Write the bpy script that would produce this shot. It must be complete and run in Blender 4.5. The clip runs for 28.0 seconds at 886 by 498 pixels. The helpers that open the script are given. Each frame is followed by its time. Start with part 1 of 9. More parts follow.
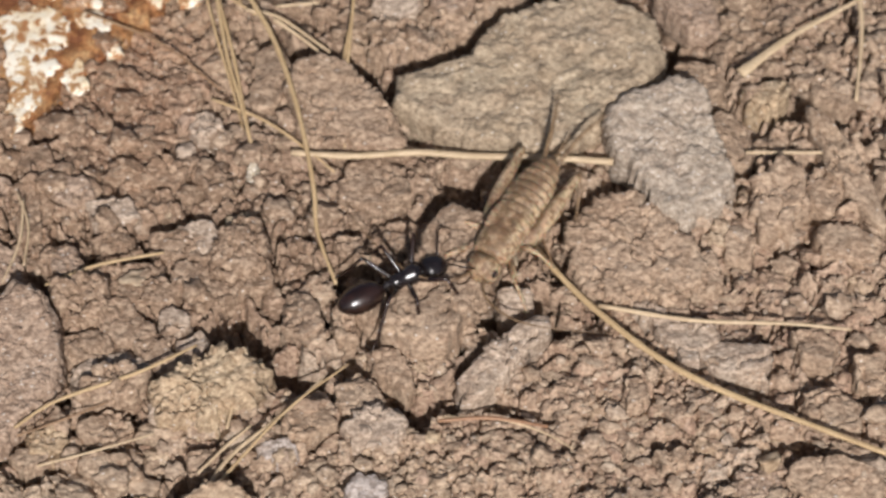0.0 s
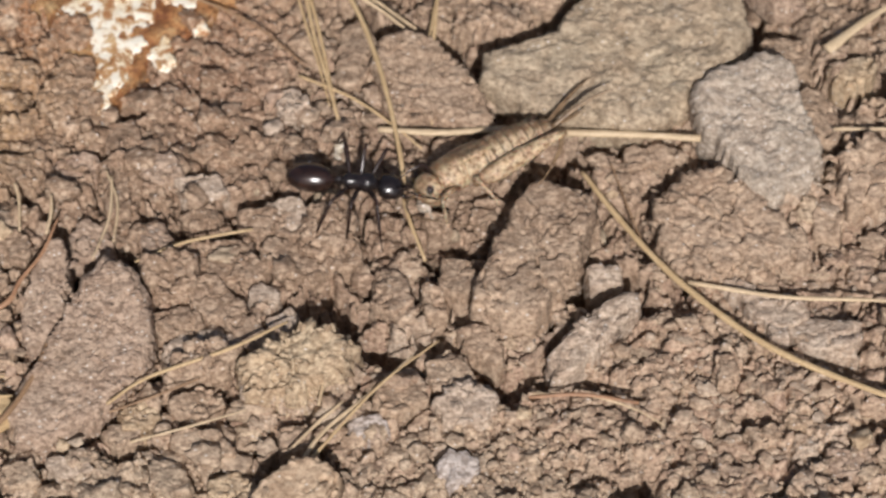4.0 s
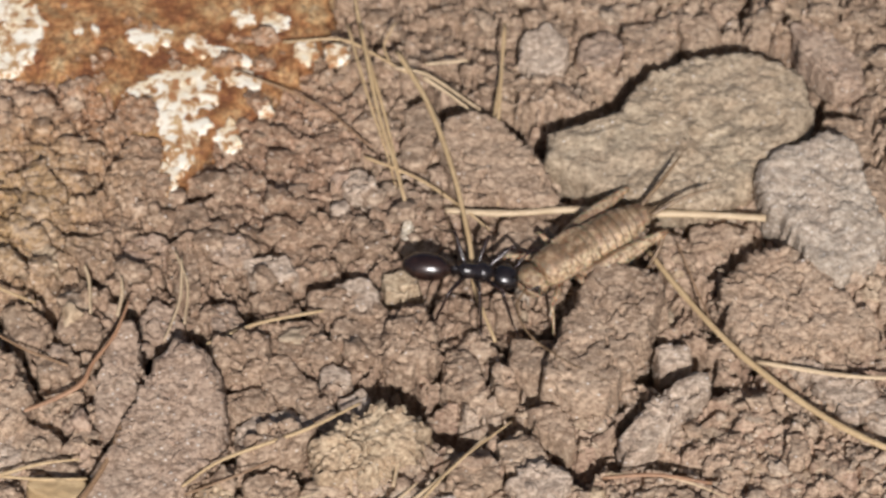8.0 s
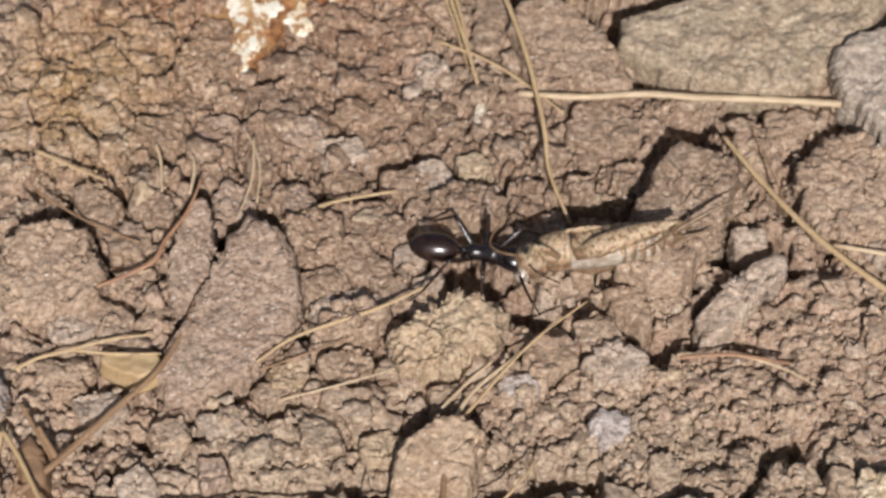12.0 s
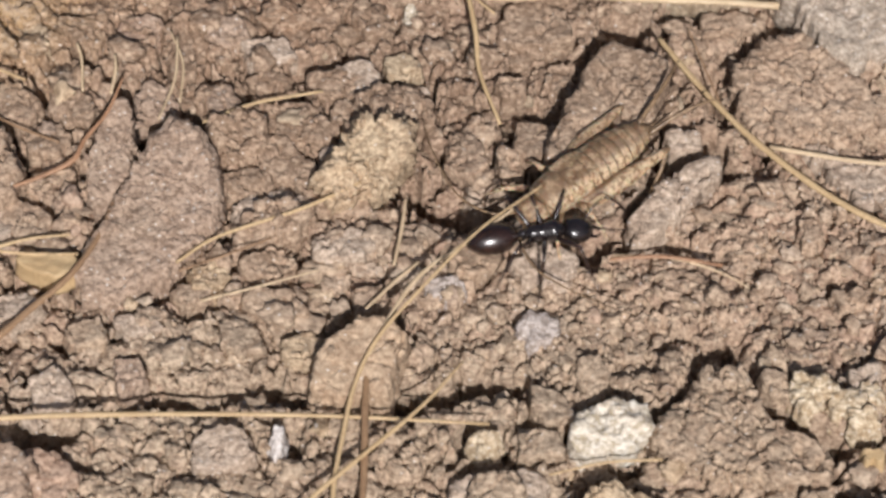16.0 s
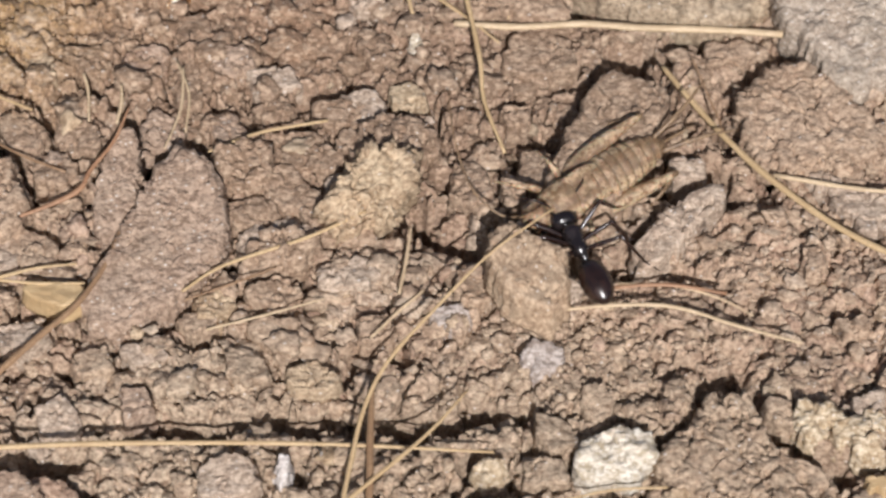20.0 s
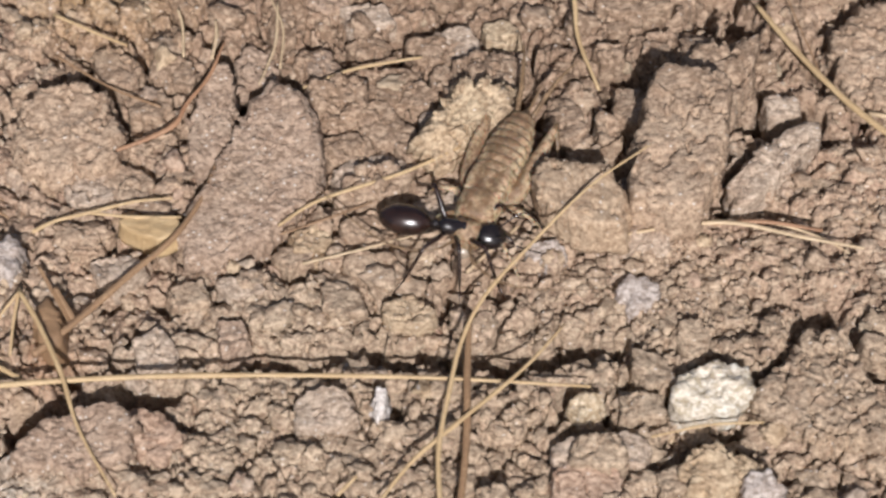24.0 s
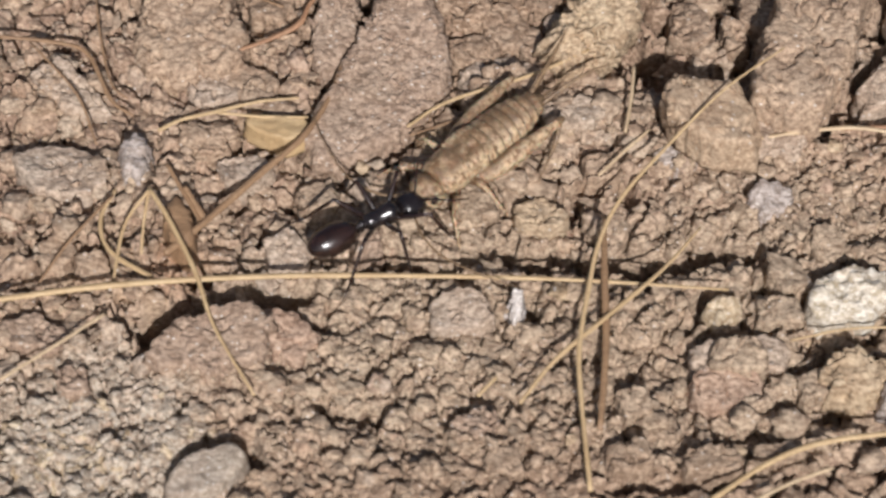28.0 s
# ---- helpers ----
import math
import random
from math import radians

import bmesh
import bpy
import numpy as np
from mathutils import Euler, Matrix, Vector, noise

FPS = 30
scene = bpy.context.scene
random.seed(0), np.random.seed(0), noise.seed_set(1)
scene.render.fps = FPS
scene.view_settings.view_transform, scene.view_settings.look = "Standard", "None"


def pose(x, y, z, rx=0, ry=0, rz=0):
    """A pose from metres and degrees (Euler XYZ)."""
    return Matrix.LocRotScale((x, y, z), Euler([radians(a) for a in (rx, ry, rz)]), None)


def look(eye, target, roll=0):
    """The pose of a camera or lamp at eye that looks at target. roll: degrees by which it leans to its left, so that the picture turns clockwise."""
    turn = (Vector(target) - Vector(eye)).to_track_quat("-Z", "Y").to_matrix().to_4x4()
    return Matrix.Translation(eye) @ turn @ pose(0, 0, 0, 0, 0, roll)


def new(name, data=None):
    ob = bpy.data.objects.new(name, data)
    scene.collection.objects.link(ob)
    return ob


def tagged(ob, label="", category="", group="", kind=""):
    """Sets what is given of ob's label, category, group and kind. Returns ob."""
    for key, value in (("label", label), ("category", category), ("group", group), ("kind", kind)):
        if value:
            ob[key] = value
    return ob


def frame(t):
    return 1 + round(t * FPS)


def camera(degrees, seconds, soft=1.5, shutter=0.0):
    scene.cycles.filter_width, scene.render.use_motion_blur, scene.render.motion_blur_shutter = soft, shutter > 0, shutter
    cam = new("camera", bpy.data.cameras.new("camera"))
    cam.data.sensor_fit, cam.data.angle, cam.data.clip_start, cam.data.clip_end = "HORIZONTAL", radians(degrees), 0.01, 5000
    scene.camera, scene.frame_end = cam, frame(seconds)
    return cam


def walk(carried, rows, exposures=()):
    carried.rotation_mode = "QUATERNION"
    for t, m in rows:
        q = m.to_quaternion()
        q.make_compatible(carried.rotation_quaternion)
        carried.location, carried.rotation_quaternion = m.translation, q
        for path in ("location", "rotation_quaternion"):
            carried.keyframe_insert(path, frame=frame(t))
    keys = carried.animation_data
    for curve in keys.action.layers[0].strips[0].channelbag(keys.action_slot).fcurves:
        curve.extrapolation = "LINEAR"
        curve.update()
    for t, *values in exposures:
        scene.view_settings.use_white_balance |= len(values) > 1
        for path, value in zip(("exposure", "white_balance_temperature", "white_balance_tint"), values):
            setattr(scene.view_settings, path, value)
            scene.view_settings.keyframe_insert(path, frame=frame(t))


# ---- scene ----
cam = camera(18.0, 28.0, soft=2.8, shutter=0.5)
# a close lens is sharp over a shallow depth only
cam.data.dof.use_dof, cam.data.dof.focus_distance, cam.data.dof.aperture_fstop = True, 0.203, 62.0
MM = 0.001
# seconds; camera place in millimetres; its turn in degrees
walk(
    cam,
    [(t, pose(x * MM, y * MM, z * MM, rx, ry, rz)) for t, x, y, z, rx, ry, rz in (
    (0.0, -0.000, -123.128, 175.845, 35.000, 0.000, -0.000),
    (0.5, -0.095, -122.744, 175.731, 35.078, -0.084, -0.003),
    (1.0, -0.863, -122.568, 175.879, 34.849, -0.112, -0.026),
    (1.5, -1.076, -122.829, 175.532, 34.839, -0.030, 0.061),
    (2.0, -0.981, -122.830, 175.484, 34.990, 0.036, 0.105),
    (2.5, -0.669, -122.737, 175.123, 34.858, 0.120, 0.137),
    (3.0, -0.779, -122.397, 175.309, 34.602, 0.169, 0.153),
    (3.5, -2.867, -122.600, 176.466, 34.325, 0.532, 0.444),
    (5.5, -6.302, -124.970, 173.980, 35.485, 0.388, -0.132),
    (6.0, -8.286, -123.792, 175.771, 34.963, 0.336, -0.123),
    (6.5, -8.657, -123.135, 175.824, 35.005, 0.432, 0.025),
    (7.0, -8.575, -123.043, 175.780, 34.917, 0.466, 0.034),
    (7.5, -10.691, -123.493, 176.474, 35.000, 0.262, -0.099),
    (8.0, -11.482, -122.319, 178.176, 35.649, 0.264, -0.096),
    (8.5, -11.294, -123.499, 177.758, 35.649, 0.260, -0.127),
    (9.0, -12.047, -123.881, 177.121, 35.629, 0.169, -0.167),
    (9.5, -12.637, -123.761, 177.710, 35.654, 0.182, -0.134),
    (10.0, -12.519, -123.611, 178.054, 35.521, 0.217, -0.183),
    (10.5, -12.964, -123.471, 177.744, 35.437, 0.059, -0.181),
    (11.0, -13.176, -123.491, 177.292, 35.532, 0.075, -0.123),
    (11.5, -15.483, -125.116, 175.140, 35.337, 0.038, 0.137),
    (12.0, -17.464, -127.770, 172.622, 35.258, -0.105, 0.273),
    (12.5, -18.258, -128.719, 171.758, 35.331, -0.253, 0.270),
    (14.5, -16.990, -133.958, 164.237, 37.305, -0.652, 0.552),
    (15.0, -16.172, -130.949, 166.633, 36.284, -0.124, 0.426),
    (15.5, -16.403, -130.662, 166.902, 35.939, -0.060, 0.478),
    (16.0, -13.253, -129.949, 165.041, 34.951, -0.476, 0.205),
    (16.5, -14.022, -130.096, 164.524, 34.669, -0.546, 0.199),
    (17.0, -14.555, -130.124, 165.072, 34.546, 0.037, 0.533),
    (17.5, -14.219, -129.589, 164.299, 34.537, 0.008, 0.490),
    (18.0, -14.189, -129.800, 163.722, 34.602, -0.006, 0.527),
    (18.5, -12.892, -129.640, 164.576, 34.676, -0.074, 0.408),
    (19.0, -11.866, -129.417, 165.188, 35.604, -0.353, 0.136),
    (19.5, -12.756, -129.899, 164.431, 35.308, -0.173, 0.316),
    (20.0, -12.811, -130.079, 165.822, 35.440, -0.225, 0.242),
    (20.5, -13.254, -130.150, 166.180, 35.257, -0.301, 0.198),
    (22.5, -13.939, -130.367, 164.329, 35.011, -0.508, 0.196),
    (23.0, -15.452, -131.465, 163.682, 34.697, -0.461, 0.486),
    (23.5, -16.491, -133.044, 164.859, 34.998, 0.165, 0.859),
    (24.0, -16.589, -132.322, 164.480, 34.854, 0.321, 0.981),
    (24.5, -16.576, -132.143, 164.181, 34.503, -0.047, 0.835),
    (25.0, -16.691, -132.049, 164.099, 34.453, -0.114, 0.733),
    (25.5, -16.675, -132.098, 162.914, 34.509, -0.176, 0.728),
    (26.0, -21.142, -134.385, 161.862, 34.419, -0.238, 0.856),
    (26.5, -22.646, -134.548, 162.787, 34.349, -0.174, 1.004),
    (27.0, -28.178, -134.845, 162.935, 34.252, -0.529, 0.952),
    (27.5, -30.696, -134.387, 161.681, 34.073, -0.863, 0.723),
    (28.0, -30.930, -134.344, 161.112, 33.824, -1.191, 0.562),
    )],
    exposures=[(0, -0.15, 6060, 10), (10, -0.14, 6000, 10), (15, -0.08, 5970, 10), (25, -0.02, 5920, 10), (28, -0.11, 5970, 10)],
)

# ---- light: a high clear sun from behind the camera ----
SUN_UP, SUN_FROM = 43.0, 174.0  # elevation; compass bearing of the sun, clockwise from +y
world = bpy.data.worlds.new("sky")
scene.world = world
world.use_nodes = True
sky = world.node_tree.nodes.new("ShaderNodeTexSky")
sky.sky_type, sky.sun_disc = "NISHITA", False
sky.sun_elevation, sky.sun_rotation = radians(SUN_UP), radians(SUN_FROM)
sky.dust_density, sky.ozone_density = 4.0, 0.3
world.node_tree.links.new(sky.outputs[0], world.node_tree.nodes["Background"].inputs[0])
world.node_tree.nodes["Background"].inputs[1].default_value = 0.05
sun = new("sun", bpy.data.lights.new("sun", "SUN"))
sun.data.energy, sun.data.angle, sun.data.color = 4.9, radians(0.55), (1.0, 0.92, 0.85)
sun_dir = Vector((math.sin(radians(SUN_FROM)) * math.cos(radians(SUN_UP)), math.cos(radians(SUN_FROM)) * math.cos(radians(SUN_UP)), math.sin(radians(SUN_UP))))
sun.matrix_world = look(sun_dir, (0, 0, 0))


# ---- materials ----
class Nodes:
    """Short hand for node trees."""

    def __init__(self, name):
        self.mat = bpy.data.materials.new(name)
        self.mat.use_nodes = True
        self.tree = self.mat.node_tree
        self.bsdf = self.tree.nodes["Principled BSDF"]
        co = self.tree.nodes.new("ShaderNodeTexCoord")
        info = self.tree.nodes.new("ShaderNodeObjectInfo")
        self.rnd = info.outputs["Random"]
        add = self.tree.nodes.new("ShaderNodeVectorMath")
        add.operation = "MULTIPLY_ADD"
        self.link(co.outputs["Object"], add.inputs[0])
        add.inputs[1].default_value = (1 / MM,) * 3
        scale = self.tree.nodes.new("ShaderNodeMath")
        scale.operation = "MULTIPLY"
        self.link(self.rnd, scale.inputs[0])
        scale.inputs[1].default_value = 91.7
        self.link(scale.outputs[0], add.inputs[2])
        self.co = add.outputs[0]  # millimetres, shifted from thing to thing

    def link(self, a, b):
        self.tree.links.new(a, b)

    def noise(self, scale, detail=5, rough=0.6, stretch=None):
        n = self.tree.nodes.new("ShaderNodeTexNoise")
        n.inputs["Scale"].default_value, n.inputs["Detail"].default_value, n.inputs["Roughness"].default_value = scale, detail, rough
        src = self.co
        if stretch:
            mp = self.tree.nodes.new("ShaderNodeVectorMath")
            mp.operation = "MULTIPLY"
            mp.inputs[1].default_value = stretch
            self.link(self.co, mp.inputs[0])
            src = mp.outputs[0]
        self.link(src, n.inputs["Vector"])
        return n.outputs["Fac"]

    def cells(self, scale, stretch=(1, 1, 1)):
        n = self.tree.nodes.new("ShaderNodeTexVoronoi")
        n.inputs["Scale"].default_value = scale
        mp = self.tree.nodes.new("ShaderNodeVectorMath")
        mp.operation = "MULTIPLY"
        mp.inputs[1].default_value = stretch
        self.link(self.co, mp.inputs[0])
        self.link(mp.outputs[0], n.inputs["Vector"])
        return n

    def ramp(self, fac, *stops):
        n = self.tree.nodes.new("ShaderNodeValToRGB")
        while len(n.color_ramp.elements) < len(stops):
            n.color_ramp.elements.new(0.5)
        for el, (p, c) in zip(n.color_ramp.elements, stops):
            el.position, el.color = p, (*c, 1) if not isinstance(c, (int, float)) else (c, c, c, 1)
        self.link(fac, n.inputs[0])
        return n.outputs[0]

    def mix(self, fac, a, b, kind="MIX"):
        n = self.tree.nodes.new("ShaderNodeMix")
        n.data_type, n.blend_type = "RGBA", kind
        for value, socket in ((fac, n.inputs[0]), (a, n.inputs[6]), (b, n.inputs[7])):
            if isinstance(value, (int, float)):
                socket.default_value = value
            elif isinstance(value, tuple):
                socket.default_value = (*value, 1)
            else:
                self.link(value, socket)
        return n.outputs[2]

    def math(self, op, a, b=0.0):
        n = self.tree.nodes.new("ShaderNodeMath")
        n.operation, n.use_clamp = op, True
        for value, socket in ((a, n.inputs[0]), (b, n.inputs[1])):
            if isinstance(value, (int, float)):
                socket.default_value = value
            else:
                self.link(value, socket)
        return n.outputs[0]

    def spot(self, x, y, inner, outer):
        """1 within inner millimetres of a place on the ground, 0 beyond outer."""
        d = self.tree.nodes.new("ShaderNodeVectorMath")
        d.operation = "DISTANCE"
        flat = self.tree.nodes.new("ShaderNodeVectorMath")
        flat.operation = "MULTIPLY"
        flat.inputs[1].default_value = (1, 1, 0)
        geo = self.tree.nodes.new("ShaderNodeNewGeometry")
        self.link(geo.outputs["Position"], flat.inputs[0])
        self.link(flat.outputs[0], d.inputs[0])
        d.inputs[1].default_value = (x * MM, y * MM, 0)
        m = self.tree.nodes.new("ShaderNodeMapRange")
        for i, v in enumerate((outer * MM, inner * MM, 0, 1), 1):
            m.inputs[i].default_value = v
        self.link(d.outputs["Value"], m.inputs[0])
        return m.outputs[0]

    def done(self, color, rough=0.9, bump=None, depth=0.1, metal=0.0, spec=0.3, coat=0.0):
        for value, key in ((color, "Base Color"), (rough, "Roughness"), (metal, "Metallic"), (spec, "Specular IOR Level"), (coat, "Coat Weight")):
            socket = self.bsdf.inputs[key]
            if isinstance(value, (int, float)):
                socket.default_value = value
            elif isinstance(value, tuple):
                socket.default_value = (*value, 1)
            else:
                self.link(value, socket)
        if bump is not None:
            b = self.tree.nodes.new("ShaderNodeBump")
            b.inputs["Strength"].default_value, b.inputs["Distance"].default_value = 1.0, depth * 0.45 * MM
            self.link(bump, b.inputs["Height"])
            self.link(b.outputs[0], self.bsdf.inputs["Normal"])
        return self.mat


def earth(name, dark, mid, light, tinted=False, speck=0.5, depth=0.3, pieces=False, islands=False):
    """Dry crumbly soil: sandy grain, pale dust, quartz specks with painted glint, dark specks for shaded gaps, rust
    stains beside the old iron, paler and browner stretches.
    """
    n = Nodes(name)
    broad = n.noise(0.14, 3)
    clump = n.noise(0.8, 5, 0.65)
    sand = n.noise(2.6, 3, 0.6)
    grain = n.noise(6.5, 3, 0.7)
    col = n.ramp(clump, (0.25, dark), (0.48, mid), (0.75, light))
    col = n.mix(n.ramp(broad, (0.35, 0.0), (0.7, 0.5)), col, tuple(0.5 * (a + b) * f for a, b, f in zip(mid, light, (0.94, 0.98, 1.06))))
    drift, rust = n.noise(0.23, 3, 0.55), n.noise(0.31, 4, 0.6, (1, 1.2, 3))
    col = n.mix(n.ramp(drift, (0.5, 0.0), (0.68, 0.5)), col, tuple(0.5 * (a + b) * f for a, b, f in zip(mid, light, (0.9, 0.98, 1.02))))
    col = n.mix(n.ramp(rust, (0.52, 0.0), (0.7, 0.5)), col, tuple(0.5 * (a + b) * f for a, b, f in zip(mid, dark, (1.06, 0.98, 0.98))))
    if pieces:
        # every piece of crust a little greyer, pinker or paler than the next
        at = n.tree.nodes.new("ShaderNodeAttribute")
        at.attribute_name = "piece"
        hue = n.tree.nodes.new("ShaderNodeAttribute")
        hue.attribute_name = "kind"
        col = n.mix(n.ramp(hue.outputs["Fac"], (0.0, 0.6), (0.22, 0.0)), col, (0.42, 0.27, 0.19))
        col = n.mix(n.ramp(hue.outputs["Fac"], (0.55, 0.0), (0.66, 0.5), (0.78, 0.0)), col, (0.52, 0.39, 0.235))
        col = n.mix(n.ramp(hue.outputs["Fac"], (0.8, 0.0), (0.92, 0.7)), col, (0.52, 0.44, 0.345))
        col = n.mix(n.ramp(n.math("MULTIPLY", at.outputs["Fac"], 1.4), (0.05, 0.0), (0.6, 0.55)), col, light)
        col = n.mix(n.ramp(n.math("MULTIPLY", at.outputs["Fac"], -1.4), (0.05, 0.0), (0.6, 0.6)), col, tuple(1.15 * c * f for c, f in zip(dark, (1, 1.05, 1.2))))
    elif islands:
        # every loose lump greyer, yellower, pinker or darker than the next
        lump = n.tree.nodes.new("ShaderNodeNewGeometry").outputs["Random Per Island"]
        col = n.mix(n.ramp(lump, (0.0, 0.55), (0.16, 0.0)), col, (0.36, 0.235, 0.165))
        col = n.mix(n.ramp(lump, (0.18, 0.0), (0.26, 0.6), (0.36, 0.0)), col, (0.55, 0.43, 0.285))
        col = n.mix(n.ramp(lump, (0.4, 0.0), (0.48, 0.5), (0.56, 0.0)), col, (0.30, 0.21, 0.14))
        col = n.mix(n.ramp(lump, (0.66, 0.0), (0.76, 0.6), (0.84, 0.0)), col, (0.47, 0.39, 0.31))
        col = n.mix(n.ramp(lump, (0.88, 0.0), (1.0, 0.7)), col, (0.58, 0.485, 0.37))
    else:
        col = n.mix(n.ramp(n.rnd, (0.0, 0.0), (1.0, 0.22)), col, (0.46, 0.345, 0.245))
    if tinted:
        wob = n.noise(0.5, 5, 0.7)
        for x, y, r0, r1, c in SOIL_TINTS:
            m = n.math("MULTIPLY", n.spot(x, y, r0, r1), n.ramp(wob, (0.34, 0.0), (0.54, 1.0)))
            col = n.mix(m, col, n.mix(n.ramp(sand, (0.35, 0.8), (0.65, 0.0)), c, tuple(0.5 * v for v in c)))
    # shade of the tiny gaps between grains, painted in as dark specks
    col = n.mix(n.ramp(sand, (0.36, 0.65), (0.5, 0.0)), col, tuple(0.68 * c for c in dark))
    col = n.mix(n.ramp(sand, (0.54, 0.0), (0.68, 0.55)), col, light)
    col = n.mix(n.ramp(grain, (0.38, 0.6), (0.52, 0.0)), col, tuple(0.6 * c for c in dark))
    cell = n.cells(3.4, (0.75, 1.25, 1))
    tint = n.tree.nodes.new("ShaderNodeSeparateColor")
    n.link(cell.outputs["Color"], tint.inputs[0])
    # every grain a little darker or paler
    col = n.mix(n.ramp(tint.outputs[1], (0.0, 0.65), (0.4, 0.0)), col, tuple(0.8 * c for c in dark))
    col = n.mix(n.ramp(tint.outputs[1], (0.65, 0.0), (1.0, 0.55)), col, tuple(min(1.08 * c, 0.85) for c in light))
    # quartz specks: their glint is put in as a flat pale colour
    pick = n.math("GREATER_THAN", tint.outputs[0], 1 - 0.07 * speck)
    core = n.math("LESS_THAN", cell.outputs["Distance"], 0.3)
    col = n.mix(n.math("MULTIPLY", pick, core), col, (0.60, 0.54, 0.47))
    bump = n.math("ADD", n.math("MULTIPLY", sand, 0.4), n.math("MULTIPLY", grain, 0.15))
    bump = n.math("ADD", bump, n.math("MULTIPLY", n.math("SUBTRACT", 1.0, cell.outputs["Distance"]), 0.45))
    return n.done(col, n.ramp(grain, (0.3, 0.75), (0.7, 0.98)), bump, depth, spec=0.25)


# places in millimetres: rust and ochre washed from the iron, paler and browner soil
SOIL_TINTS = [
    (-34.46, 22.16, 6.45, 19.78, (0.41, 0.19, 0.08)),
    (-27.57, 11.7, 2.58, 9.89, (0.25, 0.11, 0.058)),
    (-44.47, 8.99, 2.58, 11.18, (0.57, 0.35, 0.11)),
    (-23.82, 6.68, 0.86, 4.73, (0.46, 0.17, 0.045)),
    (-9, 23.21, 0.43, 3.01, (0.26, 0.1, 0.045)),
    (-18.81, 27.49, 0.86, 8.6, (0.4, 0.26, 0.16)),
    (-46.37, -27.18, 0.43, 3.44, (0.42, 0.2, 0.08)),
    (-26.01, -43.29, 5.16, 18.06, (0.3, 0.2, 0.135)),
    (-9.21, -43.36, 2.58, 12.9, (0.32, 0.215, 0.145)),
    (-26.67, -29.79, 5.16, 12.9, (0.5, 0.39, 0.275)),
    (-5.21, -28.68, 5.16, 12.9, (0.49, 0.385, 0.27)),
    (-13.08, 3.31, 4.3, 14.19, (0.32, 0.215, 0.145)),
    (-32.5, -32.77, 6.02, 16.34, (0.57, 0.455, 0.325)),
    (-9.27, -32, 6.02, 14.19, (0.57, 0.455, 0.325)),
    (-24.74, -1.16, 5.16, 16.34, (0.34, 0.235, 0.16)),
    (0.79, 1.73, 4.3, 12.9, (0.34, 0.24, 0.165)),
    (-53.11, -44.3, 4.3, 9.89, (0.66, 0.58, 0.46)),
    (-51.73, -42.99, 2.58, 11.18, (0.68, 0.6, 0.48)),
    (-20.0, -32.0, 6.0, 13.0, (0.50, 0.385, 0.27)),
    (4.0, -31.0, 6.0, 17.0, (0.50, 0.385, 0.27)),
    (-33.0, 4.5, 6.0, 19.0, (0.35, 0.235, 0.155)),
    (-8.0, 27.0, 5.0, 16.0, (0.36, 0.25, 0.165)),
    (22.0, 26.0, 6.0, 20.0, (0.36, 0.255, 0.17)),
    (-51.0, -41.5, 3.0, 8.0, (0.62, 0.55, 0.45)),
]
SOIL = earth("dry_soil", (0.24, 0.155, 0.10), (0.40, 0.275, 0.185), (0.54, 0.405, 0.29), tinted=True, depth=0.18, pieces=True)
CLOD = earth("soil_clod", (0.25, 0.165, 0.105), (0.41, 0.29, 0.195), (0.54, 0.41, 0.29), tinted=True)
SOIL_CRUMB = earth("soil_crumb", (0.26, 0.175, 0.115), (0.43, 0.31, 0.215), (0.57, 0.45, 0.33), tinted=True, speck=1.2, depth=0.1)
LOOSE_LUMP = earth("loose_lump", (0.25, 0.168, 0.108), (0.42, 0.30, 0.205), (0.56, 0.435, 0.31), tinted=True, speck=0.8, depth=0.2, islands=True)
GREY_CLOD = earth("greyish_clod", (0.29, 0.21, 0.148), (0.47, 0.36, 0.265), (0.60, 0.485, 0.375), speck=1.0)
YELLOW_CLOD = earth("yellow_clod", (0.295, 0.2, 0.115), (0.485, 0.353, 0.22), (0.60, 0.475, 0.322))
RED_CLOD = earth("pinkish_clod", (0.27, 0.168, 0.11), (0.44, 0.30, 0.21), (0.56, 0.415, 0.305))
BROWN_CLOD = earth("brown_clod", (0.24, 0.16, 0.108), (0.385, 0.272, 0.19), (0.51, 0.385, 0.285), speck=2.0, depth=0.42)
WARM_CLOD = earth("warm_tan_clod", (0.31, 0.205, 0.125), (0.455, 0.325, 0.21), (0.57, 0.435, 0.30), speck=0.8, depth=0.15)
TAN_STONE = earth("tan_stone", (0.26, 0.19, 0.122), (0.41, 0.315, 0.21), (0.51, 0.41, 0.29), speck=0.8, depth=0.3)
GREY_STONE = earth("grey_stone", (0.28, 0.215, 0.155), (0.42, 0.34, 0.26), (0.53, 0.45, 0.36), speck=1.5, depth=0.25)
WHITE_STONE = earth("white_stone", (0.46, 0.37, 0.24), (0.68, 0.60, 0.47), (0.80, 0.75, 0.66), speck=1.0, depth=0.3)
PALE_GRIT = earth("pale_gritty_stone", (0.36, 0.25, 0.14), (0.55, 0.42, 0.26), (0.73, 0.63, 0.47), speck=2.0, depth=0.35)
CHIP_STONE = earth("bluish_white_chip", (0.44, 0.38, 0.33), (0.66, 0.60, 0.545), (0.80, 0.755, 0.71), speck=1.0, depth=0.1)
BLUE_STONE = earth("lilac_grey_stone", (0.28, 0.22, 0.175), (0.45, 0.375, 0.32), (0.60, 0.53, 0.475), speck=1.5, depth=0.08)


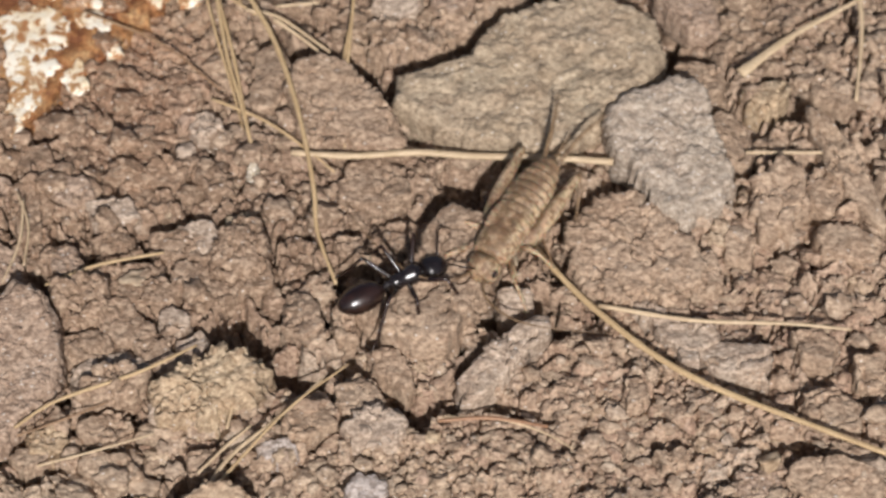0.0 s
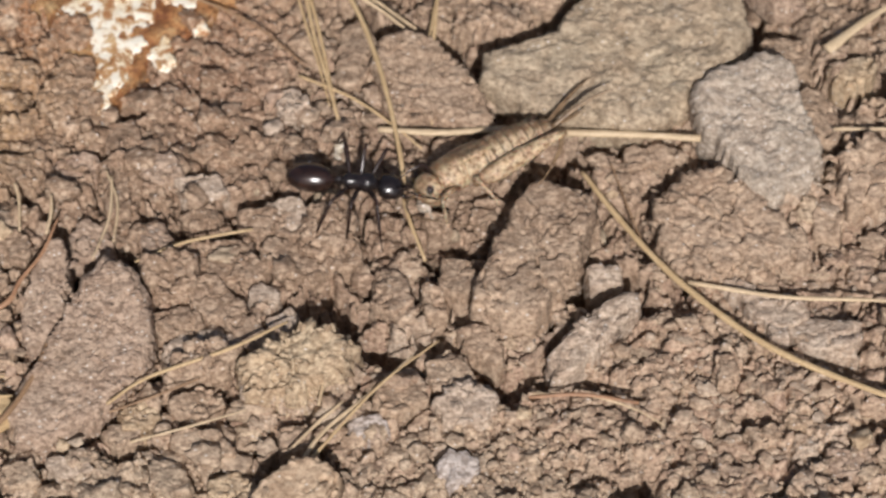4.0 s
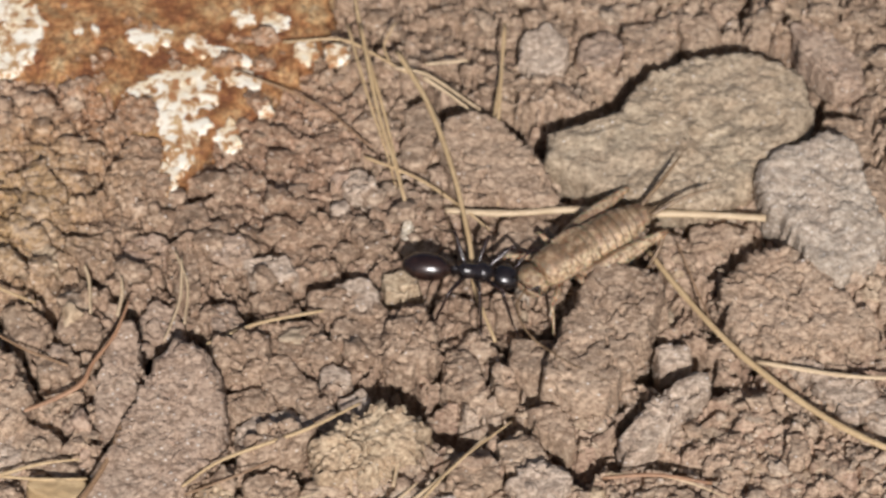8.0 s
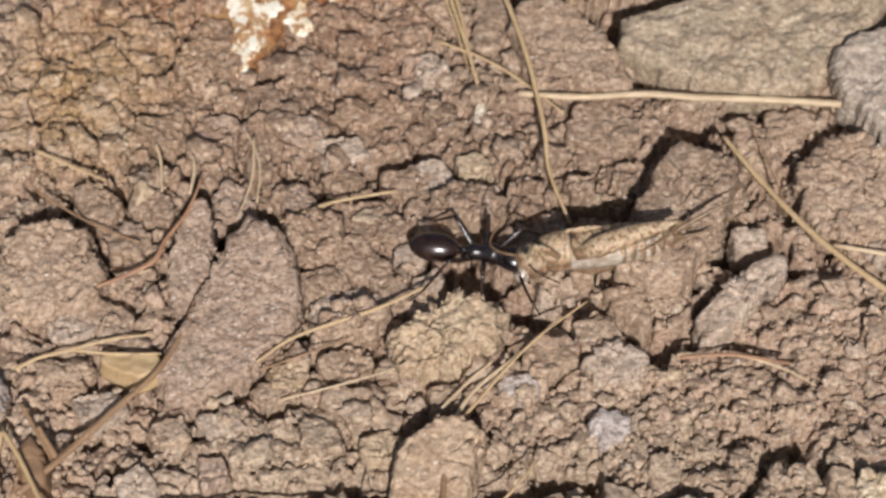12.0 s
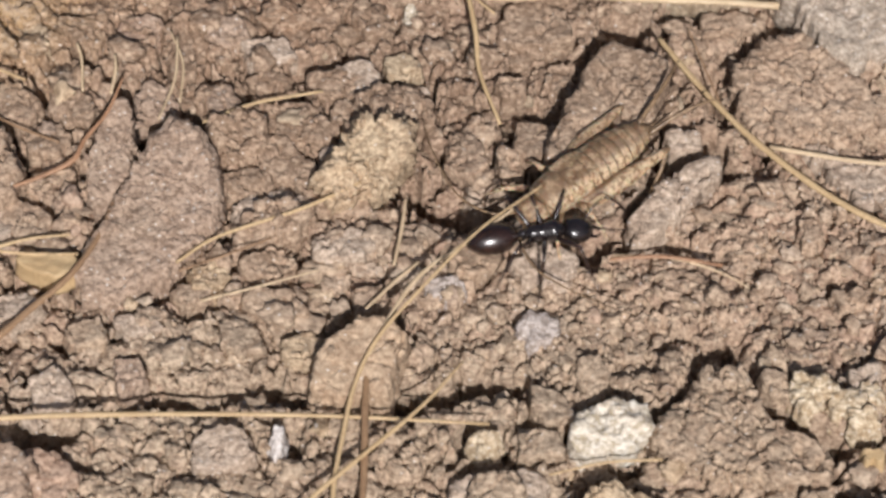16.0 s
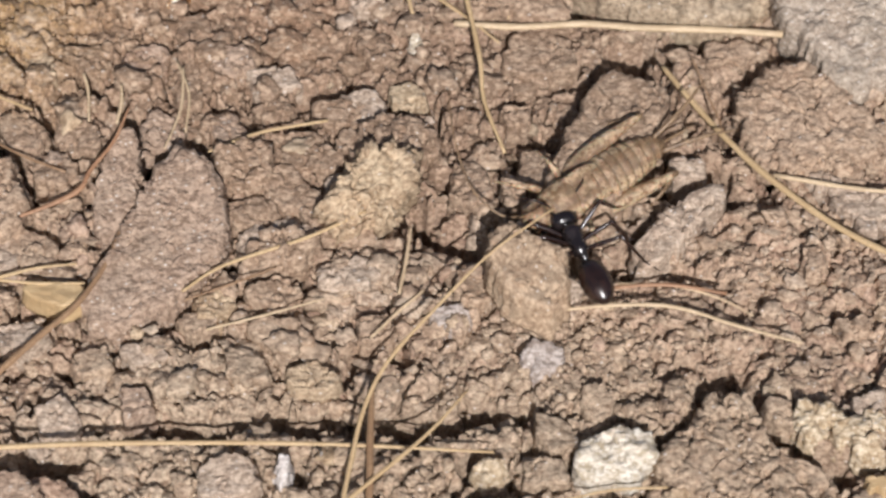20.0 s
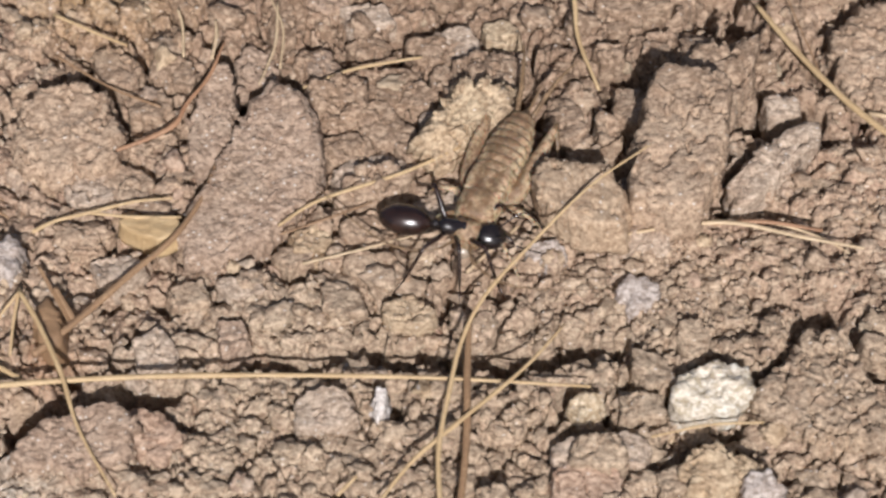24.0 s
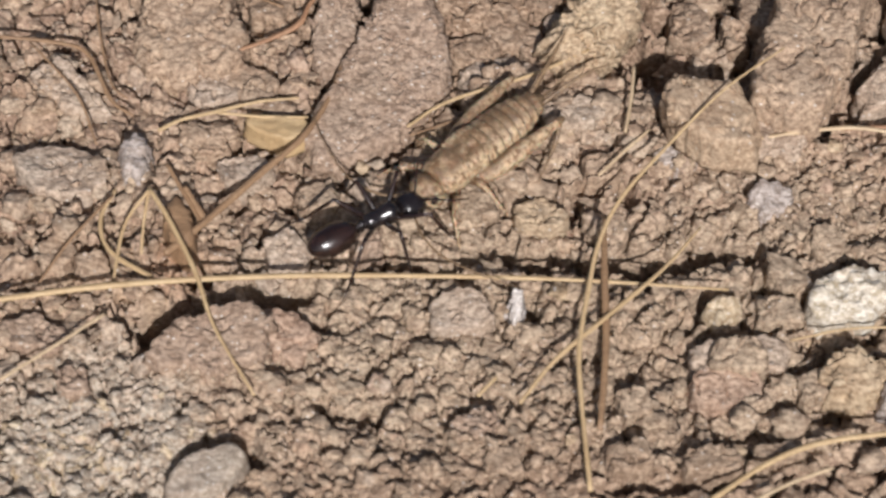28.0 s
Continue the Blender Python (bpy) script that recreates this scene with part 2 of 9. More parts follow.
def straw_material(name, dark, mid, light, rough=0.5):
    n = Nodes(name)
    fibre = n.noise(3.0, 4, 0.6, (0.25, 6, 6))
    patch = n.noise(0.35, 3)
    col = n.ramp(fibre, (0.3, dark), (0.55, mid), (0.75, light))
    col = n.mix(n.ramp(patch, (0.45, 0.0), (0.7, 0.6)), col, dark)
    col = n.mix(n.ramp(n.rnd, (0.0, 0.0), (1.0, 0.3)), col, mid)
    return n.done(col, rough, fibre, 0.04, spec=0.4)


STRAW = straw_material("dry_straw", (0.35, 0.23, 0.11), (0.55, 0.40, 0.22), (0.69, 0.55, 0.34))
PALE_STRAW = straw_material("bleached_straw", (0.40, 0.29, 0.17), (0.60, 0.46, 0.29), (0.74, 0.62, 0.44))
BROWN_STRAW = straw_material("brown_stalk", (0.17, 0.10, 0.055), (0.32, 0.20, 0.11), (0.45, 0.31, 0.18))
RED_STRAW = straw_material("reddish_stalk", (0.20, 0.10, 0.05), (0.38, 0.215, 0.12), (0.54, 0.36, 0.22))


def rust_material():
    n = Nodes("rusted_iron")
    big, fine = n.noise(0.3, 7, 0.75), n.noise(2.5, 5, 0.7)
    col = n.ramp(big, (0.3, (0.15, 0.055, 0.026)), (0.42, (0.30, 0.12, 0.045)), (0.51, (0.47, 0.235, 0.09)), (0.62, (0.57, 0.39, 0.19)), (0.72, (0.70, 0.57, 0.37)))
    col = n.mix(n.ramp(fine, (0.4, 0.7), (0.6, 0.0)), col, (0.09, 0.035, 0.02))
    return n.done(col, 0.75, n.math("ADD", n.math("MULTIPLY", big, 0.5), n.math("MULTIPLY", fine, 0.5)), 0.35, metal=0.1)


def paint_material():
    n = Nodes("flaking_white_paint")
    big, fine = n.noise(0.5, 5, 0.65), n.noise(1.0, 6, 0.72)
    col = n.ramp(big, (0.32, (0.56, 0.38, 0.18)), (0.44, (0.74, 0.60, 0.39)), (0.58, (0.84, 0.78, 0.65)))
    col = n.mix(n.ramp(fine, (0.46, 0.95), (0.5, 0.0)), col, n.mix(n.ramp(big, (0.4, 0.0), (0.6, 1.0)), (0.34, 0.15, 0.06), (0.55, 0.36, 0.16)))
    return n.done(col, 0.6, fine, 0.04)


RUST, PAINT = rust_material(), paint_material()


def chitin(name, dark, light, rough, scale=1.2, spec=0.5, coat=0.0):
    n = Nodes(name)
    big, fine = n.noise(scale, 4, 0.6), n.noise(9.0, 3, 0.6)
    col = n.ramp(big, (0.36, dark), (0.62, light))
    col = n.mix(n.ramp(fine, (0.36, 0.6), (0.55, 0.0)), col, tuple(0.6 * c for c in dark))
    return n.done(col, rough, fine, 0.02, spec=spec, coat=coat)


def cricket_skin():
    """Tan skin over a pale body: brown mottling, a row of dark flecks on either side of the back."""
    n = Nodes("mottled_tan_chitin")
    big, fine, fleck = n.noise(0.9, 4, 0.6), n.noise(8.0, 3, 0.6), n.noise(2.4, 3, 0.55, (1.3, 1, 1))
    col = n.ramp(big, (0.38, (0.13, 0.085, 0.05)), (0.5, (0.28, 0.186, 0.108)), (0.64, (0.48, 0.345, 0.215)))
    at = n.tree.nodes.new("ShaderNodeSeparateXYZ")
    co = n.tree.nodes.new("ShaderNodeTexCoord")
    n.link(co.outputs["Object"], at.inputs[0])
    side = n.math("MULTIPLY", n.math("ABSOLUTE", at.outputs[1]), 400.0)
    col = n.mix(n.ramp(side, (0.28, 0.0), (0.5, 0.85)), col, n.ramp(fleck, (0.40, (0.29, 0.19, 0.105)), (0.54, (0.63, 0.48, 0.305))))
    stripe = n.ramp(side, (0.05, 0.0), (0.16, 1.0), (0.3, 0.75), (0.42, 0.0))
    col = n.mix(n.math("MULTIPLY", stripe, n.ramp(fleck, (0.42, 0.85), (0.56, 0.1))), col, (0.15, 0.085, 0.04))
    col = n.mix(n.ramp(fleck, (0.36, 0.85), (0.46, 0.0)), col, (0.19, 0.11, 0.055))
    col = n.mix(n.ramp(fine, (0.36, 0.75), (0.52, 0.0)), col, (0.17, 0.105, 0.06))
    mat = n.done(col, n.ramp(fine, (0.35, 0.36), (0.65, 0.6)), n.math("ADD", n.math("MULTIPLY", fine, 0.5), n.math("MULTIPLY", fleck, 0.5)), 0.28, spec=0.45)
    n.bsdf.inputs["Subsurface Weight"].default_value = 0.25
    n.bsdf.inputs["Subsurface Scale"].default_value = 0.6 * MM
    return mat


ANT_BLACK = chitin("black_chitin", (0.008, 0.006, 0.006), (0.022, 0.016, 0.016), 0.24, spec=0.8)
ANT_BROWN = chitin("dark_brown_chitin", (0.012, 0.006, 0.005), (0.036, 0.017, 0.012), 0.26, spec=0.8)
CRICKET_TAN = cricket_skin()
CRICKET_EDGE = chitin("ring_edge_chitin", (0.09, 0.055, 0.03), (0.24, 0.16, 0.09), 0.4, 2.0)
CRICKET_PALE = chitin("pale_belly_chitin", (0.34, 0.27, 0.20), (0.60, 0.52, 0.43), 0.2, 1.3, coat=0.5)
CRICKET_BROWN = chitin("brown_chitin", (0.13, 0.08, 0.042), (0.30, 0.20, 0.11), 0.42, 2.4)
EYE_DARK = chitin("dark_eye", (0.012, 0.009, 0.009), (0.05, 0.035, 0.03), 0.08, coat=1.0)


# ---- shapes ----
def mesh_of(bm, name, smooth=True):
    """A mesh from a bmesh drawn in millimetres."""
    bmesh.ops.recalc_face_normals(bm, faces=bm.faces)
    me = bpy.data.meshes.new(name)
    bm.to_mesh(me)
    bm.free()
    me.transform(Matrix.Scale(MM, 4))
    if smooth:
        me.polygons.foreach_set("use_smooth", [True] * len(me.polygons))
    return me


def part(name, bm, material, parent=None, label="", m=None):
    me = bm if isinstance(bm, bpy.types.Mesh) else mesh_of(bm, name)
    if not me.materials:
        me.materials.append(material)
    ob = new(name, me)
    if parent:
        ob.parent = parent
    if m is not None:
        ob.matrix_basis = m
    return tagged(ob, label)


def mm_pose(x, y, z, rx=0, ry=0, rz=0):
    return pose(x * MM, y * MM, z * MM, rx, ry, rz)


def smooth_line(pts, steps=6):
    """Catmull-Rom through a few points."""
    p = [Vector(q) for q in pts]
    p = [2 * p[0] - p[1], *p, 2 * p[-1] - p[-2]]
    out = []
    for i in range(1, len(p) - 2):
        for k in range(steps):
            t = k / steps
            out.append(0.5 * (2 * p[i] + (p[i + 1] - p[i - 1]) * t + (2 * p[i - 1] - 5 * p[i] + 4 * p[i + 1] - p[i + 2]) * t * t + (3 * p[i] - p[i - 1] - 3 * p[i + 1] + p[i + 2]) * t ** 3))
    return out + [p[-2]]


def tube(bm, line, radii, sides=8, flat=1.0, wob=0.0):
    """A tube along a line; flat squashes it towards the ground."""
    line = [Vector(q) for q in line]
    n = len(line)
    rings = []
    for i, q in enumerate(line):
        d = (line[min(i + 1, n - 1)] - line[max(i - 1, 0)]).normalized()
        side = d.cross(Vector((0, 0, 1)))
        side = side.normalized() if side.length > 1e-4 else Vector((1, 0, 0))
        up = side.cross(d)
        u = i / max(n - 1, 1) * (len(radii) - 1)
        k = min(int(u), len(radii) - 2)
        r = radii[k] + (radii[k + 1] - radii[k]) * (u - k)
        r *= 1 + wob * noise.noise(q * 0.9)
        rings.append([bm.verts.new(q + r * (math.cos(a) * side + flat * math.sin(a) * up)) for a in (2 * math.pi * s / sides for s in range(sides))])
    for a, b in zip(rings, rings[1:]):
        for s in range(sides):
            bm.faces.new((a[s], a[(s + 1) % sides], b[(s + 1) % sides], b[s]))
    bm.faces.new(rings[0][::-1])
    bm.faces.new(rings[-1])
    return bm


def spindle(bm, profile, sides=20, tall=1.0, centre=(0, 0, 0), arch=0.0, ridge=0.0):
    """A body turned about the x axis: profile rows (x, radius); tall stretches it in z, arch bends it."""
    line = smooth_line([(x, r, 0) for x, r in profile], 4)
    rings = []
    x0, x1 = profile[0][0], profile[-1][0]
    for i, q in enumerate(line):
        u = (q.x - x0) / (x1 - x0)
        dz = arch * (4 * u * (1 - u))
        r = max(q.y, 0.01) * (1 + ridge * math.cos(i * math.pi))
        rings.append([bm.verts.new((centre[0] + q.x, centre[1] + r * math.cos(a), centre[2] + dz + tall * r * math.sin(a))) for a in (2 * math.pi * s / sides for s in range(sides))])
    for a, b in zip(rings, rings[1:]):
        for s in range(sides):
            bm.faces.new((a[s], a[(s + 1) % sides], b[(s + 1) % sides], b[s]))
    bm.faces.new(rings[0][::-1])
    bm.faces.new(rings[-1])
    return bm


def ball(r, centre=(0, 0, 0), squash=(1, 1, 1), div=2):
    bm = bmesh.new()
    bmesh.ops.create_icosphere(bm, subdivisions=div, radius=r)
    for v in bm.verts:
        v.co = Vector(centre) + Vector((v.co.x * squash[0], v.co.y * squash[1], v.co.z * squash[2]))
    return bm


# ---- the ground ----
def hash01(i, j, k):
    v = np.sin(i * 127.1 + j * 311.7 + k * 74.7) * 43758.5453
    return v - np.floor(v)


def value_noise(x, y, seed):
    i, j = np.floor(x), np.floor(y)
    u, v = x - i, y - j
    u, v = u * u * (3 - 2 * u), v * v * (3 - 2 * v)
    a, b, c, d = (hash01(i + p, j + q, seed) for p, q in ((0, 0), (1, 0), (0, 1), (1, 1)))
    return (a * (1 - u) + b * u) * (1 - v) + (c * (1 - u) + d * u) * v


def fbm(x, y, seed, octaves=4, rough=0.5):
    s, amp, tot = 0, 1.0, 0
    for o in range(octaves):
        s, tot = s + amp * value_noise(x * 2 ** o + 17 * o, y * 2 ** o - 9 * o, seed + o), tot + amp
        amp *= rough
    return s / tot


def clods(x, y, size, seed, gap):
    """Broken crust: a height in 0..1 for every piece, its tilt, and how far inside the piece each place is."""
    wx = x + size * 0.4 * (fbm(x / size * 1.3, y / size * 1.3, seed + 31) - 0.5) * 2 + size * 0.2 * (fbm(x / size * 5, y / size * 5, seed + 57, 3) - 0.5) * 2
    wy = y * (1.3 if size > 2 else 1.4) + size * 0.4 * (fbm(x / size * 1.3, y / size * 1.3, seed + 43) - 0.5) * 2 + size * 0.2 * (fbm(x / size * 5, y / size * 5, seed + 61, 3) - 0.5) * 2
    gx, gy = wx / size, wy / size
    ci, cj = np.floor(gx), np.floor(gy)
    f1, f2 = np.full(x.shape, 9.0), np.full(x.shape, 9.0)
    top, tilt = np.zeros(x.shape), np.zeros(x.shape)
    for p in (-1, 0, 1):
        for q in (-1, 0, 1):
            i, j = ci + p, cj + q
            px, py = i + 0.5 + 0.85 * (hash01(i, j, seed) - 0.5), j + 0.5 + 0.85 * (hash01(i, j, seed + 1) - 0.5)
            dx, dy = gx - px, gy - py
            d = np.sqrt(dx * dx + dy * dy)
            near = d < f1
            f2 = np.where(near, f1, np.minimum(f2, d))
            f1 = np.where(near, d, f1)
            top = np.where(near, hash01(i, j, seed + 2), top)
            tilt = np.where(near, dx * (hash01(i, j, seed + 3) - 0.5) + dy * (hash01(i, j, seed + 4) - 0.5), tilt)
    inside = np.clip((f2 - f1) / gap, 0, 1)
    return top, tilt, inside * inside * (3 - 2 * inside), f1


def to_line(x, y, pts):
    """Distance to a line of points, and how far along it."""
    best = np.full(x.shape, 1e9)
    for (ax, ay), (bx, by) in zip(pts, pts[1:]):
        dx, dy = bx - ax, by - ay
        t = np.clip(((x - ax) * dx + (y - ay) * dy) / (dx * dx + dy * dy + 1e-9), 0, 1)
        best = np.minimum(best, np.hypot(x - ax - t * dx, y - ay - t * dy))
    return best


CRACKS = []


def crack(width, depth, *pts):
    if width > 0.5:
        width, depth = 1.25 * width, 1.5 * depth
    if pts[0][1] < -31 and pts[0][0] > -25:
        width, depth = 0.8 * width, 0.55 * depth
    CRACKS.append((width, depth, pts))


PATCHES = []


def patch(x, y, r, coarse, rise=0.0):
    """A stretch of ground that is coarser (clods) or finer (crumbs), or lies higher."""
    PATCHES.append((x, y, r, coarse, rise))


def ground_height(x, y):
    """Height of the soil in millimetres, and two numbers for each piece: dried crust broken into pieces within pieces, with deep narrow gaps."""
    coarse, rise = np.full(x.shape, 0.85), np.zeros(x.shape)
    for px, py, r, c, up in PATCHES:
        w = np.exp(-((x - px) ** 2 + (y - py) ** 2) / (r * r))
        coarse, rise = coarse + w * (c - coarse), rise + w * up
    z = -0.45 + 0.6 * (fbm(x / 13, y / 13, 3, 4) - 0.5) * 2 + rise
    fine = 1 - coarse
    piece, kind = np.zeros(x.shape), np.zeros(x.shape)
    # size, seed, width of the gap, unevenness, depth of the gap, share of the ground left whole, weight
    for size, seed, gap, lift, depth, share, turn, w in (
        (5.6, 5, 0.11, 1.5, 2.8, 0.24, 1.8, 0.12 + 0.88 * coarse),
        (2.6, 6, 0.2, 1.35, 2.3, 0.30, 1.7, 0.2 + 0.8 * coarse),
        (1.35, 7, 0.2, 0.5, 0.8, 0.44, 1.4, 0.25 + 0.6 * fine),
        (0.72, 8, 0.26, 0.15, 0.25, 0.47, 0.9, 0.2 + 0.5 * fine),
    ):
        top, tilt, inside, f1 = clods(x, y, size, seed, gap)
        broken = np.clip((fbm(x / size / 1.8, y / size / 1.8, seed + 90, 3) - share) * 6, 0, 1)
        z = z + w * (lift * (top - 0.6) * (0.3 + 0.7 * broken) + lift * turn * tilt - broken * depth * (1 - inside) - lift * 0.1 * f1 * f1)
        piece = piece + w * (top - 0.5)
        if seed == 6:
            kind = np.mod(top * 7.31, 1.0)
    wx = x + 1.5 * (fbm(x / 2.2, y / 2.2, 201, 3) - 0.5)
    wy = y + 1.5 * (fbm(x / 2.2, y / 2.2, 211, 3) - 0.5)
    wob = 1.5 * (fbm(x / 1.6, y / 1.6, 77, 5, 0.6) - 0.5)
    for width, depth, pts in CRACKS:
        xs, ys = [p[0] for p in pts], [p[1] for p in pts]
        box = (x > min(xs) - 3) & (x < max(xs) + 3) & (y > min(ys) - 3) & (y < max(ys) + 3)
        d = to_line(wx[box], wy[box], pts) + wob[box]
        z[box] -= depth * np.clip(1.5 - d / (width * 0.45), 0, 1)
    crumbly = 0.16 * (fbm(x * 1.5, y * 1.9, 15, 4, 0.75) - 0.5) * 2 + 0.5 * (0.22 - np.abs(fbm(x * 0.9, y * 1.1, 131, 4, 0.65) - 0.5) * 2.2)
    return z + crumbly, piece, kind


# a fine middle where the insects go, and ever wider steps from there to the horizon
X0, X1, Y0, Y1, STEP = -70.0, 46.0, -54.0, 40.0, 0.16


def axis(a, b):
    mid = np.arange(a, b + STEP / 2, STEP)
    out = np.cumsum(0.3 * 1.32 ** np.arange(42))
    return np.concatenate([a - out[::-1], mid, mid[-1] + out]), len(out)


def build_ground():
    xs, nx = axis(X0, X1)
    ys, ny = axis(Y0, Y1)
    gx, gy = np.meshgrid(xs, ys)
    z, piece, kind = ground_height(gx, gy)
    away = np.maximum(np.maximum(X0 - gx, gx - X1), np.maximum(Y0 - gy, gy - Y1))
    fade = np.exp(-np.maximum(away, 0) / 25.0)
    z, piece = z * fade, piece * fade
    h, w = gx.shape
    me = bpy.data.meshes.new("ground")
    me.vertices.add(h * w)
    me.vertices.foreach_set("co", (np.stack([gx, gy, z], -1) * MM).astype(np.float32).ravel())
    idx = np.arange(h * w).reshape(h, w)
    quads = np.stack([idx[:-1, :-1], idx[:-1, 1:], idx[1:, 1:], idx[1:, :-1]], -1).reshape(-1)
    me.loops.add(len(quads))
    me.loops.foreach_set("vertex_index", quads.astype(np.int32))
    me.polygons.add(len(quads) // 4)
    me.polygons.foreach_set("loop_start", np.arange(0, len(quads), 4, dtype=np.int32))
    me.polygons.foreach_set("use_smooth", np.ones(len(quads) // 4, dtype=bool))
    me.update(calc_edges=True)
    me.attributes.new("piece", "FLOAT", "POINT").data.foreach_set("value", piece.astype(np.float32).ravel())
    me.attributes.new("kind", "FLOAT", "POINT").data.foreach_set("value", (0.4 + (kind - 0.4) * fade).astype(np.float32).ravel())
    me.materials.append(SOIL)
    ob = tagged(new("ground", me), "cracked dry tan soil of crumbs and clods", "soil", kind="structure")
    return ob, z[ny:-ny, nx:-nx]


patch(15.27, -14.21, 14.19, 0.3, 0)
patch(-1.03, -20.2, 12.9, 0.25, 0)
patch(-31.72, -37.33, 12.9, 0.35, 0)
patch(-28.66, 16.27, 10.75, 0.6, 0.3)
patch(-52.38, -41.0, 10.32, 0.2, 0)
patch(-20.0, -43.0, 13.0, 0.25, 0)
patch(-38.0, -42.0, 9.0, 0.25, 0)
patch(-23.31, -12.02, 11.18, 0.8, 0)
patch(-7.15, -39.86, 8.6, 0.8, 0)
patch(-27.04, -6.2, 8.6, 0.7, 0)
crack(1.12, 1.8, (-22.82, 2.01), (-20.21, 3.18), (-17.11, 2.52))
crack(0.95, 1.8, (-35.71, -2.68), (-31.83, -2.18), (-29.8, -3.75), (-28.91, -7.36))
crack(1.72, 2.4, (-19.93, -10.42), (-18.27, -7.91), (-15.71, -7.16), (-13.14, -8.95), (-10.17, -10.97))
crack(1.12, 1.8, (-8.45, -9.47), (-4.66, -10.99), (-2.63, -14.46))
crack(1.46, 2.2, (2.82, -4.68), (5.9, -3.51), (7.58, -4.45))
crack(0.77, 1.6, (-37.37, 2.62), (-36.33, -1.11), (-35.71, -2.68))
crack(1.46, 2.2, (-12.71, 19.62), (-9.49, 19.9))
crack(1.38, 2.6, (-7.65, 19.3), (-3.1, 17.64), (1.55, 19.55), (3.97, 22.49), (7.37, 25.47), (12.11, 26.66), (16.7, 25.42), (18.77, 22.11))
crack(1.55, 2.6, (16.53, 16.96), (20.66, 17.28))
crack(0.77, 1.8, (8.93, 4.01), (12.59, 5.89), (15.67, 5.61))
crack(1.12, 2, (6.83, 1.87), (9.44, -2.12), (11.91, -4.21))
crack(0.77, 1.5, (-46.44, -27.48), (-42.47, -27.91), (-37.4, -27.4))
crack(1.46, 2.2, (-34.3, -26.68), (-28.78, -26.77), (-22.88, -26.25), (-17.75, -26.86), (-13.03, -25.79))
crack(1.12, 1.8, (-45.34, -30.68), (-39.17, -29.94))
crack(1.72, 2.6, (6.42, -23.51), (8.8, -23.63), (10.16, -26.98), (13.1, -29.7), (14.93, -30.14))
crack(1.29, 1.8, (2.63, -28.43), (5.49, -26.09))
crack(0.86, 1.8, (-20.99, -23.04), (-19.05, -20.64), (-16.65, -19.89), (-14.24, -21.08))
crack(0.69, 1.5, (-45.4, -21.83), (-43.05, -21.33))
crack(1.46, 2.2, (-49.13, -32.6), (-46.53, -31.17), (-42.34, -29.92), (-38.47, -29.6))
crack(0.77, 1.6, (-45.17, -27.89), (-39.72, -27.53), (-28, -27.02))
crack(1.12, 1.8, (-16.99, -25.34), (-12.27, -25.7), (-7.11, -25.11))
crack(1.72, 2.2, (-18.18, -44.66), (-14.82, -44.16), (-9.19, -43.62))
crack(1.55, 2, (-5.49, -37.89), (-2.12, -38.7), (1.19, -39.07))
crack(1.12, 1.6, (-36.22, -39.01), (-33.2, -38.95))
crack(1.55, 2.4, (16.13, 16.3), (19.8, 17.17))
crack(1.03, 2, (18.78, 1.33), (20.16, -1.32), (21.43, -1.85))
crack(1.03, 1.8, (24.32, -16.46), (26.78, -16.95))
crack(1.55, 2.4, (0.71, 7.18), (4.26, 7.95), (7.36, 7.73))
crack(1.12, 2, (4.12, -4.71), (7.55, -4.45))
crack(1.03, 2, (22.82, 14.58), (24.95, 12.59), (28.69, 14.58), (31.75, 13.44), (33.78, 10.9))
crack(0.95, 1.8, (17.72, 21.57), (20.84, 19.8), (22.57, 18.04))
crack(0.86, 1.6, (18.84, -10.05), (21.29, -11.55), (23.75, -12.55))
crack(1.03, 1.8, (-29.82, -3.93), (-28.89, -7.53), (-28.27, -10.05))
crack(1.12, 1.8, (-31.99, -3.67), (-29.85, -3.52))
crack(0.77, 1.6, (-20.39, -11.06), (-18.34, -10.05), (-16.31, -8.04))
crack(0.77, 1.6, (-36.43, 0.08), (-34.96, -3.11), (-33.26, -3.36))
crack(0.69, 1.5, (-29.87, -3.86), (-28.43, -7.77))
crack(0.95, 1.8, (-30.75, -3.07), (-27.02, -1.44), (-22.85, 0.47))
crack(0.86, 1.6, (-22.78, -1.94), (-19.41, -1.38), (-16.87, -2.16))
crack(0.86, 1.6, (-15.16, -5.05), (-13.89, -7.12), (-10.98, -7.09))
crack(0.95, 1.8, (-51.8, -5.68), (-50.34, -3.52), (-47.4, -3.22))
crack(1.12, 1.8, (-46.24, -28.46), (-42.4, -27.24), (-38.41, -27.66))
crack(1.29, 2, (-49.79, -32.2), (-46.76, -31.24))
crack(0.86, 1.6, (-6.63, -15.39), (-2.53, -14.58), (0.77, -13.79))
crack(0.95, 1.8, (-11.08, -4.84), (-8.19, -5.56), (-7.12, -9.2))
crack(0.77, 1.6, (-28.99, -7.16), (-28.55, -10.27))
crack(0.95, 1.8, (-29.74, -13.38), (-26.89, -12.54))
crack(1.29, 2, (-2.87, -13.97), (2.89, -13.31))
crack(0.69, 1.4, (-12.51, -32.22), (-8.64, -32.13), (-8.02, -35.28), (-3, -34.72))
crack(1.72, 2.6, (-0.83, 4.43), (0.95, 6.11), (2.65, 5.28), (3, 3.08))
crack(0.77, 1.8, (-43.75, 2.46), (-42.59, 1.37), (-41.55, -0.78))
crack(0.69, 1.6, (-40.48, 4.41), (-39.32, 3.31))
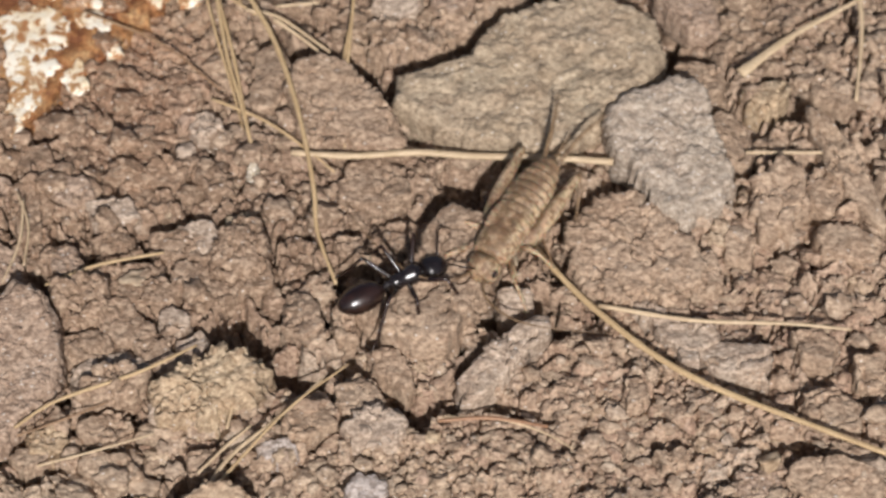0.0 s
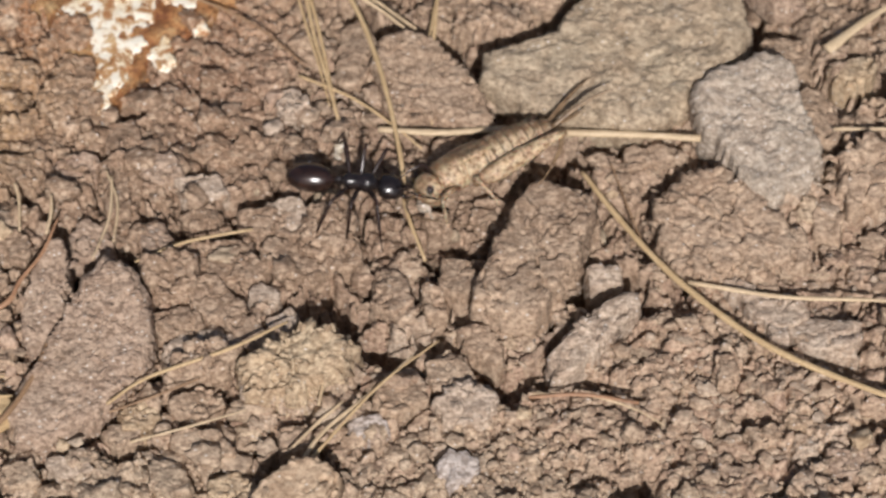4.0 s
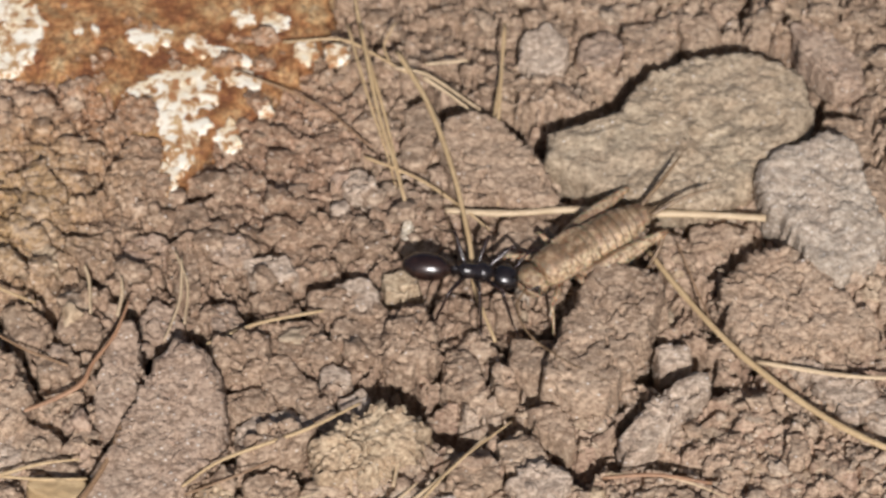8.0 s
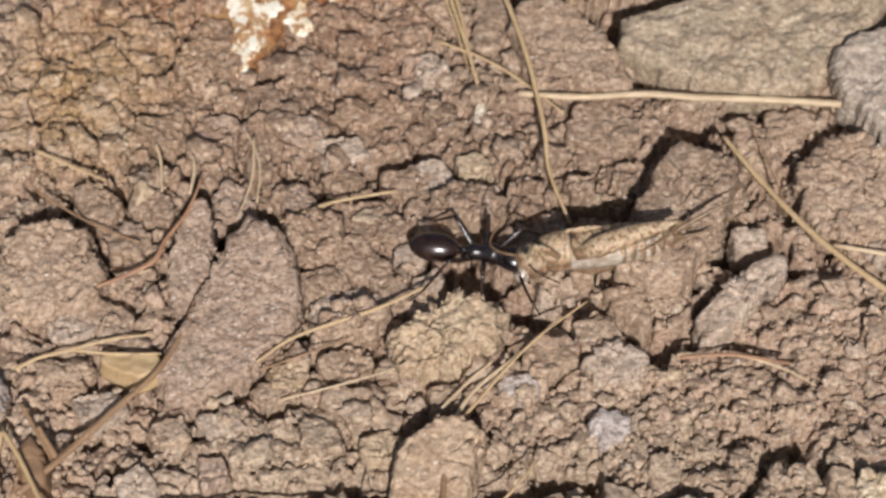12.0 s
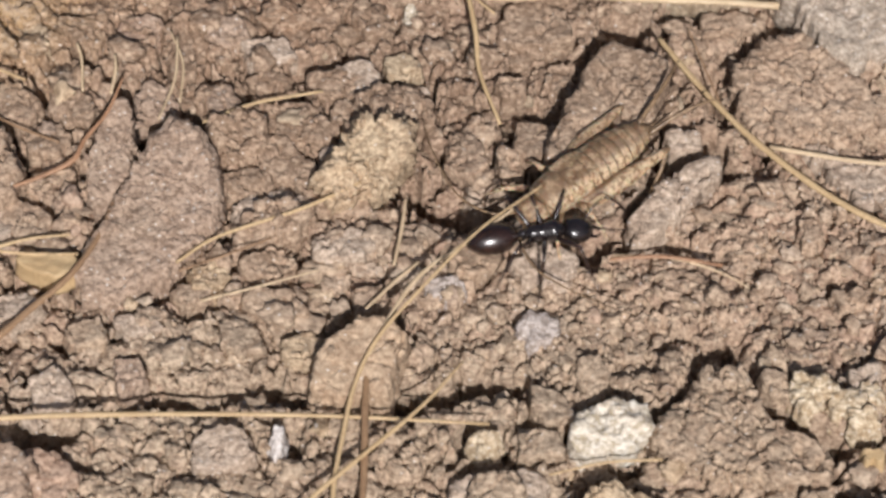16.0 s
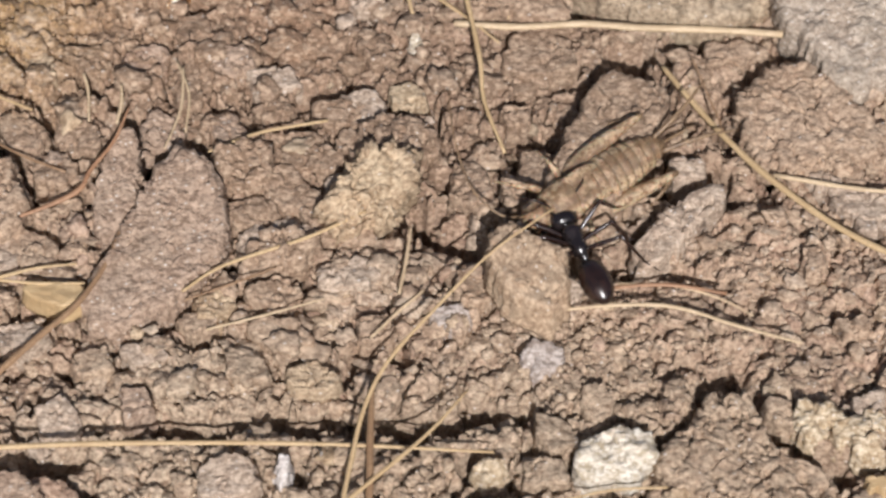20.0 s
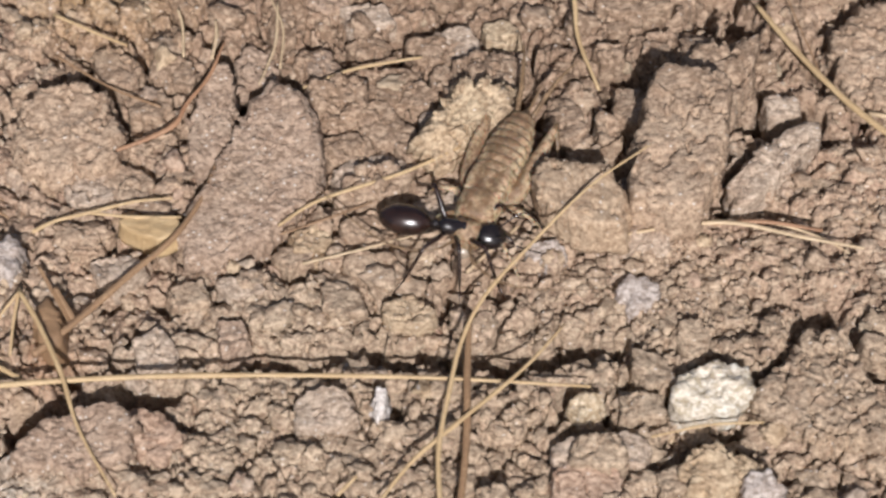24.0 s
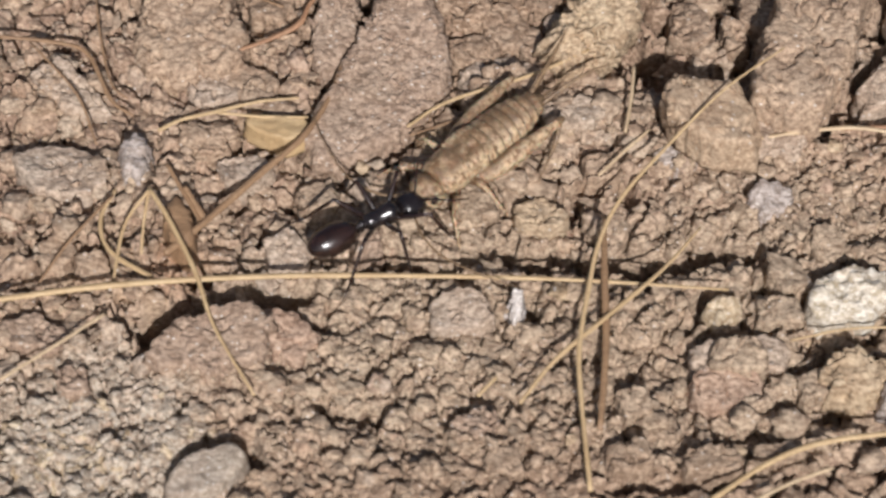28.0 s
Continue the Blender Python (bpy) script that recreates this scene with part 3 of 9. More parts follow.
crack(0.86, 2, (-35.45, -3.15), (-33.59, -2.49), (-31.25, -2.69), (-30.3, -4.69))
crack(0.86, 1.8, (-28.11, -2.03), (-24.77, -0.82), (-20.55, 0.45), (-12.89, 1.59))
crack(1.03, 2, (-23.04, -1.72), (-20.49, -1.97), (-17.52, -2.22))
crack(0.69, 1.6, (-16, -5.12), (-14.94, -6.68), (-13.68, -7.19))
crack(0.86, 1.8, (-25.31, -8.57), (-23.67, -8.04), (-21.95, -9.82), (-20.28, -10.32))
crack(0.77, 1.8, (-35.68, -17.67), (-33.84, -17.91))
crack(0.69, 1.6, (-44.36, -17.98), (-41.93, -18.06), (-39.93, -17.7))
crack(1.03, 2, (-41.32, -24.9), (-39.89, -25.36), (-38.39, -26.74))
crack(0.6, 1.6, (-23.48, -13.38), (-22.39, -15.37))
crack(0.52, 1.5, (9.14, -2.29), (11.54, -4.39), (13.63, -4.64), (15.41, -3.31))
crack(1.03, 2, (1.6, 0.07), (2.39, -1.54), (4.48, -2.32))
crack(1.29, 2.2, (3.48, -6.03), (6.06, -4.7), (8.49, -6.25))
crack(0.6, 1.4, (-39.99, -21.81), (-37.55, -22.27), (-35.19, -21.78))
crack(0.52, 1.4, (-32.17, -18.87), (-30.5, -19.83), (-28.11, -19.33))
crack(0.52, 1.4, (-27.19, -21.72), (-25.15, -22.66), (-22.37, -22.17))
crack(0.52, 1.4, (-11.18, -24.46), (-8.8, -24.91), (-6.83, -26.3))
crack(0.52, 1.4, (3.25, -21.52), (6.43, -21.97), (9.26, -21.48))
crack(0.95, 2.6, (-13.03, 18.88), (-11.42, 19.16), (-9.12, 18.86), (-6.84, 17.96), (-5.47, 17.66))
crack(1.29, 2.4, (-14.77, 22.03), (-12.92, 20.23), (-12, 19.05))
crack(1.29, 2.2, (-6.07, 15.97), (-4.05, 17.41), (1.99, 19.22), (2.35, 20.92), (5.07, 23.56), (8.45, 25.15), (12.77, 25.48), (16.59, 23.95), (18.31, 21.06), (18.04, 17.98))
crack(1.03, 2, (12.16, 12.96), (14.49, 15.24), (19.46, 16.78), (21.03, 15.87), (21.69, 11.85), (23.18, 7.5))
crack(0.77, 1.7, (9.18, 1.5), (10.56, 4.19), (12.92, 5.68), (15.25, 5.71), (17.94, 4.05), (18.82, 1.46), (20.6, -0.55))
crack(0.77, 1.7, (-12.89, 17.72), (-11.8, 19.18), (-8.37, 18.99), (-5.9, 16.59), (-3.56, 13.1), (-2.61, 10.78))
crack(0.77, 1.7, (-39.07, -15.77), (-36.39, -10.22), (-34.23, -5.04), (-32.19, -2.83), (-29.77, -3.81), (-28.63, -7.15), (-28.04, -10.79))
crack(0.77, 1.7, (-37.92, -2.95), (-36.62, -0.26), (-35.14, -2.99), (-34.71, -6.24))
crack(0.34, 1, (-2.94, -2.13), (-0.65, 1.56), (3.96, 2.22), (3.64, -1.87))
crack(0.77, 1.7, (-3.79, -29.58), (-2.75, -27.72), (-0.21, -26.85), (2.24, -27.28), (2.74, -29.11))
crack(0.77, 1.7, (11.56, -26.36), (12.47, -24.72), (14.29, -24.79), (14.7, -27.34))
crack(0.77, 1.7, (-10.63, -30.14), (-9.65, -29.31), (-8.28, -29.62), (-8.19, -31.05))
crack(0.77, 1.7, (-23.91, -29.07), (-23.2, -29.29), (-22.87, -31.37))
crack(0.77, 1.7, (0.78, -37.16), (1.6, -35.83), (3.34, -35.59), (4.07, -36.92))
crack(0.77, 1.7, (-46.95, -45.57), (-45.99, -43.21), (-43.73, -41.76), (-41.38, -41.68), (-41.25, -43.49))
crack(0.77, 1.7, (2.04, -29.14), (4.52, -26.36), (6.2, -23.81), (8.79, -23.43), (9.67, -25.95), (11.39, -29.1), (13.93, -29.88), (14.65, -32.76))
crack(0.77, 1.7, (-51.15, -4.83), (-48.35, -3.19), (-44.78, -3.65), (-43.19, -7.56))
crack(0.77, 1.7, (-29.71, -2.94), (-27.21, -1.83), (-25.35, -2.34), (-25.25, -5.89))
crack(0.77, 1.7, (-11.02, -34.17), (-9.84, -32.89), (-7.34, -32.92), (-6.04, -34.57))
crack(0.77, 1.7, (-3.35, -35.42), (-2.15, -33.84), (0.74, -33.71), (2.55, -35.3))
crack(0.77, 1.7, (-49.14, -34.64), (-47.35, -32.79), (-42.76, -30.81), (-40.25, -31.67), (-40.33, -34.71))
crack(0.77, 1.7, (-33.73, -4.13), (-31.22, -3.36), (-29.44, -5.82), (-28.64, -10.02), (-28.82, -13.09))
crack(0.77, 1.7, (-35.26, -7.88), (-33.88, -4.29))
crack(0.77, 1.7, (-27.65, -12.33), (-26.11, -10.33), (-23.47, -9.74), (-21.71, -11.05))
crack(0.77, 1.7, (-7.87, -15.81), (-7.07, -14.34), (-3.95, -13.96), (-2.5, -15.25))
crack(0.77, 1.7, (0.47, -12.35), (2.16, -9.86), (4.77, -7.28), (7.4, -5.71), (8.91, -6.48))
crack(0.77, 1.7, (23.99, 7.02), (26.33, 8.96), (28.31, 8.17), (28.71, 5.17))
crack(0.77, 1.7, (27.66, 13.79), (29.5, 14.36), (32.95, 9.18), (34.66, 4.17), (34.43, 1.33))
crack(0.34, 1, (-30.41, -2.87), (-27.43, -2.57), (-26.43, -4.8), (-25.43, -7.52), (-28.18, -6.39), (-28.84, -6.95), (-29.63, -4.79), (-30.41, -2.87))
crack(0.34, 1, (-28.15, -11.14), (-26.38, -9.59), (-25.51, -9.04), (-23.26, -8.5), (-22.1, -10.41), (-23.16, -11.95), (-26.25, -13.03), (-27.2, -12.48), (-28.15, -11.14))
crack(0.34, 1, (-23.52, -8.34), (-22.6, -7.79), (-20.8, -7.8), (-19.87, -9.42), (-20.26, -11.02), (-21.18, -11.52), (-22.11, -9.96), (-23.52, -8.34))
crack(0.34, 1, (-21.83, -6.11), (-20.48, -4.73), (-19.34, -5.87), (-19.1, -6.94), (-20.2, -7.75), (-21.83, -6.11))
crack(0.34, 1, (-20.06, -8.16), (-18.24, -7.05), (-17.55, -7.87), (-18.21, -9.48), (-19.56, -10.03), (-20.06, -8.16))
crack(0.34, 1, (-26.44, -4.7), (-24.4, -3.62), (-23.01, -5.28), (-22.02, -6.93), (-22.46, -7.99), (-24.24, -8.49), (-25.65, -7.42), (-26.44, -4.7))
crack(0.34, 1, (-27.75, -8.38), (-25.53, -7.27), (-24.12, -8.39), (-26.35, -9.14), (-27.21, -10.24), (-28.35, -9.43), (-27.75, -8.38))
crack(0.34, 1, (-23.24, 1.53), (-20.23, 2.37), (-17.89, 1.51), (-15.99, 0.38), (-17.38, -0.73), (-20.18, -0.45), (-22.02, -0.17), (-23.24, 1.53))
crack(0.34, 1, (-25.47, -2.68), (-23.67, -1.85), (-20.87, -2.7), (-19.03, -3.8), (-21.73, -4.93), (-24.03, -4.35), (-25.47, -2.68))
crack(0.34, 1, (-20.17, -0.55), (-17.85, -1.14), (-17.4, -2.82), (-19.2, -3.65), (-21.09, -2.49), (-20.17, -0.55))
crack(0.34, 1, (-35.5, -0.53), (-34.68, 1.11), (-32.76, 0.57), (-31.7, -2.23), (-33.54, -2.8), (-35.36, -2.79), (-35.5, -0.53))
crack(0.34, 1, (-30.7, 0.5), (-28.89, 1.08), (-27.9, -0.62), (-29.25, -1.72), (-31.1, -1.19), (-30.7, 0.5))
crack(0.34, 1, (-27.33, 1.5), (-24.55, 2.61), (-23.58, 0.95), (-25.87, 0.11), (-27.33, 1.5))
crack(0.34, 1, (-42.05, -0.5), (-40.3, 0.6), (-38.3, -1.1), (-38.66, -2.72), (-40.44, -3.29), (-41.92, -2.18), (-42.05, -0.5))
crack(0.34, 1, (-46.57, 0.63), (-44.29, 1.15), (-42.22, -1.08), (-43, -3.28), (-45.35, -2.74), (-46.57, 0.63))
crack(0.34, 1, (-43.58, -3.64), (-40.85, -3.08), (-39.82, -4.74), (-40.6, -6.38), (-42.92, -5.81), (-43.58, -3.64))
crack(0.34, 1, (-46.05, -4.56), (-44.14, -5.13), (-43.06, -7.29), (-43.39, -8.91), (-45.61, -9.45), (-46.05, -4.56))
crack(0.34, 1, (-45.58, -10.21), (-42.92, -9.97), (-40.52, -11.28), (-40.82, -13.41), (-43.52, -13.39), (-45.34, -12.84), (-45.58, -10.21))
crack(0.34, 1, (-45.41, 13.27), (-43.5, 13.83), (-42.19, 12.06), (-42.68, 9.09), (-44.56, 9.1), (-45.65, 10.9), (-45.41, 13.27))
crack(0.34, 1, (-33.47, 10.33), (-31.12, 10.93), (-30.51, 8.59), (-31.39, 7.38), (-33.34, 7.99), (-33.47, 10.33))
crack(0.34, 1, (-37.53, 6.42), (-35.01, 7.56), (-33.56, 7), (-33.9, 5.25), (-36.22, 4.67), (-37.53, 6.42))
crack(0.34, 1, (-33.28, 7.72), (-31.63, 7.71), (-30.88, 1.41), (-31.96, 0.24), (-32.94, 1.42), (-33.28, 7.72))
crack(0.34, 1, (-30.17, 6.99), (-27.82, 7.3), (-26.76, 5.22), (-29.06, 4.09), (-30.53, 5.24), (-30.17, 6.99))
crack(0.34, 1, (-23.53, 8.61), (-21.68, 9.77), (-19.72, 7.98), (-20.67, 6.22), (-23.04, 6.84), (-23.53, 8.61))
crack(0.34, 1, (-20.05, 13.65), (-18.11, 13.98), (-17.13, 11.88), (-18.56, 10.65), (-20.24, 11.55), (-20.05, 13.65))
crack(0.34, 1, (-42.25, 7.05), (-38.99, 7.64), (-37.9, 5.27), (-40.16, 4.14), (-42.25, 7.05))
crack(0.34, 1, (-44.88, 7.11), (-42.92, 6.5), (-42.25, 4.21), (-44.15, 4.22), (-44.88, 7.11))
crack(0.34, 1, (-27.85, 4.79), (-25.08, 5.32), (-24.1, 3.63), (-26.84, 2.46), (-27.85, 4.79))
crack(0.34, 1, (-6.93, -2.19), (-4.43, -2.73), (-3.79, -4.96), (-5.41, -6.55), (-7.2, -5.46), (-6.93, -2.19))
crack(0.34, 1, (-11.93, -3.16), (-9.64, -3.75), (-8.72, -6.99), (-10.57, -8.1), (-12.37, -6.97), (-11.93, -3.16))
crack(0.34, 1, (-8.48, -4.79), (-6.64, -5.36), (-6.2, -7.51), (-8.05, -8.06), (-8.48, -4.79))
crack(0.34, 1, (-6.02, -8.88), (-3.32, -8.39), (-2.03, -11.06), (-2.5, -12.64), (-4.7, -11.04), (-6.02, -8.88))
crack(0.34, 1, (-8.19, -11.92), (-5.47, -11.39), (-4.15, -12.98), (-5.12, -15.04), (-7.76, -14.54), (-8.19, -11.92))
crack(0.34, 1, (-6.55, -14.88), (-3.37, -13.87), (-2.56, -16.46), (-6.12, -16.97), (-6.55, -14.88))
crack(0.34, 1, (-11.53, -12.85), (-8.41, -12.86), (-7.56, -15.46), (-10.67, -17), (-12, -15.44), (-11.53, -12.85))
crack(0.34, 1, (4.08, -3.45), (6.88, -2.94), (6.99, -5.01), (4.46, -5.52), (4.08, -3.45))
crack(0.34, 1, (14.47, -2.87), (16.29, -2.88), (18.49, -3.98), (18.82, -5.64), (15.21, -5.05), (14.47, -2.87))
crack(0.34, 1, (15.53, -5.41), (20.51, -6), (21.21, -8.15), (18.39, -9.19), (16.26, -7.57), (15.53, -5.41))
crack(0.34, 1, (13.49, -11.52), (14.84, -10.98), (15.61, -13.12), (13.72, -14.14), (13.49, -11.52))
crack(0.34, 1, (19.12, -0.21), (21, 0.31), (21.6, -3.01), (19.69, -4.09), (18.92, -2.47), (19.12, -0.21))
crack(0.34, 1, (-5.81, 27.8), (-3.29, 29.07), (-1.55, 27.1), (-1.92, 23.9), (-3.9, 22.65), (-5.86, 24.58), (-5.81, 27.8))
crack(0.34, 1, (-0.6, 27.71), (1.92, 28.37), (3.32, 25.8), (0.78, 23.88), (-1.14, 25.16), (-0.6, 27.71))
crack(0.34, 1, (2.69, 28.98), (6.72, 29.57), (7.58, 26.99), (6.48, 24.45), (3.01, 25.07), (2.69, 28.98))
crack(0.34, 1, (7.44, 28.89), (10.48, 30.17), (11.32, 27.52), (8.29, 26.26), (7.44, 28.89))
crack(0.34, 1, (16.25, 28.96), (19.32, 29.62), (22.41, 25.09), (23.1, 21.91), (20.18, 21.93), (17.51, 25.72), (16.25, 28.96))
crack(0.34, 1, (-15.11, 20.69), (-13.13, 21.33), (-11.66, 17.57), (-13.62, 13.33), (-15.52, 13.97), (-15.11, 20.69))
crack(0.34, 1, (-7.93, 8.53), (-5.09, 9.68), (-2.76, 7.95), (-3.26, 5.59), (-7.04, 5.06), (-7.93, 8.53))
crack(0.34, 1, (7.23, 7.9), (11.06, 8.43), (12.86, 7.26), (9.05, 6.13), (7.11, 5.54), (7.23, 7.9))
crack(0.34, 1, (20.83, 13.61), (22.8, 14.18), (24.73, 11.18), (24.31, 8.23), (22.86, 7.67), (21.58, 10.01), (20.83, 13.61))
crack(0.34, 1, (18.4, 19.33), (22.25, 18.74), (23.06, 16.25), (20.59, 15.04), (19.21, 16.25), (18.4, 19.33))
crack(0.34, 1, (23.7, 16.36), (27.6, 17), (27.96, 15.15), (25.45, 13.33), (24.08, 14.52), (23.7, 16.36))
crack(0.34, 1, (29.18, 16.94), (31.23, 18.16), (33.43, 15.73), (32.33, 13.9), (29.54, 15.1), (29.18, 16.94))
crack(0.34, 1, (28.55, 7.95), (31, 9.11), (31.64, 5.64), (30.05, 3.31), (28.29, 4.45), (28.55, 7.95))
crack(0.34, 1, (28.49, 2.45), (32.26, 3.04), (34.33, 1.33), (33.31, -0.9), (29.19, -0.37), (28.49, 2.45))
crack(0.34, 1, (21.59, 2.5), (24.32, 1.38), (23.69, -0.9), (21.43, -0.32), (21.59, 2.5))
crack(0.34, 1, (26.12, -6.92), (28.4, -6.66), (30.12, -8.04), (29.02, -10.15), (26.82, -9.65), (26.12, -6.92))
crack(0.34, 1, (18.81, -7.43), (21.03, -7.99), (25.08, -8.49), (24.47, -10.66), (20.85, -11.15), (19.17, -9.55), (18.81, -7.43))
crack(0.34, 1, (17.61, -8.49), (19.21, -7.99), (19.31, -10.1), (17.95, -10.1), (17.61, -8.49))
crack(0.34, 1, (26.57, -12.45), (29.25, -11.95), (31.76, -14.02), (30.71, -16.07), (28.09, -15.59), (26.45, -14.02), (26.57, -12.45))
crack(0.34, 1, (30.64, -9.45), (33.31, -8.95), (32.97, -12.64), (30.88, -12.15), (30.64, -9.45))
crack(0.34, 1, (13.22, -12.5), (14.61, -11.45), (14.94, -13.58), (13.57, -14.37), (13.22, -12.5))
crack(0.34, 1, (25.23, -18.29), (28.76, -18.05), (32.53, -19.3), (32.3, -21.8), (27.15, -21.8), (24.68, -20.29), (25.23, -18.29))
crack(0.34, 1, (21.13, -19.3), (24.63, -19.3), (24.94, -21.29), (21.43, -21.8), (21.13, -19.3))
crack(0.34, 1, (13.88, -4.97), (15.28, -4.4), (17.5, -5.48), (15.63, -6.05), (13.88, -4.97))
crack(0.34, 1, (-8.32, 7.34), (-5.5, 7.95), (-2.66, 7.34), (-2.2, 5.04), (-5.93, 4.45), (-8.27, 5.04), (-8.32, 7.34))
crack(0.34, 1, (-16.92, 3.53), (-14.6, 3.8), (-13.63, 2.4), (-15.42, 1.27), (-16.84, 1.81), (-16.92, 3.53))
crack(0.34, 1, (-20.85, 2.45), (-18.57, 3.31), (-16.89, 1.86), (-17, -0.37), (-19.81, 0.21), (-20.85, 2.45))
crack(0.34, 1, (-29.64, -3.99), (-27.53, -1.74), (-23.93, -0.64), (-21.17, -0.37), (-20.56, -3.41), (-23.17, -5.07), (-26.81, -5.07), (-29.08, -5.07), (-29.64, -3.99))
crack(0.34, 1, (-8.55, 1.91), (-6.23, 1.38), (-6.2, -0.32), (-8.03, -0.32), (-8.55, 1.91))
crack(0.34, 1, (-26.63, 4.61), (-24.34, 5.15), (-23.31, 3.42), (-25.59, 2.88), (-26.63, 4.61))
crack(0.34, 1, (-33.87, 6.85), (-31.08, 6.85), (-29.88, 3.96), (-31.63, 2.29), (-33.51, 2.83), (-33.87, 6.85))
crack(0.34, 1, (-19.77, 7.89), (-17.45, 8.5), (-15.97, 6.14), (-18.28, 5.53), (-19.77, 7.89))
crack(0.34, 1, (-30.68, 0.32), (-28.42, 0.9), (-27.34, -1.37), (-29.54, -2.48), (-30.68, 0.32))
crack(0.34, 1, (-19.69, -2.84), (-16.96, -2.32), (-15.08, -3.93), (-18.67, -5.07), (-19.69, -2.84))
crack(0.34, 1, (-19.01, -0.03), (-15.4, 0.6), (-13.13, -0.25), (-12.7, -3.09), (-16.28, -3.64), (-18.54, -2.01), (-19.01, -0.03))
crack(0.34, 1, (-26.19, -10.31), (-22.71, -9.22), (-21.35, -10.28), (-21.78, -11.4), (-25.66, -12.19), (-26.99, -11.94), (-26.19, -10.31))
crack(0.34, 1, (-24.67, -5.6), (-22.02, -6.16), (-21.51, -7.82), (-23.7, -8.4), (-24.67, -5.6))
crack(0.34, 1, (-28.8, -7.76), (-26.18, -6.65), (-24.36, -8.3), (-25.63, -9.95), (-28.24, -9.97), (-28.8, -7.76))
crack(0.34, 1, (-21.66, -9.82), (-18.62, -8.67), (-17.25, -10.86), (-20.29, -11.39), (-21.66, -9.82))
crack(0.34, 1, (-30.8, -15.87), (-28.28, -15.06), (-27.33, -16.88), (-28.53, -18.21), (-30.28, -17.93), (-30.8, -15.87))
crack(0.34, 1, (-27.2, -15.4), (-24.24, -13.79), (-22.47, -15.37), (-24.12, -16.96), (-26.29, -16.68), (-27.2, -15.4))
crack(0.34, 1, (-21.96, -13.32), (-18.54, -12.24), (-16.75, -13.83), (-18.47, -15.44), (-21.49, -15.46), (-21.96, -13.32))
crack(0.34, 1, (-40.56, -0.99), (-39.25, -0.39), (-37.8, -1.56), (-38.56, -3.27), (-39.93, -2.97), (-40.56, -0.99))
crack(0.34, 1, (-45.34, 0.65), (-43.5, 0.07), (-42.83, -2.19), (-45.07, -2.2), (-45.34, 0.65))
crack(0.34, 1, (-26.68, -17.81), (-22.84, -17.78), (-21.48, -19.81), (-24.88, -20.37), (-26.62, -19.32), (-26.68, -17.81))
crack(0.34, 1, (-28.15, -20.2), (-25.61, -20.18), (-24.63, -22.71), (-26.3, -23.71), (-28.02, -22.73), (-28.15, -20.2))
crack(0.34, 1, (-32.2, -20.22), (-29.16, -20.73), (-28.68, -22.26), (-31.17, -22.8), (-32.2, -20.22))
crack(0.34, 1, (-23.65, -22.13), (-21.56, -21.11), (-19.39, -23.1), (-21.47, -24.15), (-23.6, -23.65), (-23.65, -22.13))
crack(0.34, 1, (-18.95, -17.75), (-16.37, -17.2), (-15.93, -19.29), (-18.5, -19.84), (-18.95, -17.75))
crack(0.34, 1, (-39.39, -20.8), (-36.42, -20.25), (-35.87, -22.31), (-38.35, -22.85), (-39.39, -20.8))
crack(0.34, 1, (-29.65, -30.08), (-27.63, -29.11), (-25.53, -29.56), (-25, -31.95), (-27.44, -32.91), (-29.52, -32.47), (-29.65, -30.08))
crack(0.34, 1, (-43.21, -31.53), (-39.95, -31.01), (-37.39, -32.44), (-37.66, -33.87), (-42.99, -33.9), (-43.21, -31.53))
crack(0.34, 1, (-41.38, -25.55), (-39.36, -24.56), (-37.94, -26.51), (-38.21, -27.99), (-40.73, -28.01), (-41.38, -25.55))
crack(0.34, 1, (-35.5, -24.11), (-33.43, -23.57), (-32.87, -25.59), (-34.89, -26.58), (-35.5, -24.11))
crack(0.34, 1, (-6.11, -25.74), (-3.59, -26.19), (-2.82, -28.63), (-4.91, -29.15), (-6.14, -27.68), (-6.11, -25.74))
crack(0.34, 1, (-7.38, -29.48), (-4.05, -29.46), (-3.67, -31.36), (-6.98, -31.61), (-7.38, -29.48))
crack(0.34, 1, (-2.89, -23.41), (-1.16, -22.88), (-0.38, -24.86), (-1.7, -26.36), (-2.94, -25.39), (-2.89, -23.41))
crack(0.34, 1, (9.81, -24.27), (11.92, -24.26), (12.18, -26.73), (10.52, -26.23), (9.81, -24.27))
crack(0.34, 1, (15.5, -17.52), (18.13, -17.01), (18, -18.57), (16.22, -19.07), (15.5, -17.52))
crack(0.34, 1, (16.17, -24.18), (18.69, -23.65), (18.29, -28.12), (16.37, -27.17), (16.17, -24.18))
crack(0.34, 1, (-47.59, -11.53), (-45.47, -10.39), (-42.84, -10.9), (-43.55, -13.64), (-46.55, -14.22), (-47.59, -11.53))
crack(0.34, 1, (-58.76, -11.79), (-56.78, -9.56), (-53.44, -12.75), (-52.39, -14.92), (-55.91, -14.44), (-58.76, -11.79))
crack(0.34, 1, (-59.75, -18.91), (-57.32, -17.26), (-53.42, -17.72), (-51.91, -20.32), (-53.86, -22.42), (-57.31, -21.96), (-59.75, -18.91))
crack(0.34, 1, (-47.65, -16.68), (-46.01, -15.58), (-43.82, -16.04), (-43.72, -17.64), (-46.24, -18.25), (-47.65, -16.68))
crack(0.34, 1, (-45.08, -18.57), (-42.12, -17.96), (-40.36, -19.01), (-41.98, -20.58), (-44.11, -20.63), (-45.08, -18.57))
crack(0.34, 1, (-42.97, -11.42), (-41.65, -11.39), (-41.54, -13.55), (-43.26, -13.59), (-42.97, -11.42))
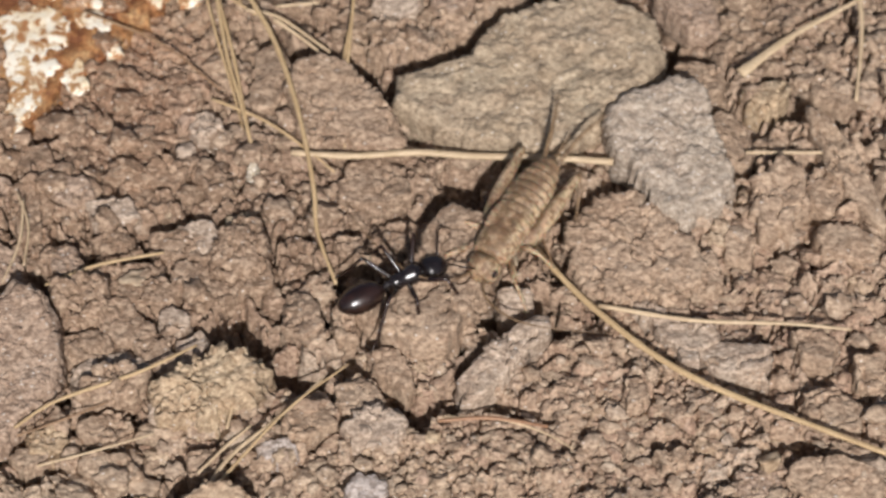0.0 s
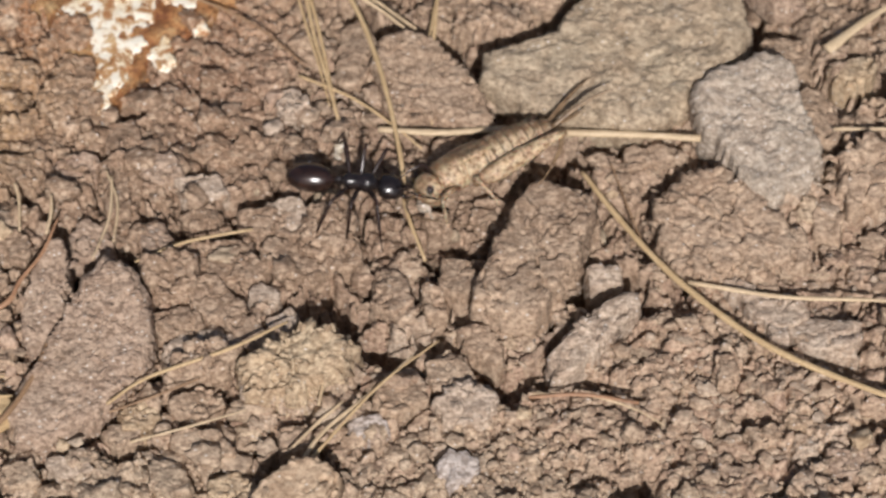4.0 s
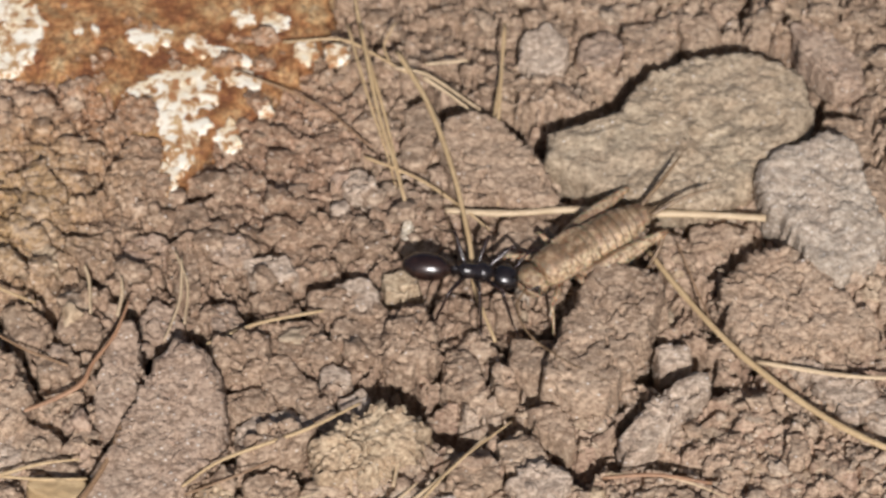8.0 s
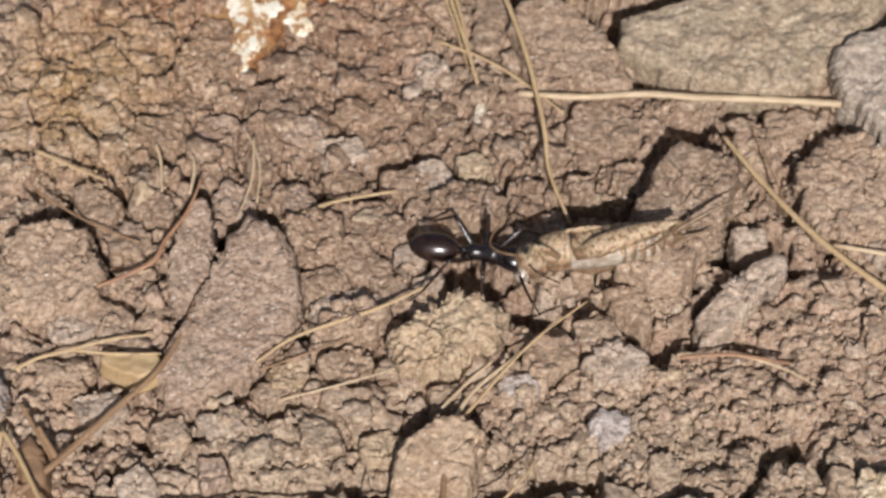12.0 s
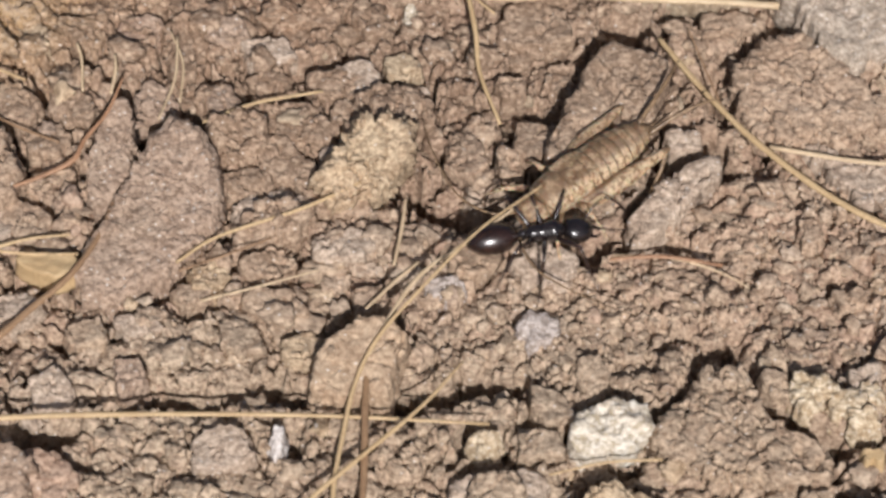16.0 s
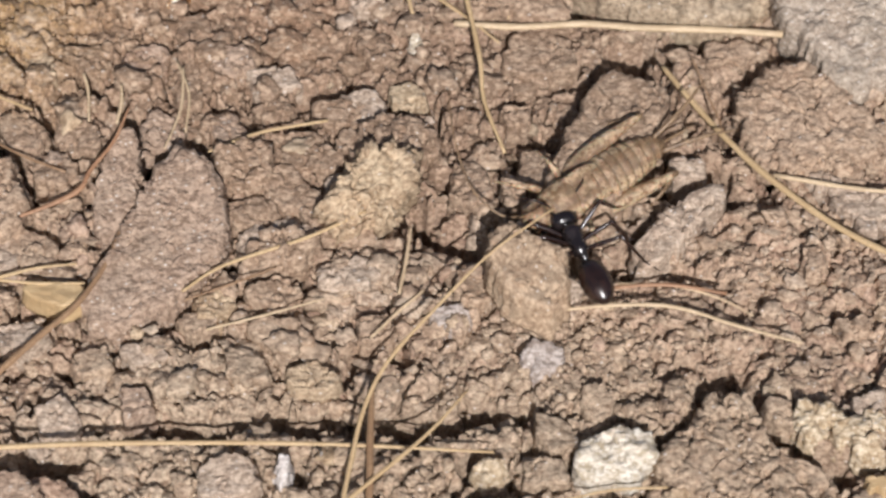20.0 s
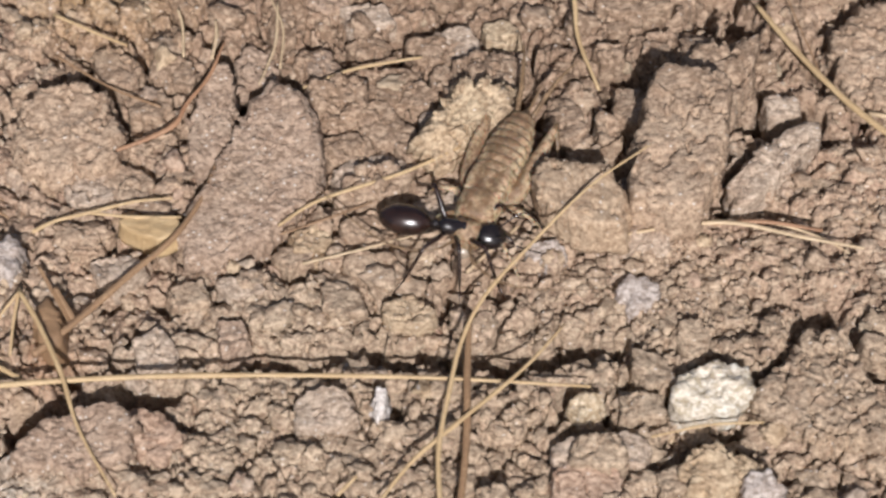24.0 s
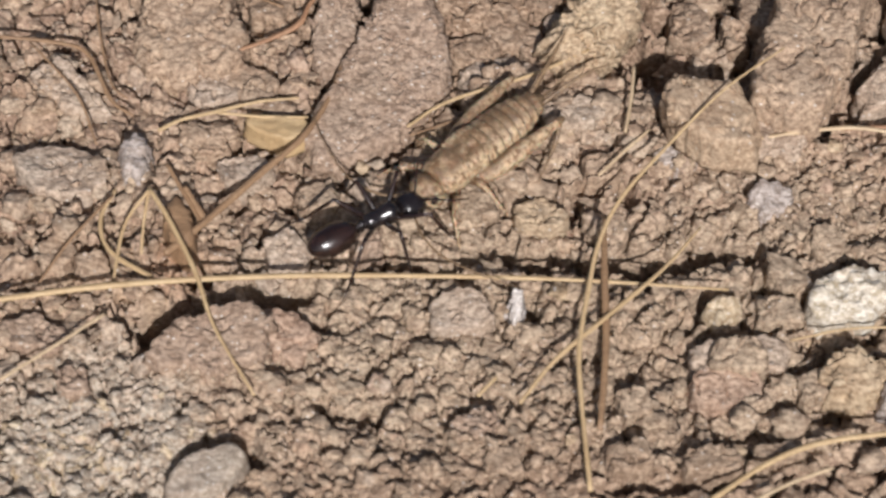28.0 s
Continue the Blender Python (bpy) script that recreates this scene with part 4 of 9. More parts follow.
crack(0.34, 1, (-32.15, -17.82), (-29.57, -16.66), (-28.53, -18.24), (-30.37, -19.37), (-32.15, -17.82))
crack(0.34, 1, (-36.11, -20.34), (-32.71, -19.53), (-31.81, -21.33), (-34.37, -21.87), (-36.11, -20.34))
crack(0.34, 1, (-56.8, -26.67), (-55.68, -25.12), (-53.93, -26.08), (-54.92, -28.62), (-56.18, -28.65), (-56.8, -26.67))
crack(0.34, 1, (-54.4, -27.05), (-52.35, -26.48), (-51.35, -28.49), (-53.39, -29.05), (-54.4, -27.05))
crack(0.34, 1, (-59.01, -32.75), (-56.62, -31.73), (-53.61, -33.14), (-54.71, -34.62), (-57.99, -34.69), (-59.01, -32.75))
crack(0.34, 1, (-54.71, -36.29), (-52.71, -35.75), (-52.08, -38.11), (-54.11, -38.16), (-54.71, -36.29))
crack(0.34, 1, (-42.36, -31.41), (-38.66, -31.33), (-36.9, -33.22), (-38.46, -35.66), (-40.99, -33.81), (-42.36, -31.41))
crack(0.34, 1, (-11.95, -33.53), (-9.87, -32.75), (-8.25, -33.95), (-9.54, -35.42), (-11.59, -35.47), (-11.95, -33.53))
crack(0.34, 1, (-7.99, -32.48), (-6.34, -32.21), (-4.55, -33.64), (-5.26, -35.33), (-7.71, -34.89), (-7.99, -32.48))
crack(0.34, 1, (-17.02, -37.25), (-14.97, -36.71), (-14.21, -38.61), (-16.25, -39.14), (-17.02, -37.25))
crack(0.34, 1, (-12.05, -35.3), (-7.12, -34.69), (-6.83, -37.56), (-9.7, -38.55), (-11.7, -37.66), (-12.05, -35.3))
crack(0.34, 1, (-4.66, -35.63), (-2.58, -35.09), (-2.28, -37.01), (-4.36, -37.99), (-4.66, -35.63))
crack(0.34, 1, (-2.36, -35.13), (1.74, -35.04), (1.91, -36.92), (-1.68, -37.22), (-2.36, -35.13))
crack(0.34, 1, (-1.49, -34.25), (0.6, -33.7), (1.33, -34.91), (-1.11, -34.96), (-1.49, -34.25))
crack(0.34, 1, (-17.88, -41.23), (-15.02, -40.69), (-14.28, -42.97), (-17.5, -43.51), (-17.88, -41.23))
crack(0.34, 1, (-12.58, -41.55), (-8.96, -40.99), (-8.25, -42.84), (-12.26, -43.4), (-12.58, -41.55))
crack(0.34, 1, (-25.42, -40.92), (-23.38, -41.35), (-22.99, -43.63), (-25.78, -43.69), (-25.42, -40.92))
crack(0.34, 1, (-28.14, -39.75), (-25.71, -38.28), (-24.52, -39.67), (-26.11, -41.11), (-28.14, -39.75))
crack(0.34, 1, (-8.04, -41.49), (-4.77, -40.51), (-4.02, -41.41), (-7.28, -42.39), (-8.04, -41.49))
crack(0.68, 1.7, (-39.98, 3.89), (-39.21, 2.25))
crack(0.85, 1.7, (-30.41, 1.77), (-28.24, 0.97))
crack(0.85, 1.7, (-14.12, -4.02), (-10.76, -6.61), (-8.67, -6.08))
crack(1.36, 1.7, (-10.97, -6.77), (-9.93, -6.66))
crack(1.105, 1.7, (-8.63, -1.05), (-7.39, -3.7), (-4.44, -3.68))
crack(0.765, 1.7, (-30.02, -13.39), (-26.77, -12.86), (-23.53, -11.58), (-20.28, -10.03))
crack(0.595, 1.7, (-24.95, -17.31), (-23.34, -17.06))
crack(0.68, 1.7, (3.98, -13.4), (7.6, -14.62))
crack(0.85, 1.7, (-12.75, -27.22), (-10.78, -27.21))
crack(0.68, 1.7, (-4.06, -25.31), (-2.48, -25.76))
crack(0.68, 1.7, (-6.28, -28.79), (-4.14, -29.23))
crack(0.85, 1.7, (-28, -0.72), (-25.49, 1.39), (-19.86, 2.7))
crack(0.68, 1.7, (-19.35, -0.24), (-17.18, -0.25))
crack(0.595, 1.7, (-24.25, -2.58), (-22.32, -2.32))
crack(1.105, 1.7, (-17.89, -7.5), (-16.19, -7.76), (-13.63, -8.79), (-12.77, -10.3), (-9.82, -11.31))
crack(1.02, 1.7, (-6.85, -8.06), (-4.31, -8.07))
crack(1.02, 1.7, (-1.78, -8.84), (0.78, -8.1))
crack(1.19, 1.7, (0.85, -5.55), (3.43, -5.04), (7.31, -4.29))
crack(0.765, 1.7, (-4.13, 3.69), (-1.93, 3.95))
crack(0.68, 1.7, (-4.63, -1.1), (-3.34, -1.37))
crack(0.68, 1.7, (-10.25, 1.84), (-7.21, 1.56))
crack(0.85, 1.7, (-3.91, -9.59), (-3.12, -12.58))
crack(0.68, 1.7, (-32.61, -16.85), (-30.13, -16.61))
crack(0.595, 1.7, (-25.98, -16.63), (-24.32, -16.88))
crack(0.68, 1.7, (-32.62, 11.56), (-30.38, 11.38))
crack(0.595, 1.7, (-31.09, 0.35), (-28.46, -0.19))
crack(0.595, 1.7, (-35.44, 0.38), (-33.63, -0.69))
ground, HEIGHT = build_ground()


def soil_at(x, y):
    """The soil's height at a place, in millimetres."""
    i = int(min(max((x - X0) / STEP, 0), HEIGHT.shape[1] - 1))
    j = int(min(max((y - Y0) / STEP, 0), HEIGHT.shape[0] - 1))
    return float(HEIGHT[j, i])


# ---- stones and clods ----
def rock_mesh(name, radii, high, flat=3.0, rough=0.35, seed=0, deep=1.6, lean=(0.0, 0.0), lumpy=0.0, crackle=0.0, ragged=None):
    """A broken lump with the given radii at even steps round it: cornered outline, uneven top, steep crumbling sides."""
    ragged = rough if ragged is None else ragged
    n = len(radii)
    mean = sum(radii) / n
    around = max(60 if ragged < 0.7 else 150, min(190, int(mean * 32)))
    rings = max(9, min(46, int(mean * 8)))
    bm = bmesh.new()
    rows = []
    off = Vector((seed * 7.3, seed * 3.1, seed * 1.7))
    for k in range(1, rings + 8):
        u = min(k / rings, 1.0)
        down = max(0, k - rings) / 7
        row = []
        for s in range(around):
            a = 2 * math.pi * s / around
            f = a / (2 * math.pi) * n
            i, t = int(f) % n, f - int(f)
            r = radii[i] + (radii[(i + 1) % n] - radii[i]) * t
            ca, sa = math.cos(a), math.sin(a)
            edge = Vector((r * ca, r * sa, 0)) + off
            r += ragged * (0.7 * noise.noise(edge * 0.8) - 0.9 * abs(noise.noise(edge * 1.7)) + 0.2 + 0.6 * noise.noise(edge * 3.0))
            rr = r * u ** 0.7
            x, y = rr * ca, rr * sa
            fall = u ** (3 * flat)
            z = high * (1 - 0.3 * fall) * (1 - down) - deep * down + lean[0] * x + lean[1] * y
            q = Vector((x, y, z)) + off
            if down:
                wall = 0.25 * down + 0.5 * ragged * noise.noise(Vector((1.6 * q.x, 1.6 * q.y, 2.4 * q.z))) + 0.25 * ragged * noise.noise(q * 4.0)
                x, y = x + wall * ca, y + wall * sa
            e = rough * (0.7 * noise.noise(q * 0.6) + 0.42 * noise.noise(q * 1.5) + 0.2 * noise.noise(q * 3.2) + 0.1 * noise.noise(q * 6.0))
            if lumpy:
                e += lumpy * (0.45 - min(noise.voronoi(q * 1.1)[0][0], 0.9))
            if crackle:
                near = noise.voronoi(q * 0.42 + 0.35 * noise.noise_vector(q * 0.9) + 0.12 * noise.noise_vector(q * 2.7))[0]
                e -= crackle * max(0.0, 1 - (near[1] - near[0]) / 0.11) * min(1.0, max(0.0, 0.6 + 2.5 * noise.noise(q * 0.33)))
            out = 0.6 * e * (0.4 if down else u ** 6)
            row.append((x + out * ca, y + out * sa, z + e * (1 - 0.6 * down)))
        rows.append(row)
    top = bm.verts.new((0, 0, sum(p[2] for p in rows[0]) / around))
    loops = [[bm.verts.new(p) for p in row] for row in rows]
    for s in range(around):
        bm.faces.new((top, loops[0][s], loops[0][(s + 1) % around]))
    for a, b in zip(loops, loops[1:]):
        for s in range(around):
            bm.faces.new((a[s], b[s], b[(s + 1) % around], a[(s + 1) % around]))
    bm.faces.new(loops[-1][::-1])
    return mesh_of(bm, name)


def crumb_mesh(seed, points=11):
    """An angular crumb about a millimetre across."""
    rng = random.Random(seed)
    bm = bmesh.new()
    for _ in range(points):
        v = Vector((rng.gauss(0, 1), rng.gauss(0, 1), rng.gauss(0, 1))).normalized() * rng.uniform(0.42, 0.56)
        bm.verts.new((v.x, v.y * 0.8, v.z * 0.5))
    bmesh.ops.convex_hull(bm, input=bm.verts)
    loose = [v for v in bm.verts if not v.link_faces]
    bmesh.ops.delete(bm, geom=loose, context="VERTS")
    return bm


def crumbs_on(ob, high, count):
    """Crumbs stuck to the top of a clod, its parts."""
    rng = random.Random(SEED[0] + 500)
    tops = [v.co for v in ob.data.vertices if v.co.z > 0.5 * high * MM]
    lumps = [mesh_of(crumb_mesh(60 + k), "crumb", smooth=False) for k in range(2)]
    for k, me in enumerate(lumps):
        me.materials.append(ob.data.materials[0])
    for i in range(count):
        s, at = rng.uniform(0.45, 1.15), rng.choice(tops) / MM
        bit = new("crumb", lumps[i % 2])
        bit.parent = ob
        bit.matrix_basis = mm_pose(at.x, at.y, at.z + 0.05 * s, rng.uniform(-20, 20), rng.uniform(-20, 20), rng.uniform(0, 360)) @ Matrix.Diagonal((s * rng.uniform(0.9, 1.6), s, 0.9 * s, 1))


SEED = [0]


def rock(name, x, y, radii, high, material, label="", category="", flat=3.0, rough=0.35, z=0.0, lean=(0.0, 0.0), group="", lumpy=0.0, deep=1.6, crackle=None, ragged=None, parent=None):
    SEED[0] += 1
    if name in ("clod", "stone") and lean == (0.0, 0.0):
        lean = (0.0, (0.6 if material == BROWN_CLOD else 0.4) * high / max(radii))
    if name == "stone":
        rough *= 1.15
    if name == "clod" and ragged is None:
        ragged = 1.6 * rough
    me = rock_mesh(name, radii, high, flat, rough, SEED[0], deep, lean, lumpy, (0.25 if material == BROWN_CLOD else 0.6 if name == "clod" else 0.0) if crackle is None else crackle, ragged)
    me.materials.append(material)
    ob = tagged(new(name, me), label, category, group)
    ob.matrix_basis = mm_pose(x, y, z)
    if name == "clod":
        crumbs_on(ob, high, min(9, 2 + int(sum(radii) / len(radii) * 1.6)))
    if parent:
        ob.parent = parent
        ob.matrix_basis = parent.matrix_basis.inverted() @ mm_pose(x, y, z)
    return ob


def straw(name, pts, radii, material, label, category="straw", flat=0.8, sides=8):
    """A dry stem along a few points (millimetres)."""
    line = smooth_line(pts, 7)
    # where the soil rises above the stem, the stem is carried up with it
    lift = [max(0.0, soil_at(q.x, q.y) + 0.12 - q.z) for q in line]
    lift = [max(lift[max(i - 2, 0):i + 3]) for i in range(len(line))]
    lift = [sum(lift[max(i - 3, 0):i + 4]) / len(lift[max(i - 3, 0):i + 4]) for i in range(len(line))]
    line = [q + Vector((0, 0, min(up, 1.2))) - Vector(pts[0]) for q, up in zip(line, lift)]
    bm = tube(bmesh.new(), line, radii, sides, flat, 0.25)
    me = mesh_of(bm, name)
    me.materials.append(material)
    ob = tagged(new(name, me), label, category, "dry stems on the soil")
    ob.matrix_basis = mm_pose(*pts[0])
    return ob


rock("stone", 7.27, 15.44, (9.02, 10.48, 11.05, 11.04, 9.98, 9.11, 8.15, 7.48, 6.79, 6.47, 6.02, 5.87, 5.75, 5.52, 6.69, 10.6, 11.4, 10.0, 8.6, 7.7, 7.1, 6.9, 6.95, 6.93, 6.99, 6.98, 6.93, 6.39, 6.82, 7.68), 1.9, TAN_STONE, "large pale tan sandstone lump half sunk in soil", "stone", flat=7.0, rough=0.5, z=0.3)
rock("stone", 17.85, 8.46, (3.89, 3.69, 3.72, 4.18, 5.17, 6.31, 6.23, 5.8, 5.73, 5.95, 5.88, 6.16, 5.2, 4.6, 4, 3.72, 3.68, 4.08, 4.93, 6.27, 7.11, 6.5, 6.32, 5.77, 5.35, 4.37), 2.2, GREY_STONE, "angular grey speckled stone leaning on the soil", "stone", flat=6.0, rough=0.45, z=0.2)
rock("clod", 14.41, -0.38, (4.95, 4.18, 4.33, 4.72, 4.71, 5.1, 5.1, 5.1, 5.14, 4.98, 5.05, 4.9, 4.91, 4.85, 5.01, 4.99, 4.82, 4.43, 4.43, 4.84, 5.85, 5.86), 1.1, CLOD, "rounded flat clod of tan soil", "clod", flat=6.0, rough=0.45)
rock("clod", -8.2, 13.03, (3.7, 3.22, 3.07, 3.15, 3.36, 3.93, 4.68, 5.24, 5.69, 5.13, 4.31, 3.86, 3.63, 3.71, 4.13, 3.82, 3.63, 3.79, 4.42, 5.87, 6.32, 4.73), 1.6, CLOD, "wedge of tan soil beside dry stems", "clod", flat=6.0)
rock("clod", -33.15, -12.34, (4.58, 5.01, 5.27, 5.92, 6.9, 8.09, 8.07, 6.15, 4.42, 3.61, 3.21, 3.05, 3.1, 3.37, 3.94, 5.1, 7.27, 8.25, 7.99, 6.4, 5.2, 4.57, 4.08, 3.89, 3.93, 4.1), 1.5, BROWN_CLOD, "long brown granular wedge of hard soil", "clod", flat=6.0, rough=0.3)
rock("clod", -36.64, -6.92, (1.78, 1.79, 1.95, 2.37, 3.34, 4.89, 3.8, 2.49, 1.81, 1.52, 1.41, 1.39, 1.49, 1.77, 2.4, 3.9, 4.66, 3.78, 2.53, 2.01, 1.79, 1.74), 1.2, BROWN_CLOD, "pointed brown flake of hard soil", "clod", flat=6.0, rough=0.3)
rock("clod", 0.02, -3.44, (2.76, 3.39, 4.14, 5.86, 4.93, 4.36, 4.1, 3.17, 2.76, 2.64, 2.74, 2.89, 3.21, 3.96, 5.06, 5.49, 4.73, 3.65, 3.04, 2.64, 2.46, 2.5), 1.0, CLOD, "low block of tan soil under another", "clod", flat=6.0)
tall_clod = rock("clod", 0.24, -3.69, (3.33, 3.77, 4.45, 5.56, 6.5, 6.9, 6.13, 6.54, 6.41, 5.07, 4.3, 3.38, 3.2, 2.95, 3.02, 3.1, 3.09, 3.54, 4.19, 5.54, 6.52, 6.3, 6.73, 6.29, 6.17, 4.76, 3.85, 3.7, 3.1, 2.94, 3.17, 3.21), 2.2, CLOD, "tall rough block of tan soil, knocked loose", "clod", flat=7.0, rough=0.35, lean=(0.0, 0.03), ragged=0.5)
loose_clod = rock("clod", -17.28, -14.3, (4.1, 4.4, 4.1, 3.6, 3.4, 2.9, 2.4, 2.3, 2.4, 2.6, 3.2, 4.2, 4.3, 4.2, 3.8, 3.0, 2.6, 2.5, 2.6, 2.65, 2.9, 3.4), 2.2, YELLOW_CLOD, "loose lumpy yellowish clod of soil", "clod", flat=3.2, rough=0.55, lumpy=0.55, ragged=0.9)
dragged_clod = rock("clod", -17.68, -24.68, (2.7, 3.15, 3.93, 3.68, 3.4, 2.89, 2.7, 2.74, 2.65, 2.68, 2.95, 3.07, 3.46, 3.93, 3.37, 3.17, 2.84, 2.72, 2.84, 3.24, 2.89, 2.67), 2.0, WARM_CLOD, "smooth tan clod beside the thin stem", "clod", flat=6.0, rough=0.25, ragged=0.4)
rock("stone", -0.7, -29.79, (3.09, 3.04, 3.04, 2.42, 2.15, 2.01, 1.84, 1.83, 1.99, 2.33, 2.38, 2.66, 2.98, 3.07, 2.69, 2.09, 1.84, 1.76, 1.84, 1.94, 2.05, 2.36), 1.1, WHITE_STONE, "white crumbly pebble on the soil", "pebble", flat=2.5, rough=0.55, lumpy=0.15, ragged=0.3)
rock("stone", 13.12, -26.79, (1.13, 1.15, 1.27, 1.57, 1.52, 1.46, 1.52, 1.52, 1.31, 1.23, 1.26, 1.4, 1.31, 1.26, 1.3, 1.48, 1.63, 1.44, 1.39, 1.46, 1.43, 1.21), 0.5, PALE_GRIT, "small cream pebble at a crack", "pebble", flat=2.5, rough=0.55, lumpy=0.15, ragged=0.5)
rock("stone", -9.33, -30.76, (0.93, 0.99, 1, 0.83, 0.77, 0.77, 0.84, 0.81, 0.78, 0.82, 0.93, 1.15, 0.98, 0.92, 0.94, 0.78, 0.7, 0.69, 0.74, 0.86, 1.05, 0.94), 0.5, PALE_GRIT, "tiny cream pebble on dry soil", "pebble", flat=2, rough=0.55, lumpy=0.15, ragged=0.3)
rock("stone", -23.61, -31.01, (0.47, 0.48, 0.53, 0.66, 0.97, 1.05, 1.15, 0.91, 0.68, 0.57, 0.53, 0.54, 0.6, 0.61, 0.67, 0.82, 1.18, 1.06, 0.99, 0.78, 0.58, 0.5), 0.8, CHIP_STONE, "tiny bluish white chip", "pebble", flat=2)
rock("stone", -5.56, -21.26, (1.54, 1.5, 1.46, 1.54, 1.56, 1.4, 1.37, 1.46, 1.39, 1.31, 1.35, 1.51, 1.52, 1.51, 1.64, 1.48, 1.35, 1.35, 1.46, 1.41, 1.34, 1.37), 0.3, BLUE_STONE, "flat lilac grey pebble in the crumbs", "pebble", flat=3, z=-0.3, ragged=0.5)
rock("stone", 2.28, -37.65, (1.44, 1.34, 1.35, 1.47, 1.27, 1.14, 1.12, 1.19, 1.12, 1.07, 1.11, 1.26, 1.41, 1.43, 1.48, 1.22, 1.12, 1.11, 1.16, 1.07, 1.08, 1.19), 1.2, BLUE_STONE, "bluish white chip of stone", "pebble", flat=2)
rock("stone", -44.1, -44.6, (2.08, 2.53, 2.97, 2.92, 2.44, 1.98, 1.72, 1.66, 1.53, 1.51, 1.61, 1.65, 1.87, 2.11, 2.55, 2.93, 2.92, 2.47, 2.04, 1.8, 1.65, 1.51, 1.57, 1.58, 1.64, 1.78), 0.9, GREY_STONE, "flat pointed grey stone", "stone", flat=4, rough=0.16, lean=(0.0, 0.05))
rock("clod", 7.89, -29.87, (3.68, 2.97, 2.87, 2.95, 3.22, 3.87, 5.72, 5.57, 5.32, 4.65, 4.36, 4.49, 4.93, 5.72, 5.27, 4.95, 4.25, 3.93, 3.74, 3.6, 3.67, 3.98, 4.64, 5.63, 7.21, 6.17), 0.7, CLOD, "broad cracked clod beside a dark crack", "clod", flat=6.0, rough=0.5, crackle=0.8)
rock("clod", -47.25, -8.64, (4.02, 3.78, 3.86, 4.31, 4.09, 3.92, 4.09, 3.88, 3.93, 4.16, 3.8, 3.77, 4.08, 4.27, 4.41, 3.89, 3.75, 3.64, 3.79, 4.31, 4.18, 3.96), 1.8, CLOD, "rounded tan clod behind dry stems", "clod", flat=6.0)
rock("clod", -27.24, -5.03, (1.84, 1.93, 2.23, 2.23, 2.06, 2.06, 1.89, 1.82, 1.9, 2.18, 2.33, 2.12, 2.1, 1.91, 1.87, 2, 2.15, 2.01, 2.03, 2.24, 2.14, 1.9), 1.2, CLOD, "small tan clod beside the brown wedge", "clod", flat=6.0)
rock("clod", -8.66, -34.95, (2.13, 1.83, 1.73, 1.61, 1.36, 1.27, 1.29, 1.42, 1.68, 1.69, 1.86, 2.19, 1.94, 1.87, 1.59, 1.33, 1.23, 1.24, 1.36, 1.52, 1.67, 2.05), 1.0, CLOD, "small flat clod on dry soil", "clod")
rock("clod", -0.63, -36.17, (2.89, 2.31, 2.04, 1.98, 1.68, 1.54, 1.53, 1.66, 1.99, 2.06, 2.2, 2.58, 2.39, 2.34, 1.87, 1.59, 1.49, 1.51, 1.68, 1.9, 1.98, 2.26), 1.3, YELLOW_CLOD, "layered yellowish clod on dry soil", "clod")
rock("clod", -44.14, -34.56, (3.7, 3.97, 3.99, 3.4, 2.95, 2.33, 2.06, 1.99, 2.09, 2.4, 3.09, 3.81, 4.57, 4.14, 2.92, 2.4, 2.19, 2.18, 2.35, 2.43, 2.71, 3.38), 1.2, BROWN_CLOD, "flat pinkish brown clod", "clod", flat=6.0)
rock("clod", -31.68, -10.39, (2.91, 2.88, 3.09, 3.66, 4.51, 5.8, 5.35, 4.72, 3.82, 3.44, 3.08, 2.82, 2.81, 3.05, 3.66, 5.07, 5.31, 5.05, 4.61, 4.34, 3.48, 3.12), 1.8, BROWN_CLOD, "hard brown clod on dry soil", "clod")
rock("clod", -24.45, -12.53, (2.41, 2.63, 2.27, 2.16, 1.92, 1.65, 1.56, 1.6, 1.79, 1.85, 1.98, 2.33, 2.79, 2.42, 2.3, 1.76, 1.52, 1.44, 1.49, 1.68, 2.12, 2.16), 1.2, CLOD, "small greyish tan clod", "clod")
rock("clod", -5.09, -16.36, (2.27, 2.28, 2.03, 1.98, 1.73, 1.55, 1.51, 1.6, 1.87, 2.18, 2.22, 2.48, 2.16, 1.98, 1.98, 1.69, 1.55, 1.55, 1.69, 2.03, 2.13, 2.11), 0.8, GREY_CLOD, "small greyish lump among crumbs", "clod")
rock("clod", 4.39, -10.5, (1.5, 2.09, 4.36, 4.94, 3.01, 2.11, 1.59, 1.36, 1.28, 1.31, 1.47, 1.83, 2.47, 4.01, 4.85, 3.24, 2.12, 1.51, 1.25, 1.15, 1.15, 1.25), 1.2, GREY_CLOD, "long low ridge of greyish tan soil", "clod")
rock("clod", 25.96, 4.39, (2.26, 2.29, 2.54, 3.13, 3.19, 3.34, 2.8, 2.48, 2.4, 2.39, 2.14, 2.09, 2.22, 2.53, 2.84, 3.57, 3.18, 2.97, 2.56, 2.19, 2.07, 2.12), 1.5, CLOD, "upright tan clod on dry soil", "clod")
rock("clod", 31.31, 7.51, (1.42, 1.34, 1.35, 1.42, 1.62, 2.1, 3.34, 6.03, 3.72, 1.75, 1.27, 1.07, 0.99, 1, 1.1, 1.34, 1.91, 3.42, 6.56, 3.58, 2.16, 1.64), 1.3, CLOD, "long ridge of tan soil", "clod")
